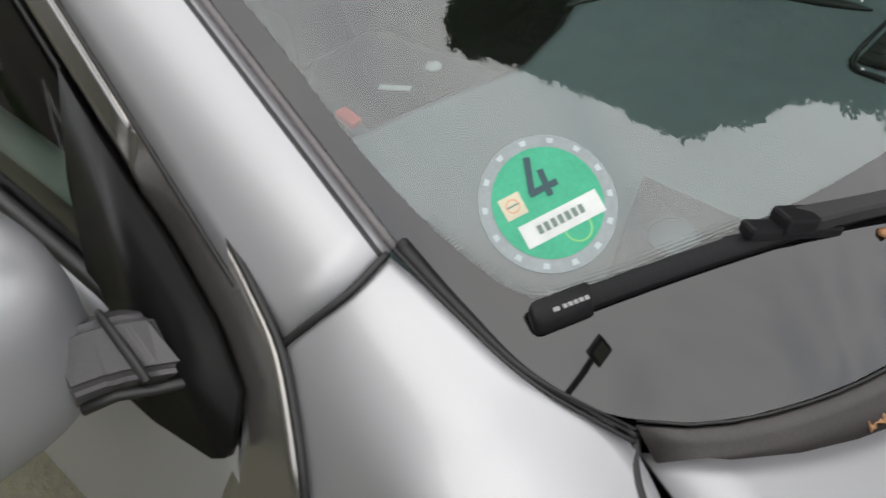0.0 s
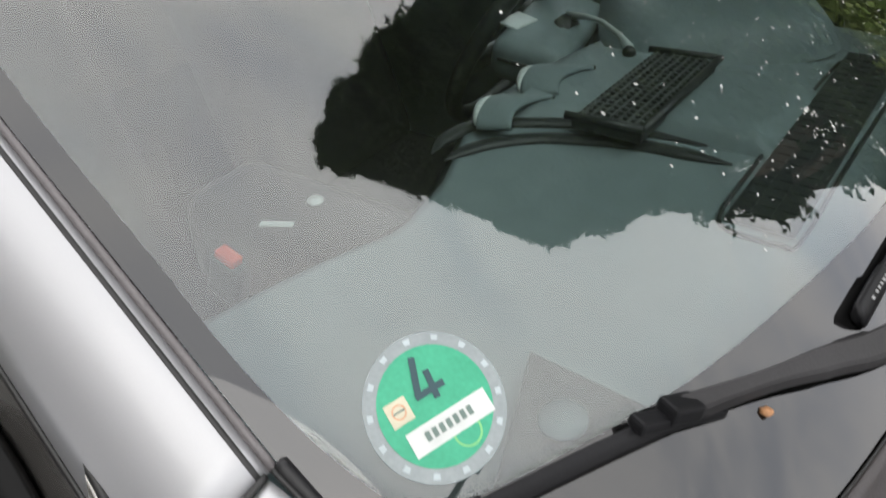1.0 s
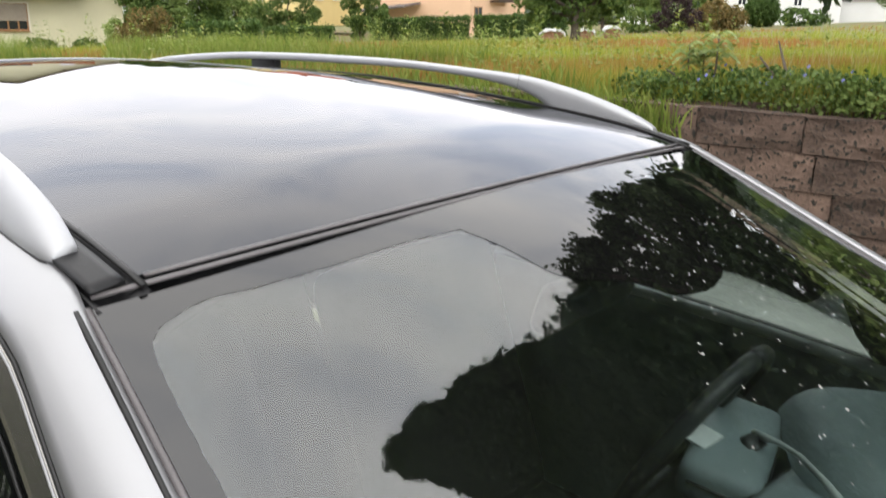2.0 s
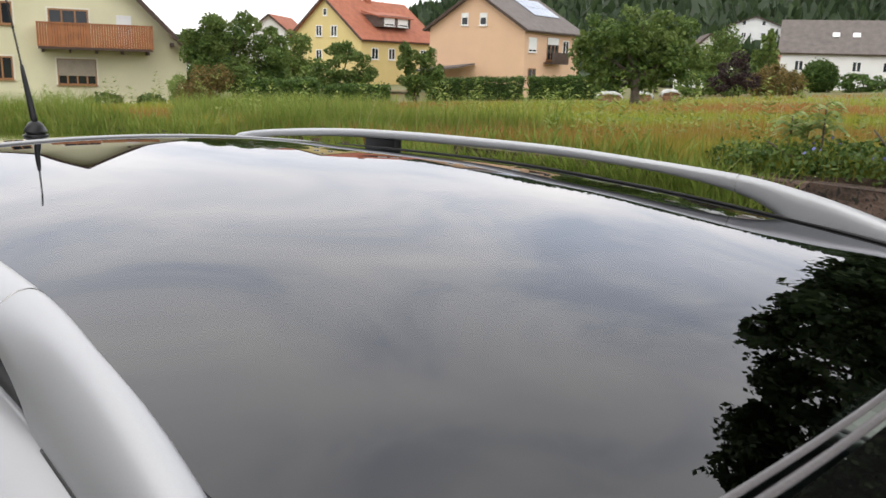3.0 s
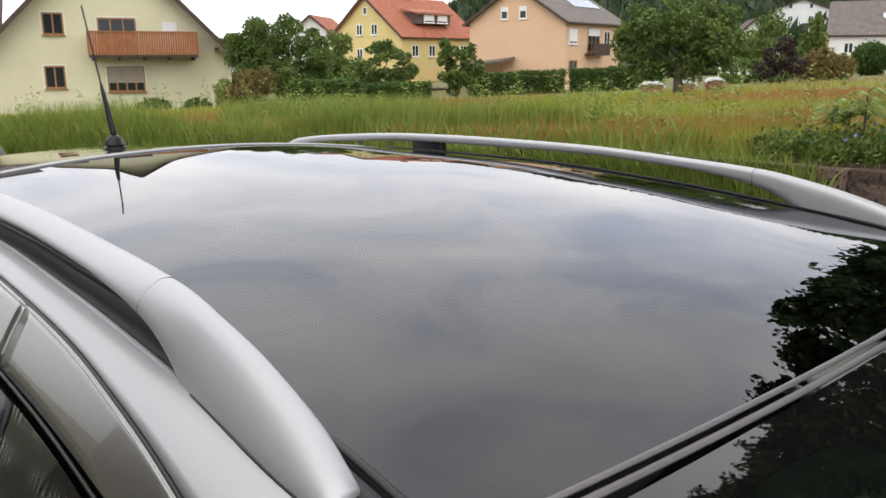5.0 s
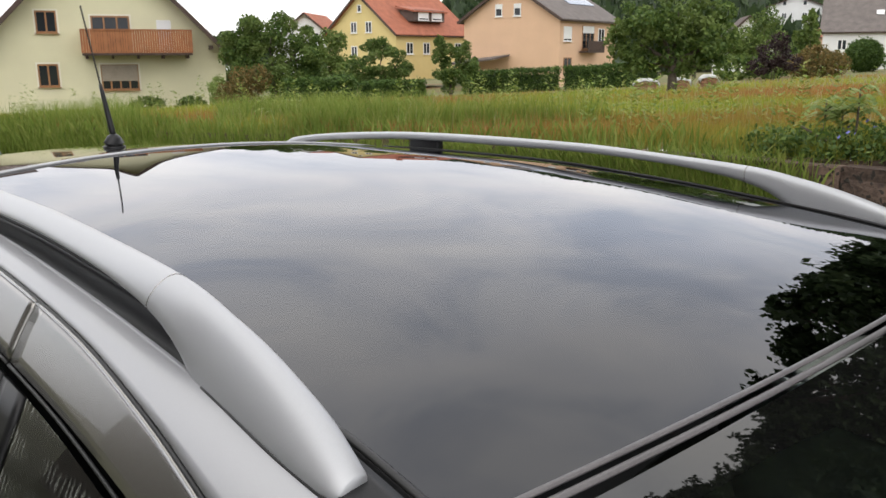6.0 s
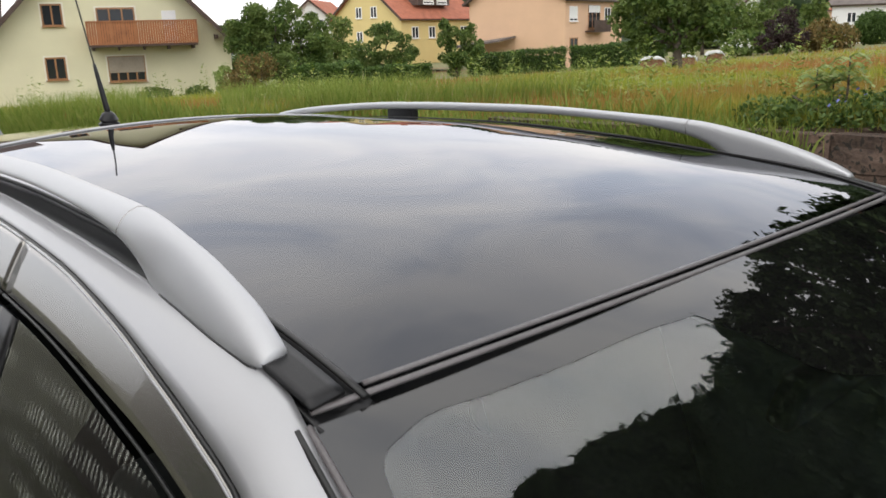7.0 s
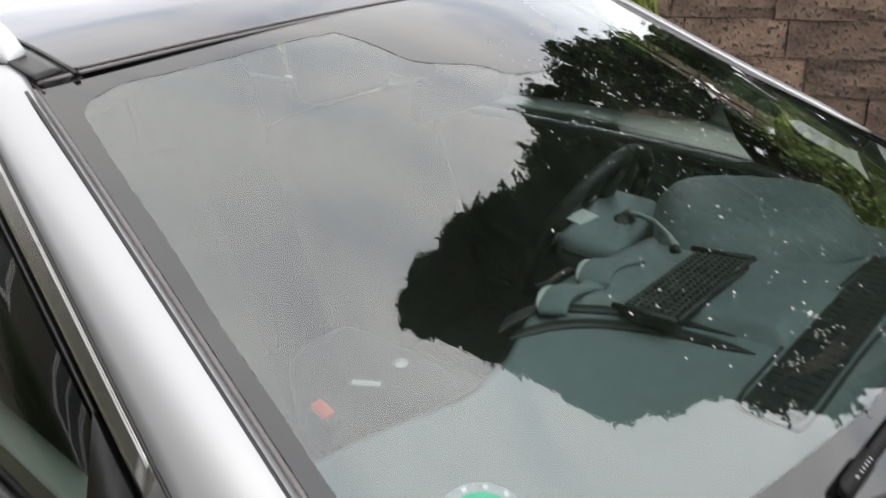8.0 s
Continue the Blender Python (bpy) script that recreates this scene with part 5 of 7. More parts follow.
tagged(part("ground", patch(lambda u, v: (lambda x: Vector((x, -500 + (500.02 + bank_y(max(-60, min(60, x)))) * v, -0.006)))(500 * (2 * u - 1) ** 3), 120, 6), GRAVEL), "gravelly parking ground with moss", "ground", kind="structure")


def leafy(name, a, b, c, rough=0.6, patch_scale=0.0, reds=None):
    """Leaves whose tone differs from one to the next."""
    m = bpy.data.materials.new(name)
    m.use_nodes = True
    n, l = m.node_tree.nodes, m.node_tree.links
    bs = n["Principled BSDF"]
    bs.inputs["Roughness"].default_value = rough
    bs.inputs["Specular IOR Level"].default_value = 0.3
    geo, ramp = n.new("ShaderNodeNewGeometry"), n.new("ShaderNodeValToRGB")
    ramp.color_ramp.elements[0].color, ramp.color_ramp.elements[1].color = (*a, 1), (*c, 1)
    ramp.color_ramp.elements.new(0.5).color = (*b, 1)
    l.new(geo.outputs["Random Per Island"], ramp.inputs["Fac"])
    col = ramp.outputs["Color"]
    if reds:
        tc, nz, rp, mx = n.new("ShaderNodeTexCoord"), n.new("ShaderNodeTexNoise"), n.new("ShaderNodeValToRGB"), n.new("ShaderNodeMix")
        nz.inputs["Scale"].default_value, nz.inputs["Detail"].default_value = patch_scale, 4.0
        rp.color_ramp.elements[0].position, rp.color_ramp.elements[1].position = 0.46, 0.60
        mx.data_type = "RGBA"
        mx.inputs[7].default_value = (*reds, 1)
        l.new(tc.outputs["Object"], nz.inputs["Vector"])
        l.new(nz.outputs["Fac"], rp.inputs["Fac"])
        l.new(rp.outputs["Color"], mx.inputs["Factor"])
        l.new(col, mx.inputs[6])
        col = mx.outputs[2]
    l.new(col, bs.inputs["Base Color"])
    thin = n.new("ShaderNodeBsdfTranslucent")
    l.new(col, thin.inputs["Color"])
    add = n.new("ShaderNodeMixShader")
    add.inputs["Fac"].default_value = 0.25
    o = n["Material Output"]
    l.new(bs.outputs["BSDF"], add.inputs[1])
    l.new(thin.outputs["BSDF"], add.inputs[2])
    l.new(add.outputs["Shader"], o.inputs["Surface"])
    return m


LEAF = leafy("broad_leaves", (0.036, 0.074, 0.014), (0.080, 0.135, 0.028), (0.16, 0.22, 0.052), 0.6, 1.1, (0.135, 0.185, 0.045))
LEAF_LIGHT = leafy("light_leaves", (0.075, 0.125, 0.022), (0.12, 0.175, 0.038), (0.19, 0.24, 0.065))
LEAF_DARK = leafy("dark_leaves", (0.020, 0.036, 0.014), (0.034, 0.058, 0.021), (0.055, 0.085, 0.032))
LEAF_FRESH = leafy("fresh_green_leaves", (0.17, 0.25, 0.060), (0.25, 0.33, 0.095), (0.34, 0.40, 0.15))
LEAF_GREAT = leafy("dense_tree_leaves", (0.028, 0.050, 0.018), (0.050, 0.082, 0.030), (0.085, 0.125, 0.046))
LEAF_RUST = leafy("rusty_leaves", (0.105, 0.100, 0.030), (0.170, 0.130, 0.042), (0.25, 0.165, 0.058))
LEAF_PURPLE = leafy("purple_leaves", (0.024, 0.014, 0.016), (0.040, 0.022, 0.024), (0.056, 0.040, 0.032))
HEDGE = leafy("hedge_leaves", (0.036, 0.072, 0.012), (0.062, 0.112, 0.022), (0.105, 0.165, 0.036))
GRASS = leafy("meadow_grass", (0.170, 0.240, 0.020), (0.280, 0.330, 0.032), (0.38, 0.375, 0.070), 0.7, 0.13, (0.34, 0.165, 0.052))
GRASS_TALL = leafy("tall_grass", (0.125, 0.195, 0.026), (0.195, 0.260, 0.044), (0.29, 0.32, 0.080), 0.7)
STRAW = leafy("straw_stems", (0.30, 0.27, 0.12), (0.40, 0.34, 0.17), (0.46, 0.42, 0.26), 0.8)
FLOWER_BLUE = material("blue_petals", (0.16, 0.17, 0.42), 0.7)
FROSTED = material("frosted_glass", (0.6, 0.6, 0.58), 0.3)
BARK = material("grey_brown_bark", (0.10, 0.08, 0.06), 0.95, 0.0, 0.0, 0.4, 6.0, 0.8, 40.0)


def quads_mesh(name, base, side, up, mat, parent=None, label=""):
    """Many small four-cornered leaves: centres, half-widths and half-heights as arrays of n x 3."""
    n = len(base)
    co = np.empty((n, 4, 3))
    co[:, 0], co[:, 1], co[:, 2], co[:, 3] = base - up, base + side, base + up, base - side
    me = bpy.data.meshes.new(name)
    me.from_pydata(co.reshape(-1, 3).tolist(), [], [(4 * i, 4 * i + 1, 4 * i + 2, 4 * i + 3) for i in range(n)])
    me.materials.append(mat)
    ob = new(name, me)
    if parent is not None:
        ob.parent = parent
    if label:
        tagged(ob, label)
    return ob


def leaf_cloud(rng, lobes, n, size, shell=0.55):
    """Leaves round several lobes (x, y, z, rx, ry, rz), thicker towards each lobe's outside and gathered in clumps."""
    vol = np.array([l[3] * l[4] * l[5] for l in lobes]) ** 0.67
    pick = rng.choice(len(lobes), n, p=vol / vol.sum())
    L = np.array(lobes)[pick]
    k = max(8, n // 22)
    clump_dir = rng.normal(size=(k, 3))
    clump_dir /= np.linalg.norm(clump_dir, axis=1)[:, None]
    clump_r = shell + (1 - shell) * rng.random(k) ** 0.6 + rng.normal(0, 0.06, k)
    c = rng.integers(0, k, n)
    p = clump_dir[c] * clump_r[c][:, None] + rng.normal(0, 0.085, (n, 3))
    base = L[:, :3] + p * L[:, 3:]
    side = rng.normal(size=(n, 3))
    side /= np.linalg.norm(side, axis=1)[:, None]
    up = np.cross(side, rng.normal(size=(n, 3)))
    up /= np.linalg.norm(up, axis=1)[:, None]
    s = size * (0.6 + 0.8 * rng.random(n))
    return base, side * (s * 0.6)[:, None], up * s[:, None]


def tree(name, label, x, y, height, lobes, n, leaf, mat, trunk_r=0.15, category="tree", seed=1, fork=0.3, z=None, shell=0.55, core=None):
    """A trunk with limbs to each lobe of the crown; lobes are given from the foot of the trunk."""
    rng = np.random.default_rng(seed)
    t = thing(name, label, category, at=(x, y, (ground_z(x, y) if z is None else z) - 0.05))
    bm = bmesh.new()
    top = Vector((0.05 * height * (rng.random() - 0.5), 0.05 * height * (rng.random() - 0.5), height * fork))
    tube([Vector((0, 0, 0)), top * 0.35 + Vector((0.02, 0, 0)), top * 0.7, top], [trunk_r * 1.25, trunk_r, trunk_r * 0.9, trunk_r * 0.85], 10, bm)
    for l in lobes:
        end = Vector(l[:3])
        mid = top.lerp(end, 0.5) + Vector(rng.normal(0, 0.05 * height, 3)) * 0.5
        tube([top * 0.95, top.lerp(mid, 0.5), mid, mid.lerp(end, 0.6), end], [trunk_r * 0.6, trunk_r * 0.45, trunk_r * 0.35, trunk_r * 0.2, trunk_r * 0.08], 7, bm)
        for _ in range(4):
            q = mid.lerp(end, rng.random())
            o = end + Vector(rng.normal(0, 0.55, 3)).normalized() * min(l[3:]) * (0.4 + 0.4 * rng.random())
            tube([q, q.lerp(o, 0.5) + Vector((0, 0, 0.05 * height * 0.3)), o], [trunk_r * 0.22, trunk_r * 0.13, trunk_r * 0.04], 5, bm)
    part("trunk", bm, BARK, t)
    if core:
        skin, tufts = dense_cloud(rng, lobes, n, leaf, 0.25), spray_cloud(rng, lobes, n // 3, leaf)
        crown = quads_mesh("crown", *[np.concatenate(pair) for pair in zip(skin, tufts)], mat, t)
        inner = [(*l[:3], *[r * core[2] for r in l[3:]]) for l in lobes]
        quads_mesh("inner_foliage", *dense_cloud(rng, inner, core[0], core[1], 0.35), mat, crown)
    else:
        boughs = [(*l[:3], *[r * 0.62 for r in l[3:]]) for l in lobes]
        for l in lobes:
            for _ in range(9):
                d = rng.normal(size=3)
                d /= np.linalg.norm(d)
                k = 0.22 + 0.24 * rng.random()
                boughs.append((l[0] + d[0] * l[3] * 0.85, l[1] + d[1] * l[4] * 0.85, max(0.5, l[2] + d[2] * l[5] * 0.85), l[3] * k, l[4] * k, l[5] * k))
        quads_mesh("crown", *leaf_cloud(rng, boughs, n, leaf, shell), mat, t)
    return t


def bush(name, label, x, y, lobes, n, leaf, mat, category="bush", seed=1, kind="", shell=0.5):
    rng = np.random.default_rng(seed)
    t = thing(name, label, category, kind=kind, at=(x, y, ground_z(x, y) - 0.05))
    bm = bmesh.new()
    for l in lobes:
        for _ in range(3):
            e = Vector(l[:3]) + Vector(rng.normal(0, 0.25, 3)) * Vector(l[3:]).length
            tube([Vector((l[0] * 0.4, l[1] * 0.4, 0)), Vector((l[0] * 0.7, l[1] * 0.7, l[2] * 0.5)), e], [0.03, 0.02, 0.006], 5, bm)
    part("stems", bm, BARK, t)
    quads_mesh("leaves", *leaf_cloud(rng, lobes, n, leaf, shell), mat, t)
    return t


def dense_cloud(rng, lobes, n, size, depth):
    """Leaves in a lumpy skin round each lobe, with a crisp uneven outside."""
    area = np.array([(l[3] * l[4] * l[5]) ** 0.67 for l in lobes])
    pick = rng.choice(len(lobes), n, p=area / area.sum())
    L = np.array(lobes)[pick]
    d = rng.normal(size=(n, 3))
    d /= np.linalg.norm(d, axis=1)[:, None]
    where = d * L[:, 3:]
    lump = np.array([0.14 * noise.noise(Vector(p * 1.3 + k)) + 0.10 * noise.noise(Vector(p * 3.4 + k)) for p, k in zip(where, pick)])
    r = 1.0 + lump - depth * rng.random(n) ** 1.5
    base = L[:, :3] + where * r[:, None]
    side = rng.normal(size=(n, 3))
    side /= np.linalg.norm(side, axis=1)[:, None]
    up = np.cross(side, rng.normal(size=(n, 3)))
    up /= np.linalg.norm(up, axis=1)[:, None]
    s = size * (0.6 + 0.8 * rng.random(n))
    return base, side * (s * 0.6)[:, None], up * s[:, None]


def spray_cloud(rng, lobes, n, size):
    """Leafy twigs standing out from the skin of each lobe."""
    area = np.array([(l[3] * l[4] * l[5]) ** 0.67 for l in lobes])
    k = n // 14
    L = np.array(lobes)[rng.choice(len(lobes), k, p=area / area.sum())]
    d = rng.normal(size=(k, 3))
    d /= np.linalg.norm(d, axis=1)[:, None]
    foot = L[:, :3] + d * L[:, 3:]
    c = np.repeat(np.arange(k), 14)
    along = rng.random(len(c)) * 0.14
    base = foot[c] + d[c] * along[:, None] + rng.normal(0, 0.045, (len(c), 3))
    side = rng.normal(size=(len(c), 3))
    side /= np.linalg.norm(side, axis=1)[:, None]
    up = np.cross(side, rng.normal(size=(len(c), 3)))
    up /= np.linalg.norm(up, axis=1)[:, None]
    q = size * (0.7 + 0.6 * rng.random(len(c)))
    return base, side * (q * 0.6)[:, None], up * q[:, None]


# the great tree beyond the bank whose dark shape the glass mirrors
left_side = smooth_curve((1.9, 3.0, 4.5, 4.85, 6.0, 6.5, 7.3, 7.9, 8.2, 10.0, 12.3, 14.5, 17.0, 19.5, 22.4, 25.6, 27.3, 28.2), (-2.45, -2.5, -2.7, -2.25, -1.95, -1.7, -1.3, -0.85, -0.45, -0.4, -0.25, -0.1, 0.35, 0.55, 1.1, 1.7, 2.4, 2.8))
right_side = smooth_curve((1.9, 4.4, 5.0, 6.0, 8.5, 10.0, 12.0, 14.0, 15.4, 17.0, 18.8, 20.5, 22.5, 24.5, 26.5, 28.2), (3.1, 3.2, 3.6, 4.0, 4.2, 4.6, 5.05, 5.5, 5.3, 5.0, 4.6, 4.2, 3.9, 3.6, 3.3, 2.9))


def great_lobes():
    """Boughs of the tall tree: a solid middle, and uneven tufts along both sides."""
    rnd = random.Random(12)
    lobes = []
    for i in range(23):
        z = 3.0 + 1.08 * i
        a, b = left_side(z), right_side(z)
        lobes.append(((a + b) / 2 - 1.2, -0.6, z, 0.40 * (b - a), 1.2, 0.95))
    for i in range(64):
        z = 2.2 + 25.4 * i / 63 + rnd.uniform(-0.1, 0.1)
        for side, inward in ((left_side, 1), (right_side, -1)):
            r = rnd.uniform(0.24, 0.44) * (1.0 + 0.02 * z)
            lobes.append((side(z) - 1.2 + inward * (0.08 + r * rnd.uniform(0.75, 1.15)), -0.6 + rnd.uniform(-0.3, 0.3), z, r, r * 1.3, r * rnd.uniform(0.7, 1.1)))
    return lobes


tree("garden_tree", "tall dense dark-leaved tree standing above the earth bank", 1.2, 6.6, 13.0, great_lobes(), 150000, 0.055, LEAF_GREAT, 0.24, seed=4, fork=0.2, core=(50000, 0.12, 0.86), z=0.0)

bush("shrub", "bright green shrubs growing under the tall tree", 1.2, 5.5, [(-1.8, -0.1, 0.8, 0.55, 0.4, 0.85), (-1.0, 0.0, 0.95, 0.6, 0.4, 0.95), (-0.4, 0.0, 0.65, 0.9, 0.5, 0.75), (0.7, 0.0, 0.7, 1.0, 0.5, 0.8), (1.9, 0.0, 0.8, 1.1, 0.5, 0.9), (3.2, 0.0, 0.8, 1.1, 0.5, 0.9)], 26000, 0.05, LEAF_FRESH, seed=5)

# meadow trees and garden trees
tree("apple_tree", "round leafy apple tree standing in the meadow", -15.3, 22.8, 4.2,
     [(0.05, 0.1, 1.25, 1.25, 1.25, 0.55), (-0.9, -0.6, 1.15, 0.7, 0.7, 0.5), (-0.99, -0.72, 1.7, 0.85, 0.85, 0.68), (0.99, 0.63, 1.65, 0.95, 0.95, 0.73), (0.09, 0.0, 2.52, 1.17, 1.17, 0.73), (0.81, 1.08, 2.13, 0.81, 0.81, 0.73), (-0.63, -0.81, 2.33, 0.9, 0.9, 0.68)], 11500, 0.07, LEAF, 0.17, seed=6, fork=0.24)
tree("fruit_tree", "dense green fruit tree beside the cream house", -38.95, 22.25, 5.4,
     [(0.0, 0.0, 3.8, 1.48, 1.48, 1.14), (-0.59, -1.18, 2.47, 1.18, 1.18, 1.33), (0.59, 1.41, 2.66, 1.26, 1.26, 1.2), (0.15, 0.15, 1.42, 1.5, 1.5, 1.1), (-0.9, -1.5, 3.3, 0.8, 0.8, 0.7), (0.8, 1.7, 3.6, 0.8, 0.8, 0.7), (1.1, 2.0, 1.6, 1.1, 1.1, 1.2)], 26000, 0.075, LEAF, 0.2, seed=7)
tree("fruit_tree", "slender light fruit tree beside the yellow house", -46.0, 35.0, 4.4,
     [(0.0, 0.2, 3.4, 1.3, 1.3, 0.8), (0.6, 1.2, 2.4, 1.2, 1.2, 0.9), (-0.6, -1.2, 2.2, 1.2, 1.2, 0.9), (0.0, 0.0, 1.4, 1.6, 1.6, 0.9)], 9000, 0.09, LEAF, 0.14, seed=8)
tree("fruit_tree", "two-topped young fruit tree by the hedge", -42.8, 38.7, 4.0,
     [(-0.4, -0.6, 3.0, 0.8, 0.8, 1.0), (0.5, 0.8, 2.6, 1.0, 1.0, 1.1), (0.0, 0.0, 1.4, 1.3, 1.3, 1.0)], 8000, 0.09, LEAF, 0.12, seed=9)
bush("shrub", "light green shrub beside the cream house", -39.3, 19.3, [(0, 0, 1.0, 0.55, 0.55, 0.8), (0.3, 0.5, 0.6, 0.5, 0.5, 0.6)], 3500, 0.06, LEAF_FRESH, seed=10)
bush("shrub", "brownish tangled shrub beside the cream house", -38.0, 19.9, [(0, 0, 1.2, 0.9, 0.9, 1.0), (0.5, 0.7, 1.6, 0.6, 0.6, 0.7), (-0.4, -0.6, 0.7, 0.7, 0.7, 0.7)], 4500, 0.06, LEAF_RUST, seed=19)
bush("shrub", "clipped round shrub before the cream house", -42.8, 17.0, [(0, 0, 0.45, 0.85, 0.85, 0.55)], 3500, 0.06, LEAF, seed=11)
bush("shrub", "clipped round shrub before the cream house", -41.9, 19.0, [(0, 0, 0.4, 0.75, 0.75, 0.5)], 3500, 0.06, LEAF, seed=12)
bush("shrub", "dark purple-leaved shrub behind the meadow", -26.0, 51.6, [(0, 0, 1.7, 1.0, 1.0, 1.0), (0.9, 0.4, 1.2, 0.8, 0.8, 0.6), (-0.7, -0.3, 1.0, 0.8, 0.8, 0.6), (0.3, 0.1, 2.6, 0.6, 0.6, 0.6)], 2600, 0.09, LEAF_PURPLE, seed=13)
tree("conifer", "pointed green garden conifer", -30.9, 67.6, 5.0, [(0, 0, 1.4, 1.7, 1.7, 1.3), (0, 0, 2.8, 1.2, 1.2, 1.3), (0, 0, 4.1, 0.6, 0.6, 1.0)], 3000, 0.18, LEAF_LIGHT, 0.12, seed=14)
bush("shrub", "brown-leaved shrub behind the meadow", -25.4, 56.5, [(0, 0, 1.1, 1.3, 1.3, 1.1), (1.1, 0.4, 0.9, 1.0, 1.0, 0.9), (-0.9, -0.3, 0.8, 0.9, 0.9, 0.8)], 5000, 0.10, LEAF_RUST, seed=26)
bush("cypress", "narrow dark green cypress beside the white house", -32.4, 77.2, [(0, 0, 0.9, 0.32, 0.32, 1.0)], 900, 0.08, HEDGE, seed=18, shell=0.7)
bush("topiary", "clipped ball of evergreen beside the white house", -30.6, 78.5, [(0, 0, 1.45, 1.45, 1.45, 1.35)], 12000, 0.10, HEDGE, seed=15, shell=0.93)
bush("shrub", "green shrub before the white house", -26.5, 77.5, [(0, 0, 0.8, 2.2, 2.2, 0.9)], 1500, 0.16, HEDGE, seed=16)
bush("shrub", "green garden shrub behind the meadow", -33.0, 60.5, [(0, 0, 1.0, 2.2, 1.6, 1.0), (2.0, 1.2, 1.0, 1.6, 1.6, 1.0)], 2400, 0.16, LEAF, seed=17)
for i, (x, y, h) in enumerate(((-62.0, 42.0, 6.0), (-68.0, 37.0, 6.5), (-36.0, 66.0, 5.0), (-40.0, 78.0, 6.5), (-16.0, 72.0, 6.0), (-21.0, 84.0, 7.0), (-52.0, 86.0, 7.0), (-10.0, 78.0, 7.0))):
    tree("garden_tree", "leafy green tree among the far houses", x, y, h, [(0, 0, h * 0.7, h * 0.3, h * 0.3, h * 0.3), (0.8, 0.8, h * 0.45, h * 0.34, h * 0.34, h * 0.28), (-0.7, -0.5, h * 0.45, h * 0.3, h * 0.3, h * 0.26)], 6000, 0.12, LEAF if i % 2 else LEAF_LIGHT, 0.2, seed=30 + i)


def hedge(x0, y0, x1, y1, h, w, n, seed, label):
    rng = np.random.default_rng(seed)
    a, b = Vector((x0, y0, 0)), Vector((x1, y1, 0))
    d = (b - a)
    L = d.length
    d.normalize()
    t = thing("hedge", label, "hedge", at=(x0, y0, ground_z(x0, y0) - 0.05))
    s = rng.random(n) * L
    k = rng.integers(0, 3, n)
    across = np.where(k == 0, -0.5, np.where(k == 1, 0.5, rng.random(n) - 0.5)) * w
    zz = np.where(k == 2, h, rng.random(n) * h) + rng.normal(0, 0.06, n)
    drop = np.array([ground_z(x0 + d.x * q, y0 + d.y * q) for q in np.linspace(0, L, 12)]) - ground_z(x0, y0)
    zz = zz + np.interp(s, np.linspace(0, L, 12), drop)
    base = np.stack([d.x * s - d.y * across, d.y * s + d.x * across, zz], 1) + rng.normal(0, 0.06, (n, 3))
    side = rng.normal(size=(n, 3))
    side /= np.linalg.norm(side, axis=1)[:, None]
    up = np.cross(side, rng.normal(size=(n, 3)))
    up /= np.linalg.norm(up, axis=1)[:, None]
    quads_mesh("leaves", base, side * 0.055, up * 0.08, HEDGE, t)
    rot = Matrix.Rotation(math.atan2(d.y, d.x), 4, "Z")
    # solid block filling the hedge, coloured dark for the shade between the leaves
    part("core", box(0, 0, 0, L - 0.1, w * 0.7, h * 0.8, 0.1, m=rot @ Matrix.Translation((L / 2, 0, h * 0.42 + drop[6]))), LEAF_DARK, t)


hedge(-47.3, 27.8, -44.9, 31.5, 1.7, 1.2, 7800, 20, "clipped green hedge behind the meadow")
hedge(-35.2, 20.7, -33.4, 23.5, 1.25, 1.1, 5200, 25, "clipped green hedge at the edge of the meadow")
hedge(-44.5, 32.0, -42.0, 35.6, 1.2, 1.4, 7200, 21, "low clipped hedge behind the meadow")
hedge(-45.1, 42.1, -39.6, 46.6, 1.6, 1.2, 9000, 22, "long clipped hedge before the pink house")
hedge(-39.3, 46.8, -34.2, 51.1, 1.6, 1.2, 9000, 23, "long clipped hedge before the pink house")
# hedge along the near side of the parking ground, mirrored in the side windows
hedge(-6.2, -5.5, 9.0, -5.5, 1.6, 1.0, 16000, 24, "green hedge along the parking ground")


# ---- grass ----
def blades(name, label, pts, height, width, mat, seed, lean=0.35):
    rng = np.random.default_rng(seed)
    n = len(pts)
    h = height * (0.55 + 0.9 * rng.random(n))
    a = rng.random(n) * 2 * np.pi
    w = np.stack([np.cos(a), np.sin(a), np.zeros(n)], 1) * (width * (0.6 + 0.8 * rng.random(n)))[:, None]
    b = rng.random(n) * 2 * np.pi
    tilt = np.stack([np.cos(b), np.sin(b), np.zeros(n)], 1) * (h * lean * rng.random(n))[:, None]
    co = np.empty((n, 5, 3))
    up = np.stack([np.zeros(n), np.zeros(n), h], 1)
    co[:, 0], co[:, 1] = pts - w, pts + w
    co[:, 2], co[:, 3] = pts + up * 0.55 + tilt * 0.35 + w * 0.8, pts + up * 0.55 + tilt * 0.35 - w * 0.8
    co[:, 4] = pts + up * 0.97 + tilt
    me = bpy.data.meshes.new(name)
    faces = []
    for i in range(n):
        k = 5 * i
        faces += [(k, k + 1, k + 2, k + 3), (k + 3, k + 2, k + 4)]
    me.from_pydata(co.reshape(-1, 3).tolist(), [], faces)
    me.materials.append(mat)
    return tagged(new(name, me), label, "grass", kind="stuff")


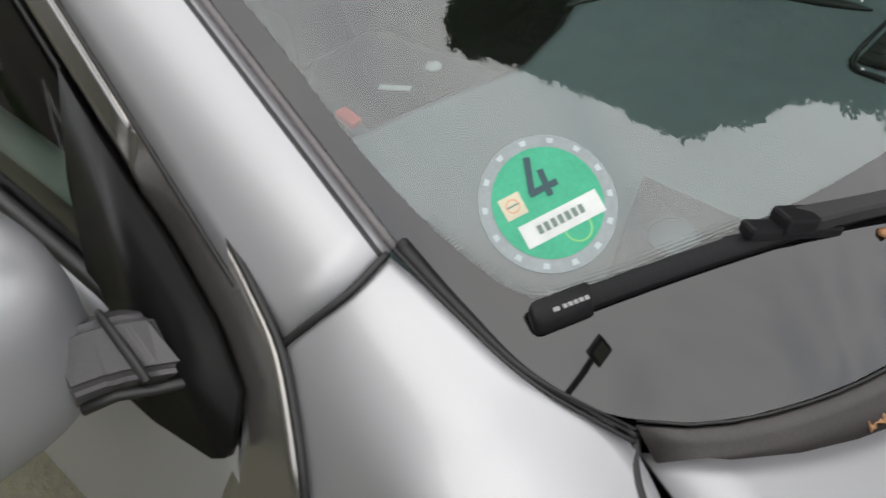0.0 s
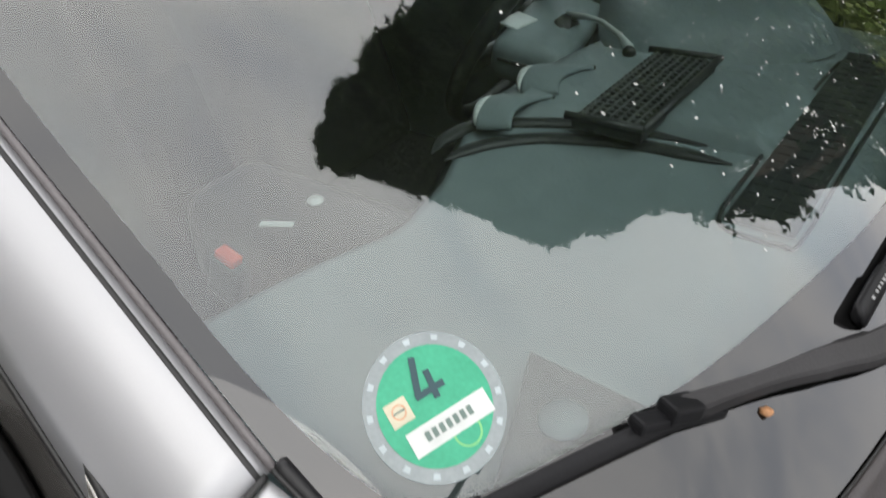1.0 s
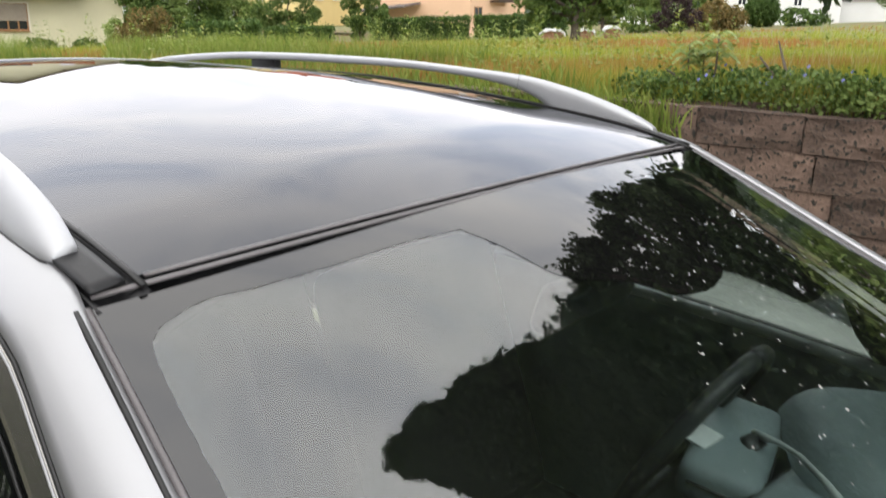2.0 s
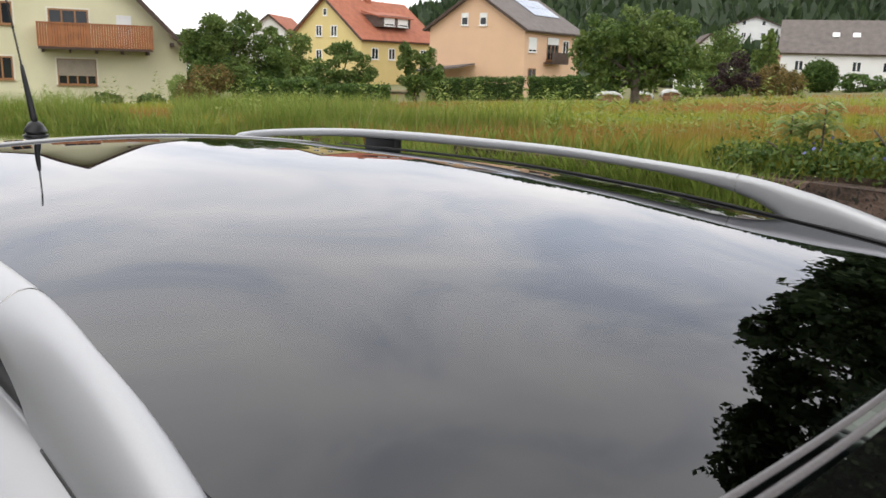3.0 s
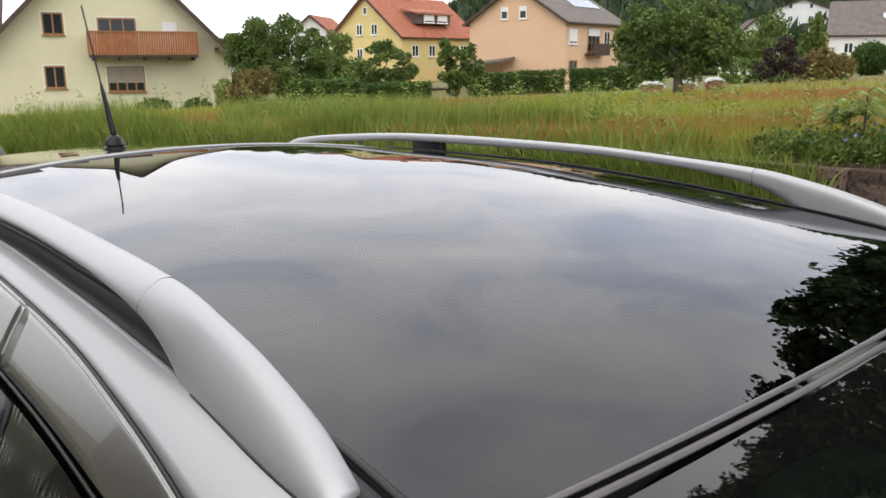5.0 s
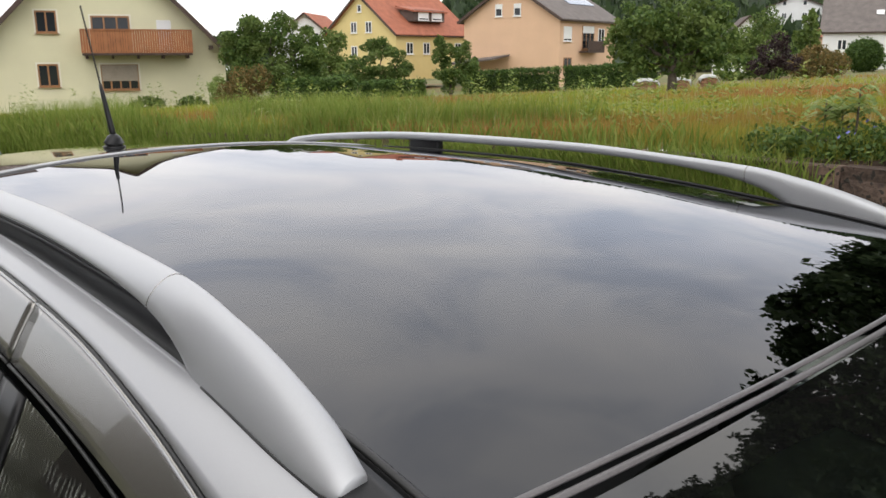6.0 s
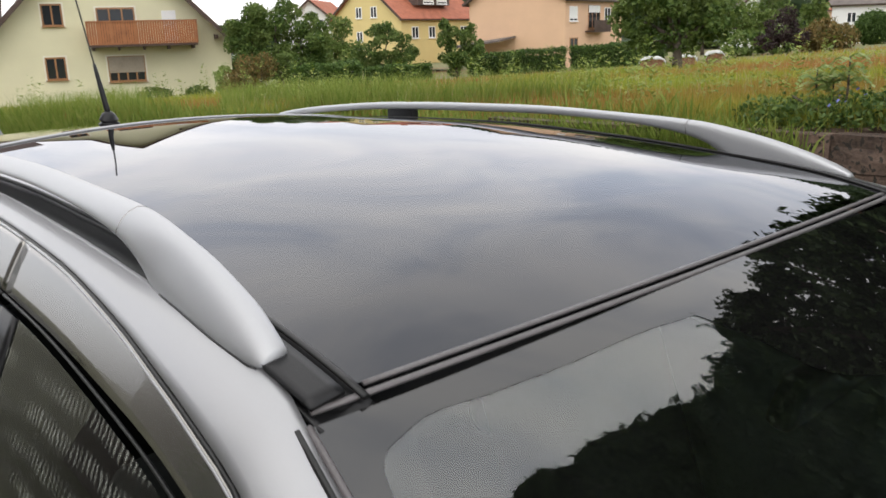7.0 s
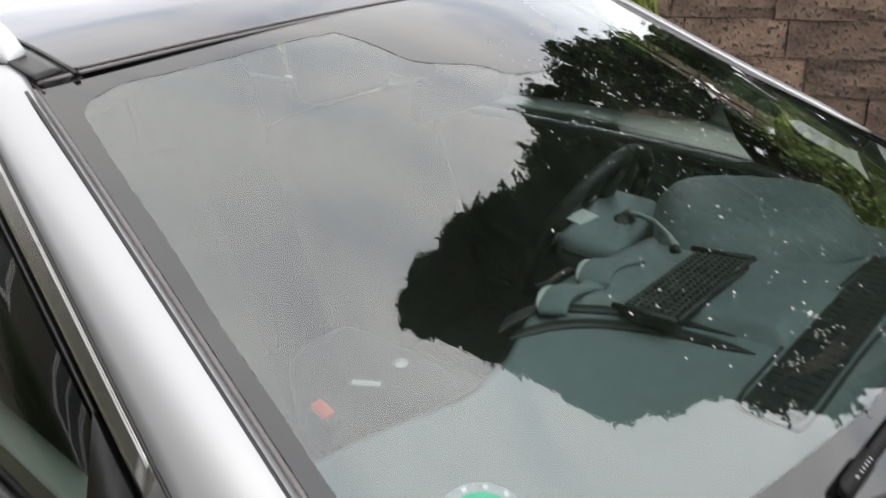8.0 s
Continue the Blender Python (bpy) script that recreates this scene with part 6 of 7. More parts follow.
def scatter(n, seed, az0, az1, r0, r1, power=1.0):
    """Points on the meadow in a fan seen from the parking ground."""
    rng = np.random.default_rng(seed)
    az = np.radians(az0 + (az1 - az0) * rng.random(n))
    r = r0 * (r1 / r0) ** (rng.random(n) ** power)
    x, y = -0.4 + r * np.cos(az), -0.9 + r * np.sin(az)
    keep = [i for i in range(n) if y[i] > bank_y(x[i]) + 0.0]
    return np.array([(x[i], y[i], ground_z(x[i], y[i]) - 0.02) for i in keep])


blades("meadow_grass", "knee-high meadow grass with brown seed heads", scatter(120000, 41, 96, 179, 6.0, 46.0), 0.17, 0.005, GRASS, 51)
blades("meadow_grass", "far meadow grass with brown seed heads", scatter(30000, 42, 96, 179, 18.0, 60.0), 0.20, 0.014, GRASS, 52)
tall = scatter(60000, 43, 124, 172, 9.0, 16.0)
tall = np.array([p for p in tall if noise.noise(Vector((p[0] * 0.45, p[1] * 0.45, 7.0))) > 0.05 + 0.5 * max(0.0, (140.0 - math.degrees(math.atan2(p[1] + 0.9, p[0] + 0.4))) / 16.0)])
blades("tall_grass", "tall green grass along the top of the bank", tall, 0.36, 0.0045, GRASS_TALL, 53, 0.7)
blades("seed_stems", "thin pale seed stems standing above the meadow", scatter(2200, 47, 98, 176, 8.0, 24.0), 0.36, 0.0022, STRAW, 55, 0.5)
edge_pts = []
rng_e = np.random.default_rng(44)
for _ in range(9000):
    x = -24 + 30 * rng_e.random()
    y = bank_y(x) + abs(rng_e.normal(0, 0.25)) - 0.08
    edge_pts.append((x, y, ground_z(x, y) - 0.02))
for _ in range(16000):
    x = -24 + 20.6 * rng_e.random()
    f = rng_e.random() ** 0.7
    edge_pts.append((x, bank_y(x) - 0.05 - 0.24 * f, max(0.02, bank_h(x)) * (1.0 - 0.62 * f) - 0.03))
for _ in range(9000):
    x = -6.4 + 3.7 * rng_e.random()
    if rng_e.random() < (x + 3.5) / 0.8:
        continue
    edge_pts.append((x, bank_y(x) - 0.255 - 0.05 * rng_e.random(), bank_h(x) - 0.16 - 0.40 * rng_e.random() ** 1.4))
blades("bank_grass", "grass hanging over the edge of the bank", np.array(edge_pts), 0.22, 0.008, GRASS_TALL, 54, 0.8)


# leafy weeds standing above the grass
def weeds():
    rng = np.random.default_rng(46)
    base, side, up = [], [], []
    for p in scatter(520, 45, 98, 170, 7.5, 26.0):
        if noise.noise(Vector((p[0] * 0.3, p[1] * 0.3, 2.0))) < 0.0:
            continue
        h = 0.35 + 0.4 * rng.random()
        for k in range(34):
            f = 0.15 + 0.85 * rng.random()
            a = rng.random() * 6.283
            d = np.array([math.cos(a), math.sin(a), 0.35])
            r = 0.10 * (1.15 - f) + 0.02
            c = p + np.array([0.0, 0.0, h * f]) + d * r
            base.append(c)
            side.append(np.array([-d[1], d[0], 0.0]) * 0.016)
            up.append(d * 0.035)
    return np.array(base), np.array(side), np.array(up)


tagged(quads_mesh("meadow_weeds", *weeds(), GRASS_TALL), "leafy green weeds standing in the meadow", "weeds", kind="stuff")

# leafy saplings and flowering ground shrub on the bank
def sapling(x, y, h, seed):
    rng = np.random.default_rng(seed)
    t = thing("sapling", "young sapling with drooping feathered leaves on the bank", "sapling", group="saplings on the bank", at=(x, y, ground_z(x, y) - 0.02))
    part("stem", tube([Vector((0, 0, 0)), Vector((0.01, 0.01, h * 0.5)), Vector((0.0, 0.03, h))], [0.012, 0.009, 0.005], 7), BARK, t)
    b, s, u = [], [], []
    for k in range(9):
        a = 2.4 * k + rng.random()
        root = Vector((0, 0.02, h * (0.62 + 0.042 * k)))
        reach = 0.155 * (0.7 + 0.5 * rng.random())
        d = Vector((math.cos(a), math.sin(a), 0))
        for j in range(1, 9):
            f = j / 8
            p = root + d * reach * f + Vector((0, 0, 0.07 * math.sin(f * 2.6) - 0.05 * f))
            across = d.cross(Vector((0, 0, 1)))
            for sg in (-1, 1):
                q = p + across * sg * 0.028
                b.append(q)
                s.append(d * 0.019)
                u.append(across * sg * 0.045 + Vector((0, 0, -0.018)))
    quads_mesh("leaves", np.array(b), np.array(s) * 0.8, np.array(u) * 0.75, LEAF_FRESH, t)


for i, (x, y, h) in enumerate(((-3.05, 5.30, 0.42), (-2.95, 5.36, 0.36), (-2.82, 5.30, 0.50))):
    sapling(x, y, h, 60 + i)
bush("ground_shrub", "low creeping shrub with blue flowers on the bank", -2.2, 5.25, [(-0.9, 0.0, 0.10, 0.5, 0.4, 0.14), (0.0, 0.1, 0.13, 0.8, 0.45, 0.18), (0.9, 0.1, 0.12, 0.8, 0.45, 0.16), (1.9, 0.2, 0.15, 0.8, 0.5, 0.2)], 13000, 0.021, LEAF, seed=70)
rng_f = np.random.default_rng(71)
fl = np.stack([-2.9 + 2.8 * rng_f.random(70), 5.05 + 0.5 * rng_f.random(70), np.zeros(70)], 1)
fl[:, 2] = [ground_z(p[0], p[1]) + 0.12 + 0.14 * rng_f.random() for p in fl]
tagged(quads_mesh("blue_flowers", fl, np.tile([0.014, 0, 0.004], (70, 1)), np.tile([0, 0.008, 0.014], (70, 1)), FLOWER_BLUE), "small blue flowers over the creeping shrub", "flowers", kind="stuff")


# retaining wall of weathered brown blocks below the meadow edge
def block_material():
    m = material("weathered_brown_block", (0.088, 0.060, 0.045), 0.92, 0.0, 0.0, 0.55, 5.0, 1.0, 26.0, tint=(0.185, 0.122, 0.090))
    n, l = m.node_tree.nodes, m.node_tree.links
    b = n["Principled BSDF"]
    tc, vor, rp, mx = n.new("ShaderNodeTexCoord"), n.new("ShaderNodeTexNoise"), n.new("ShaderNodeValToRGB"), n.new("ShaderNodeMix")
    vor.inputs["Scale"].default_value, vor.inputs["Detail"].default_value = 26.0, 2.0
    rp.color_ramp.elements[0].position, rp.color_ramp.elements[1].position = 0.55, 0.63
    mx.data_type = "RGBA"
    mx.inputs[7].default_value = (0.025, 0.022, 0.016, 1)
    info, hue = n.new("ShaderNodeObjectInfo"), n.new("ShaderNodeHueSaturation")
    val = n.new("ShaderNodeMapRange")
    val.inputs["To Min"].default_value, val.inputs["To Max"].default_value = 0.75, 1.25
    old = b.inputs["Base Color"].links[0].from_socket
    l.new(info.outputs["Random"], val.inputs["Value"])
    l.new(val.outputs["Result"], hue.inputs["Value"])
    l.new(old, hue.inputs["Color"])
    l.new(tc.outputs["Object"], vor.inputs["Vector"])
    l.new(vor.outputs["Fac"], rp.inputs["Fac"])
    l.new(rp.outputs["Color"], mx.inputs["Factor"])
    l.new(hue.outputs["Color"], mx.inputs[6])
    l.new(mx.outputs[2], b.inputs["Base Color"])
    return m


BLOCK = block_material()
wall = tagged(part("retaining_wall", terrain([-0.11, -0.105, -0.10], [-24 + 0.5 * i for i in range(64)]), EARTH), "low retaining wall of weathered brown blocks", "wall", kind="structure")
block_meshes = []
rng_b = random.Random(5)
for k in range(7):
    b = box(0, 0, 0, 0.7235 + 0.003 * rng_b.random(), 0.16, 0.2555, 0.002, segs=1)
    bmesh.ops.subdivide_edges(b, edges=b.edges[:], cuts=2, use_grid_fill=True)
    for v in b.verts:
        v.co += Vector((rng_b.uniform(-0.005, 0.005), rng_b.uniform(-0.016, 0.016), rng_b.uniform(-0.004, 0.004)))
    me = bpy.data.meshes.new("block")
    b.to_mesh(me)
    b.free()
    me.materials.append(BLOCK)
    block_meshes.append(me)
for row in range(5):
    x = -5.6 + rng_b.random() * 0.7
    while x < 6.0:
        top_here = bank_h(x)
        z = 0.125 + 0.255 * row
        if z + 0.06 < top_here:
            ob = new("block", block_meshes[rng_b.randrange(7)])
            ob.parent = wall
            slope = (bank_y(x + 0.3) - bank_y(x - 0.3)) / 0.6
            ob.matrix_basis = Matrix.Translation((x, bank_y(x) - 0.17 + rng_b.uniform(-0.006, 0.006), z)) @ Matrix.Rotation(math.atan(slope), 4, "Z") @ Matrix.Rotation(rng_b.uniform(-0.015, 0.015), 4, "Y")
        x += 0.725

# street lamp whose arm the windscreen mirrors
LAMP_METAL = material("dark_lamp_metal", (0.03, 0.03, 0.032), 0.5, 0.3)
lamp = thing("street_lamp", "dark street lamp with a short arm ahead of the car", "street lamp", at=(2.95, -2.6, 0.0))
part("pole", tube([(0, 0, 0), (0, 0, 0.8), (0, 0, 6.25)], [0.075, 0.06, 0.04], 14), LAMP_METAL, lamp)
part("arm", tube([(0, 0, 6.22), (-0.04, 0.5, 6.30), (-0.11, 1.2, 6.32), (-0.16, 2.06, 6.30)], 0.028, 10), LAMP_METAL, lamp)
head = part("lamp_head", box(-0.165, 2.18, 6.28, 0.16, 0.27, 0.08, 0.025), LAMP_METAL, lamp, "flat dark lamp head")
part("lamp_glass", box(-0.165, 2.19, 6.234, 0.10, 0.18, 0.015, 0.004), FROSTED, head, "frosted lamp glass")


# a second car parked behind, nose towards the bank
def parked_car(cx, cy):
    c = thing("parked_car", "silver hatchback parked behind with its nose to the bank", "car", at=(cx, cy, 0.0))
    stations = ((2.02, 0.62, 0.30, 0.60), (1.90, 0.78, 0.24, 0.72), (1.2, 0.86, 0.22, 0.86), (0.75, 0.87, 0.22, 0.93), (-1.5, 0.87, 0.22, 0.98), (-1.9, 0.82, 0.26, 0.98), (-2.02, 0.74, 0.34, 0.92))
    rings = []
    for y, w, z0, z1 in stations:
        rings.append([Vector((w * a, y, z0 + (z1 - z0) * b)) for a, b in ((-0.9, 0.0), (-1.0, 0.25), (-1.0, 0.75), (-0.9, 0.97), (-0.5, 1.0), (0.5, 1.0), (0.9, 0.97), (1.0, 0.75), (1.0, 0.25), (0.9, 0.0))])
    part("body", loft(rings), SILVER, c)
    cab = [[Vector((w * a, y0 + (y1 - y0) * f, z)) for a, f in ((-1, 1), (-0.5, 1.0), (0.5, 1.0), (1, 1), (1, 0), (-1, 0))] for w, y0, y1, z in ((0.78, -1.75, 0.80, 0.93), (0.70, -1.60, 0.68, 1.22), (0.60, -1.40, 0.55, 1.45))]
    part("cabin_glass", loft(cab), REAR_GLASS, c, "dark car windows", smooth=False)
    part("roof", box(0, -0.43, 1.455, 1.24, 1.98, 0.05, 0.02), SILVER, c)
    for sx in (-1, 1):
        part("pillar", tube([Vector((sx * 0.79, 0.82, 0.92)), Vector((sx * 0.71, 0.69, 1.22)), Vector((sx * 0.61, 0.55, 1.45))], 0.035, 8), SILVER, c)
        part("pillar", tube([Vector((sx * 0.79, -1.75, 0.92)), Vector((sx * 0.61, -1.40, 1.45))], 0.04, 8), SILVER, c)
        for y in (1.25, -1.3):
            part("wheel", disc(0.31, 0.19, 28, 0.03, Matrix.Translation((sx * 0.78, y, 0.31)) @ Matrix.Rotation(radians(90), 4, "Y")), TYRE, c, "black tyre")
        part("headlight", box(sx * 0.55, 1.93, 0.62, 0.28, 0.14, 0.13, 0.04), LENS, c, "clear headlight")


parked_car(-8.2, 0.05)


# covered wood piles beyond the apple tree
TARP = material("white_tarpaulin", (0.42, 0.42, 0.40), 0.6, 0.0, 0.0, 0.2, 3.0, 0.4, 12.0)
LOG = material("stacked_firewood", (0.26, 0.13, 0.075), 0.9, 0.0, 0.0, 0.4, 9.0, 0.8, 30.0)
for x, y, a, logs, wide in ((-19.40, 30.10, 0.5, 4, 0.40), (-18.55, 30.72, 0.7, 4, 0.40), (-20.60, 29.30, 0.6, 6, 0.56)):
    pile = thing("wood_pile", "stacked firewood under a white tarpaulin", "wood pile", group="covered wood piles", at=(x, y, ground_z(x, y) - 0.03))
    turn = Matrix.Rotation(a, 4, "Z")
    for row in range(4):
        for i in range(logs):
            part("log", disc(0.075, 0.7, 9, 0.0, turn @ Matrix.Translation((0.15 * (i - logs / 2) + 0.04 + 0.07 * (row % 2), 0, 0.08 + 0.14 * row)) @ Matrix.Rotation(radians(90), 4, "X")), LOG, pile, smooth=False)
    part("tarpaulin", patch(lambda u, v: turn @ Vector((wide * (2 * u - 1), -0.40 + 0.8 * v, 0.62 + 0.06 * math.sin(math.pi * u) - 0.10 * abs(2 * v - 1) ** 4 - 0.16 * abs(2 * u - 1) ** 6 + 0.02 * math.sin(17 * u + 5 * v))), 16, 10), TARP, pile, "white tarpaulin", thick=0.01)

# paved strip along the foot of the wall
PAVING = material("worn_grey_paving", (0.19, 0.195, 0.18), 0.85, 0.0, 0.0, 0.2, 2.0, 0.3, 90.0)
pavement = tagged(part("pavement", patch(lambda u, v: (lambda x: Vector((x, bank_y(x) - 2.3 + 2.02 * v, 0.004 + 0.002 * noise.noise(Vector((x, 3 * v, 0))))))(-9.0 + 13.0 * u), 60, 6), PAVING, thick=0.04), "grey paved strip at the foot of the wall", "pavement", kind="structure")

# ---- houses ----
def stucco(name, c):
    return material(name, c, 0.9, 0.0, 0.0, 0.07, 0.6, 0.25, 30.0)


CREAM, YELLOW, PINK, WHITE_WALL = stucco("cream_stucco", (0.66, 0.63, 0.43)), stucco("yellow_stucco", (0.66, 0.53, 0.24)), stucco("pink_stucco", (0.66, 0.44, 0.29)), stucco("white_stucco", (0.72, 0.72, 0.71))
TILE_RED = material("red_clay_tiles", (0.33, 0.11, 0.06), 0.8, 0.0, 0.0, 0.3, 1.5, 0.5, 14.0)
TILE_DARK = material("dark_brown_tiles", (0.09, 0.065, 0.055), 0.8, 0.0, 0.0, 0.3, 1.5, 0.5, 14.0)
TILE_GREY = material("grey_brown_tiles", (0.14, 0.12, 0.11), 0.8, 0.0, 0.0, 0.3, 1.5, 0.5, 14.0)
TIMBER = material("reddish_stained_timber", (0.31, 0.118, 0.042), 0.55, 0.0, 0.0, 0.3, 2.0, 0.3, 25.0)
TIMBER_DARK = material("dark_stained_timber", (0.06, 0.035, 0.025), 0.6, 0.0, 0.0, 0.3, 2.0, 0.3, 25.0)
FRAME_BROWN = material("brown_window_frame", (0.30, 0.15, 0.06), 0.5, 0.0, 0.0, 0.2, 3.0, 0.2, 30.0)
FRAME_WHITE = material("white_window_frame", (0.78, 0.78, 0.77), 0.5, 0.0, 0.0, 0.05, 3.0, 0.1, 30.0)
CREAM_TRIM = stucco("pale_cream_trim", (0.74, 0.72, 0.60))
SHUTTER = material("beige_roller_blind", (0.33, 0.28, 0.22), 0.7, 0.0, 0.0, 0.15, 2.0, 0.3, 12.0)
SHUTTER_WHITE = material("white_roller_blind", (0.75, 0.75, 0.74), 0.7, 0.0, 0.0, 0.05, 2.0, 0.3, 12.0)
PANE = material("dark_window_pane", (0.02, 0.024, 0.028), 0.06, 0.0, 0.0, 0.2, 0.8, 0.0, 30.0)
SOLAR = material("solar_panel", (0.25, 0.28, 0.34), 0.15, 0.3, 0.5, 0.1, 2.0, 0.0, 20.0)


def house(name, label, origin, angle, w, depth, eave, ridge, wall_mat, roof_mat, over=0.45):
    """Gable wall along local x from the origin, body along local y."""
    h = thing(name, label, "house")
    h.matrix_basis = Matrix.Translation(origin) @ Matrix.Rotation(radians(angle), 4, "Z")
    bm = bmesh.new()
    prof = [(0, -1.5), (w, -1.5), (w, eave), (w / 2, ridge), (0, eave)]
    a = [bm.verts.new((x, 0, z)) for x, z in prof]
    b = [bm.verts.new((x, depth, z)) for x, z in prof]
    bm.faces.new(a[::-1])
    bm.faces.new(b)
    for i in range(5):
        j = (i + 1) % 5
        bm.faces.new((a[i], a[j], b[j], b[i]))
    part("wall", bm, wall_mat, h, smooth=False)
    slope = (ridge - eave) / (w / 2)
    ln = math.hypot(w / 2 + over, (w / 2 + over) * slope)
    ang = math.atan(slope)
    for s in (-1, 1):
        m = Matrix.Translation((w / 2, depth / 2, ridge + 0.10)) @ Matrix.Rotation(s * ang, 4, "Y") @ Matrix.Translation((s * ln / 2, 0, 0))
        r = part("roof", box(0, 0, 0, ln, depth + 2 * over, 0.16, 0.02, m=m), roof_mat, h, smooth=False)
        bm = bmesh.new()
        courses = int(ln / 0.42)
        for i in range(courses):
            box(0, 0, 0, 0.40, depth + 2 * over - 0.04, 0.03, 0.0, bm, m @ Matrix.Translation((s * (-ln / 2 + (i + 0.5) * ln / courses), 0, 0.09)) @ Matrix.Rotation(s * 0.05, 4, "Y"))
        part("tile_course", bm, roof_mat, r, smooth=False)
        part("barge_board", box(0, 0, 0, ln, 0.05, 0.24, 0.0, m=m @ Matrix.Translation((0, -(depth / 2 + over + 0.027), -0.04))), TIMBER_DARK, r, smooth=False)
        part("gutter", tube([m @ Vector((s * ln / 2, -depth / 2 - over, -0.06)), m @ Vector((s * ln / 2, depth / 2 + over, -0.06))], 0.07, 8), TIMBER_DARK, r)
    return h


def window(h, x, z, w, ht, frame_mat, sashes=2, blind=0.0, blind_mat=None, side=None, y=0.0, surround=None):
    """A window in the gable wall at x..x+w, z..z+ht; side: at that x in the long wall, running along y."""
    def q(cx, cy, cz, sx, sy, sz, bev=0.0, bm=None):
        if side is None:
            return box(x + cx, y + cy, z + cz, sx, sy, sz, bev, bm)
        return box(side - cy, x + cx, z + cz, sy, sx, sz, bev, bm)
    win = thing("window", "", "")
    win.parent = h
    bm = bmesh.new()
    t = 0.09
    for cx in (t / 2, w - t / 2):
        q(cx, 0.0, ht / 2, t, 0.10, ht, 0.0, bm)
    for cz in (t / 2, ht - t / 2):
        q(w / 2, 0.0, cz, w - 2 * t, 0.096, t, 0.0, bm)
    for k in range(1, sashes):
        q(w * k / sashes, 0.0, ht / 2, 0.10, 0.09, ht - 2 * t, 0.0, bm)
    part("window_frame", bm, frame_mat, win, smooth=False)
    part("pane", q(w / 2, 0.0, ht / 2, w - t, 0.05, ht - t), PANE, win, smooth=False)
    part("sill", q(w / 2, -0.06, -0.03, w + 0.16, 0.18, 0.05), frame_mat, win, smooth=False)
    if surround:
        bm = bmesh.new()
        for cx in (-0.06, w + 0.06):
            q(cx, 0.0, ht / 2, 0.10, 0.05, ht + 0.2, 0.0, bm)
        q(w / 2, 0.0, ht + 0.055, w + 0.02, 0.05, 0.09, 0.0, bm)
        part("surround", bm, surround, win, smooth=False)
    if blind:
        k = max(3, int(ht * blind / 0.16))
        rb = part("roller_blind", q(w / 2, -0.058, ht - t * 0.4 - ht * blind / 2, w - t * 1.2, 0.012, ht * blind), blind_mat, win, smooth=False)
    return win


# cream house with the timber balcony
H1 = house("cream_house", "cream rendered gabled house with a wooden balcony", (-49.55, 10.75, -1.10), 69.0, 14.75, 11.0, 3.25, 10.3, CREAM, TILE_DARK, 0.85)
U0 = 7.2
window(H1, U0 - 3.82, 1.31, 1.18, 1.30, FRAME_BROWN, 2, surround=CREAM_TRIM)
window(H1, U0 - 0.20, 1.06, 2.25, 1.50, FRAME_BROWN, 4, 0.62, SHUTTER, surround=CREAM_TRIM)
window(H1, U0 - 3.66, 4.36, 1.20, 1.25, FRAME_BROWN, 2, surround=CREAM_TRIM)
window(H1, U0 - 0.52, 3.20, 2.28, 2.16, FRAME_BROWN, 3, surround=CREAM_TRIM)
window(H1, U0 + 3.38, 3.20, 0.88, 1.95, FRAME_WHITE, 1, 0.9, SHUTTER_WHITE)
balcony = part("balcony", box(U0 + 2.12, -0.70, 3.16, 6.5, 1.36, 0.14, 0.0), TIMBER_DARK, H1, "reddish-brown timber balcony", smooth=False)
for i in range(46):
    x = U0 - 1.10 + 6.44 * i / 45
    part("balcony_board", box(x, -1.38, 3.86, 0.128, 0.035, 1.26, 0.0), TIMBER, balcony, smooth=False)
for i in range(8):
    for xx in (U0 - 1.12, U0 + 5.36):
        part("balcony_board", box(xx, -1.28 + 0.165 * i, 3.86, 0.035, 0.135, 1.26, 0.0), TIMBER, balcony, smooth=False)
part("handrail", box(U0 + 2.12, -1.38, 4.53, 6.58, 0.12, 0.08, 0.0), TIMBER, balcony, smooth=False)
for i in range(5):
    part("beam", box(U0 - 0.9 + 1.5 * i, -0.62, 2.99, 0.14, 1.24, 0.18, 0.0), TIMBER_DARK, balcony, smooth=False)
for s, xx in ((-1, 0.55), (1, 13.85)):
    part("purlin_end", box(xx, -0.35, 3.55, 0.2, 0.7, 0.24, 0.0), TIMBER_DARK, H1, smooth=False)
part("purlin_end", box(U0 + 3.4, -0.35, 6.75, 0.2, 0.7, 0.24, 0.0), TIMBER_DARK, H1, smooth=False)

part("wing_wall", box(-4.0, 5.5, 0.9, 8.0, 8.6, 4.8, 0.0), CREAM, H1, "cream side wing", smooth=False)
wing_slope = Matrix.Translation((-3.6, 3.45, 5.05)) @ Matrix.Rotation(radians(43), 4, "X")
wing_roof = part("wing_roof", box(0, 0, 0, 9.0, 6.2, 0.18, 0.02, m=wing_slope), TILE_DARK, H1, "dark brown tiled roof of the side wing", smooth=False)
for i in range(14):
    part("tile_course", box(0, 0, 0, 8.96, 0.40, 0.03, 0.0, m=wing_slope @ Matrix.Translation((0, -2.9 + 0.445 * i, 0.10)) @ Matrix.Rotation(0.05, 4, "X")), TILE_DARK, wing_roof, smooth=False)
for x in (-1.5, -3.0):
    window(H1, x, 1.30, 0.62, 1.25, FRAME_BROWN, 1, y=1.19)
H1.matrix_basis = H1.matrix_basis @ Matrix.Diagonal((0.87, 1.0, 0.93, 1.0))

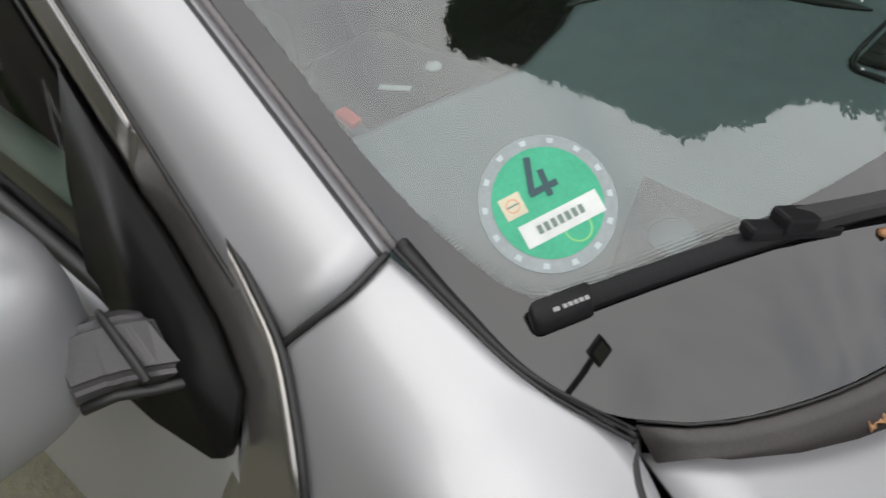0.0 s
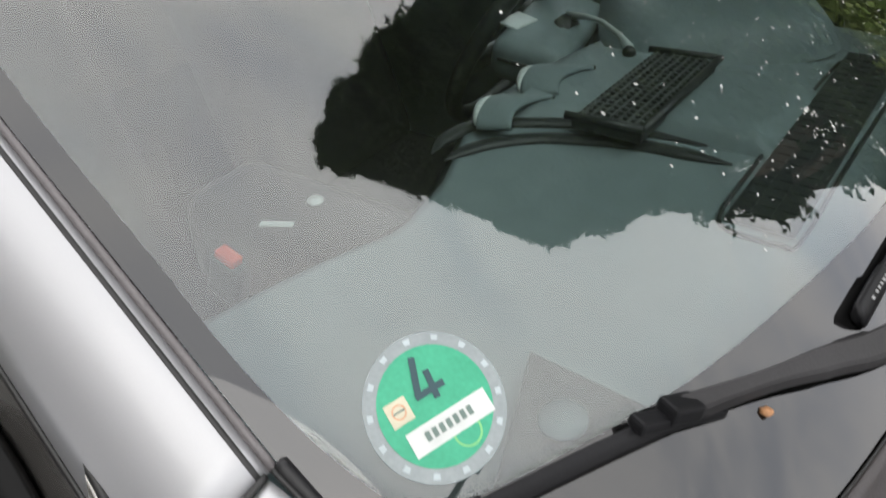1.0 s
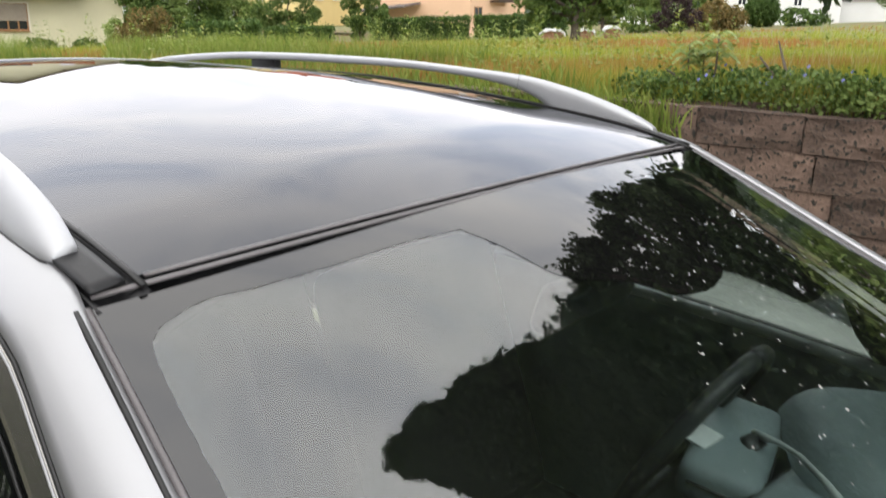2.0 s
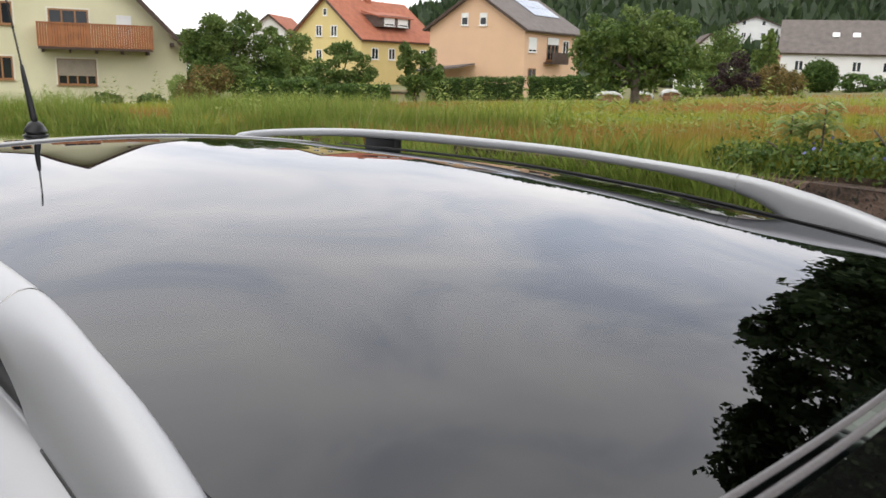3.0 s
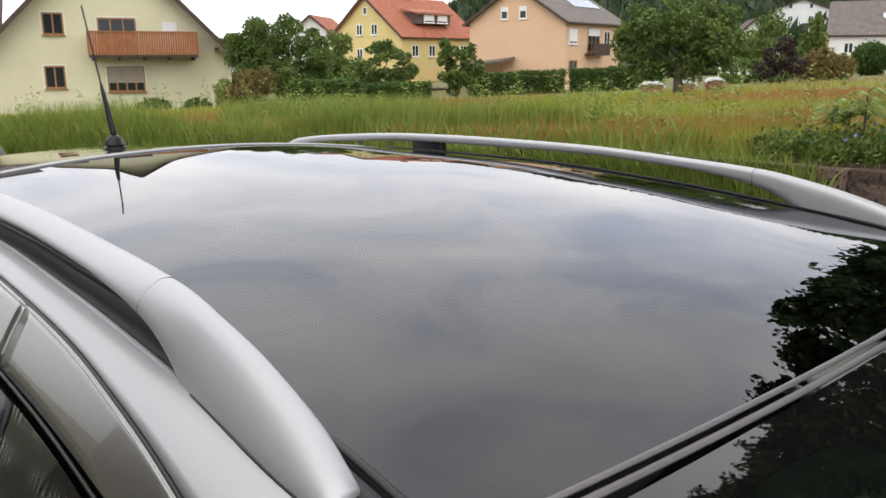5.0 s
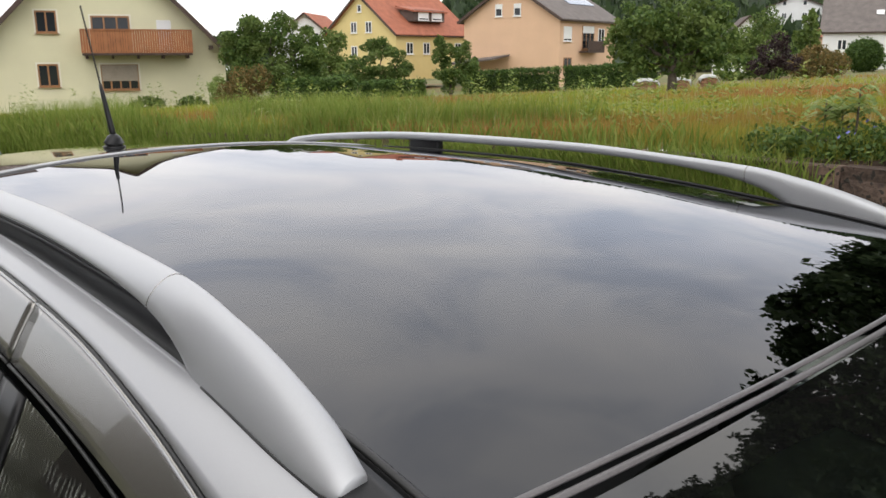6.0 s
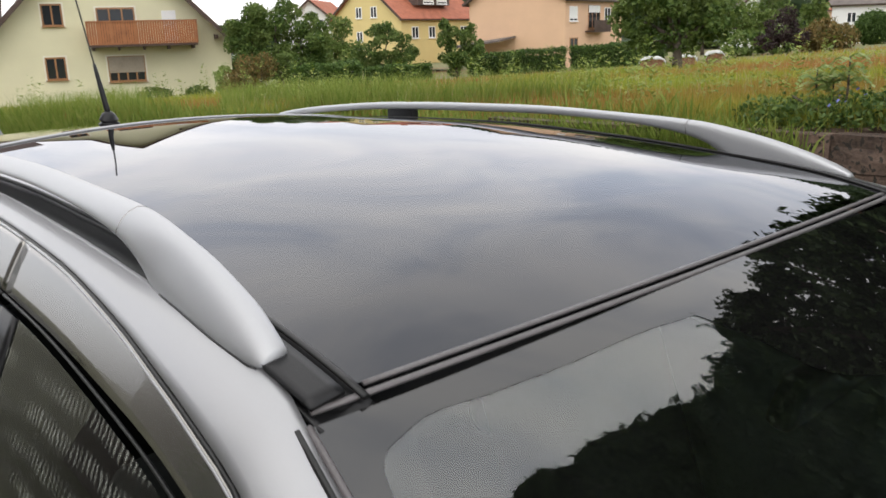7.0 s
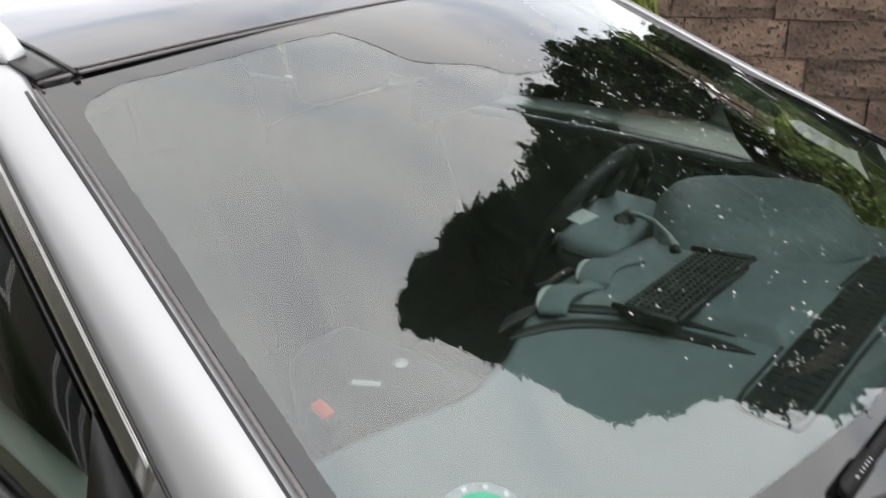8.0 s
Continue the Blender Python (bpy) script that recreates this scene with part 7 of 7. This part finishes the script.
# dark house on the near side, mirrored in the side windows
H0 = house("neighbour_house", "dark brown-grey rendered house behind the hedge", (1.0, -7.0, 0.0), 180.0, 13.0, 9.0, 6.2, 10.2, stucco("brown_grey_stucco", (0.14, 0.125, 0.108)), TILE_DARK, 0.5)
for x in (1.2, 5.6, 9.4):
    window(H0, x, 2.2, 1.25, 1.3, FRAME_WHITE, 2, surround=FRAME_WHITE)

# yellow house with red roof and dormers
H2 = house("yellow_house", "yellow rendered house with a red tiled roof and dormers", (-80.6, 54.7, 0.6), 8.0, 10.7, 13.0, 3.4, 7.6, YELLOW, TILE_RED, 0.4)
for x, z in ((3.9, 3.5), (6.2, 3.5), (3.9, 0.9), (6.6, 0.9)):
    window(H2, x, z, 0.95, 1.2, FRAME_WHITE, 2)
window(H2, 5.0, 5.7, 0.6, 0.8, FRAME_WHITE, 1)
for yy in (1.6, 4.4, 7.2, 10.0):
    window(H2, yy, 1.2, 1.1, 1.25, FRAME_WHITE, 2, side=10.7)
dormer = part("dormer", box(9.1, 6.2, 5.35, 2.0, 5.4, 1.25, 0.03), TILE_DARK, H2, "dark dormer with white windows", smooth=False)
part("dormer_roof", box(9.0, 6.2, 6.06, 2.8, 5.9, 0.14, 0.0, m=Matrix.Translation((9.0, 6.2, 6.08)) @ Matrix.Rotation(0.22, 4, "Y")), TILE_RED, dormer, smooth=False)
for yy in (4.3, 6.6):
    window(H2, yy, 4.85, 1.7, 1.0, FRAME_WHITE, 1, 0.75, SHUTTER_WHITE, side=10.13)
part("chimney", box(5.6, 6.5, 7.9, 0.6, 0.7, 1.6, 0.02), TILE_RED, H2, smooth=False)

# pink house
H3 = house("pink_house", "pink rendered house with a brown roof and solar panels", (-60.7, 57.3, 0.0), 10.0, 10.8, 11.5, 5.0, 8.3, PINK, TILE_GREY, 0.5)
for x in (3.7, 5.8):
    window(H3, x, 5.25, 0.8, 1.15, FRAME_WHITE, 1, 0.35, SHUTTER_WHITE)
window(H3, 0.7, 2.9, 1.5, 1.35, FRAME_WHITE, 2, 0.8, SHUTTER_WHITE, side=10.8)
window(H3, 0.8, 0.4, 1.5, 1.05, FRAME_BROWN, 2, side=10.8)
window(H3, 7.6, 2.9, 1.3, 1.3, FRAME_WHITE, 2, side=10.8)
window(H3, 4.3, 2.2, 2.4, 2.2, FRAME_BROWN, 3, 0.3, SHUTTER_WHITE, side=10.8)
loggia = part("loggia", box(11.2, 5.5, 1.95, 1.1, 3.4, 0.16, 0.0), TIMBER_DARK, H3, "dark timber balcony", smooth=False)
for i in range(14):
    part("balcony_board", box(11.75, 3.9 + 0.245 * i, 2.5, 0.04, 0.21, 0.95, 0.0), TIMBER_DARK, loggia, smooth=False)
sp = Matrix.Translation((5.4, 5.75, 8.4)) @ Matrix.Rotation(math.atan(3.3 / 5.4), 4, "Y")
for i in range(5):
    for j in range(2):
        part("solar_panel", box(0, 0, 0, 1.55, 1.0, 0.06, 0.0, m=sp @ Matrix.Translation((1.5 + 1.62 * j, -3.0 + 1.06 * i + 3, 0.16))), SOLAR, H3, smooth=False)
part("lean_to", box(-0.5, -1.6, 0.55, 6.0, 3.0, 0.16, 0.0, m=Matrix.Translation((2.5, -1.6, 1.2)) @ Matrix.Rotation(-0.10, 4, "Y") @ Matrix.Rotation(0.12, 4, "X")), TILE_GREY, H3, "lean-to roof", smooth=False)

# white house and small far houses
H4 = house("white_house", "white rendered house with a brown roof", (-31.0, 103.5, 0.6), 112.0, 9.0, 13.0, 3.7, 7.4, WHITE_WALL, TILE_GREY, 0.4)
for yy in (1.0, 4.2, 7.6, 10.4):
    window(H4, yy, 1.5, 1.0, 1.2, FRAME_WHITE, 2, side=0.0)
part("skylight", box(2.2, 5.0, 5.7, 0.8, 0.8, 0.1, 0.0, m=Matrix.Translation((2.1, 5.0, 5.75)) @ Matrix.Rotation(-math.atan(3.7 / 4.5), 4, "Y")), FRAME_WHITE, H4, smooth=False)
part("skylight", box(2.2, 5.0, 5.7, 0.8, 0.8, 0.1, 0.0, m=Matrix.Translation((2.1, 7.2, 5.75)) @ Matrix.Rotation(-math.atan(3.7 / 4.5), 4, "Y")), FRAME_WHITE, H4, smooth=False)
for lab, o, ang, w, d, e, r, wm, rm in (("white gabled house with a dark roof", (-59.5, 104.8, 0.2), 35.0, 7.0, 9.0, 3.0, 6.4, WHITE_WALL, TILE_DARK), ("white house on the wooded slope", (-88.0, 175.0, 8.0), 30.0, 11.0, 9.0, 3.5, 5.5, WHITE_WALL, TILE_GREY), ("house with a red tiled roof", (-50.0, 118.0, 1.2), 40.0, 9.0, 10.0, 3.0, 6.5, PINK, TILE_RED), ("yellow house with a red tiled roof", (-98.0, 58.0, 0.2), 40.0, 9.0, 10.0, 3.2, 6.8, WHITE_WALL, TILE_RED), ("white bungalow beyond the meadow", (-20.0, 108.0, 0.6), 100.0, 8.0, 12.0, 2.6, 4.2, WHITE_WALL, TILE_GREY)):
    hh = house("far_house", lab, o, ang, w, d, e, r, wm, rm, 0.4)
    for x in (w * 0.25, w * 0.62):
        window(hh, x, 1.0, 1.0, 1.2, FRAME_WHITE, 2)
        window(hh, x, e + 0.2, 0.8, 1.0, FRAME_WHITE, 1)

# wooded hill far behind
def hill_z(x, y):
    az = math.degrees(math.atan2(y, x))
    crest = smooth_curve((60, 95, 110, 122, 134, 142, 150, 170), (40, 40, 36, 30, 21, 9, 3, 2))
    r = math.hypot(x, y)
    k = min(1.0, max(0.0, (r - 150) / 150))
    return crest(max(60, min(170, az))) * k * k * (3 - 2 * k) + 1.5 * noise.noise(Vector((x * 0.03, y * 0.03, 0)))


def hill():
    return patch(lambda u, v: (lambda a, r: Vector((r * math.cos(a), r * math.sin(a), hill_z(r * math.cos(a), r * math.sin(a)))))(radians(172 - 112 * u), 140 + 220 * v), 90, 24)


tagged(part("wooded_hill", hill(), LEAF_DARK), "dark wooded hillside behind the houses", "hill", kind="structure")
rng_h = np.random.default_rng(90)
n_h = 15000
az_h, r_h = np.radians(62 + 108 * rng_h.random(n_h)), 165 + 175 * rng_h.random(n_h)
base_h = np.stack([r_h * np.cos(az_h), r_h * np.sin(az_h), np.zeros(n_h)], 1)
base_h[:, 2] = [hill_z(p[0], p[1]) + 3.0 * rng_h.random() + 0.8 for p in base_h]
side_h = rng_h.normal(size=(n_h, 3))
side_h /= np.linalg.norm(side_h, axis=1)[:, None]
up_h = np.stack([rng_h.normal(0, 0.3, n_h), rng_h.normal(0, 0.3, n_h), 0.6 + 0.9 * rng_h.random(n_h)], 1)
tagged(quads_mesh("far_wood", base_h, side_h * 1.3, up_h * 1.8, LEAF_DARK), "dark far woodland covering the hill", "wood", kind="stuff")
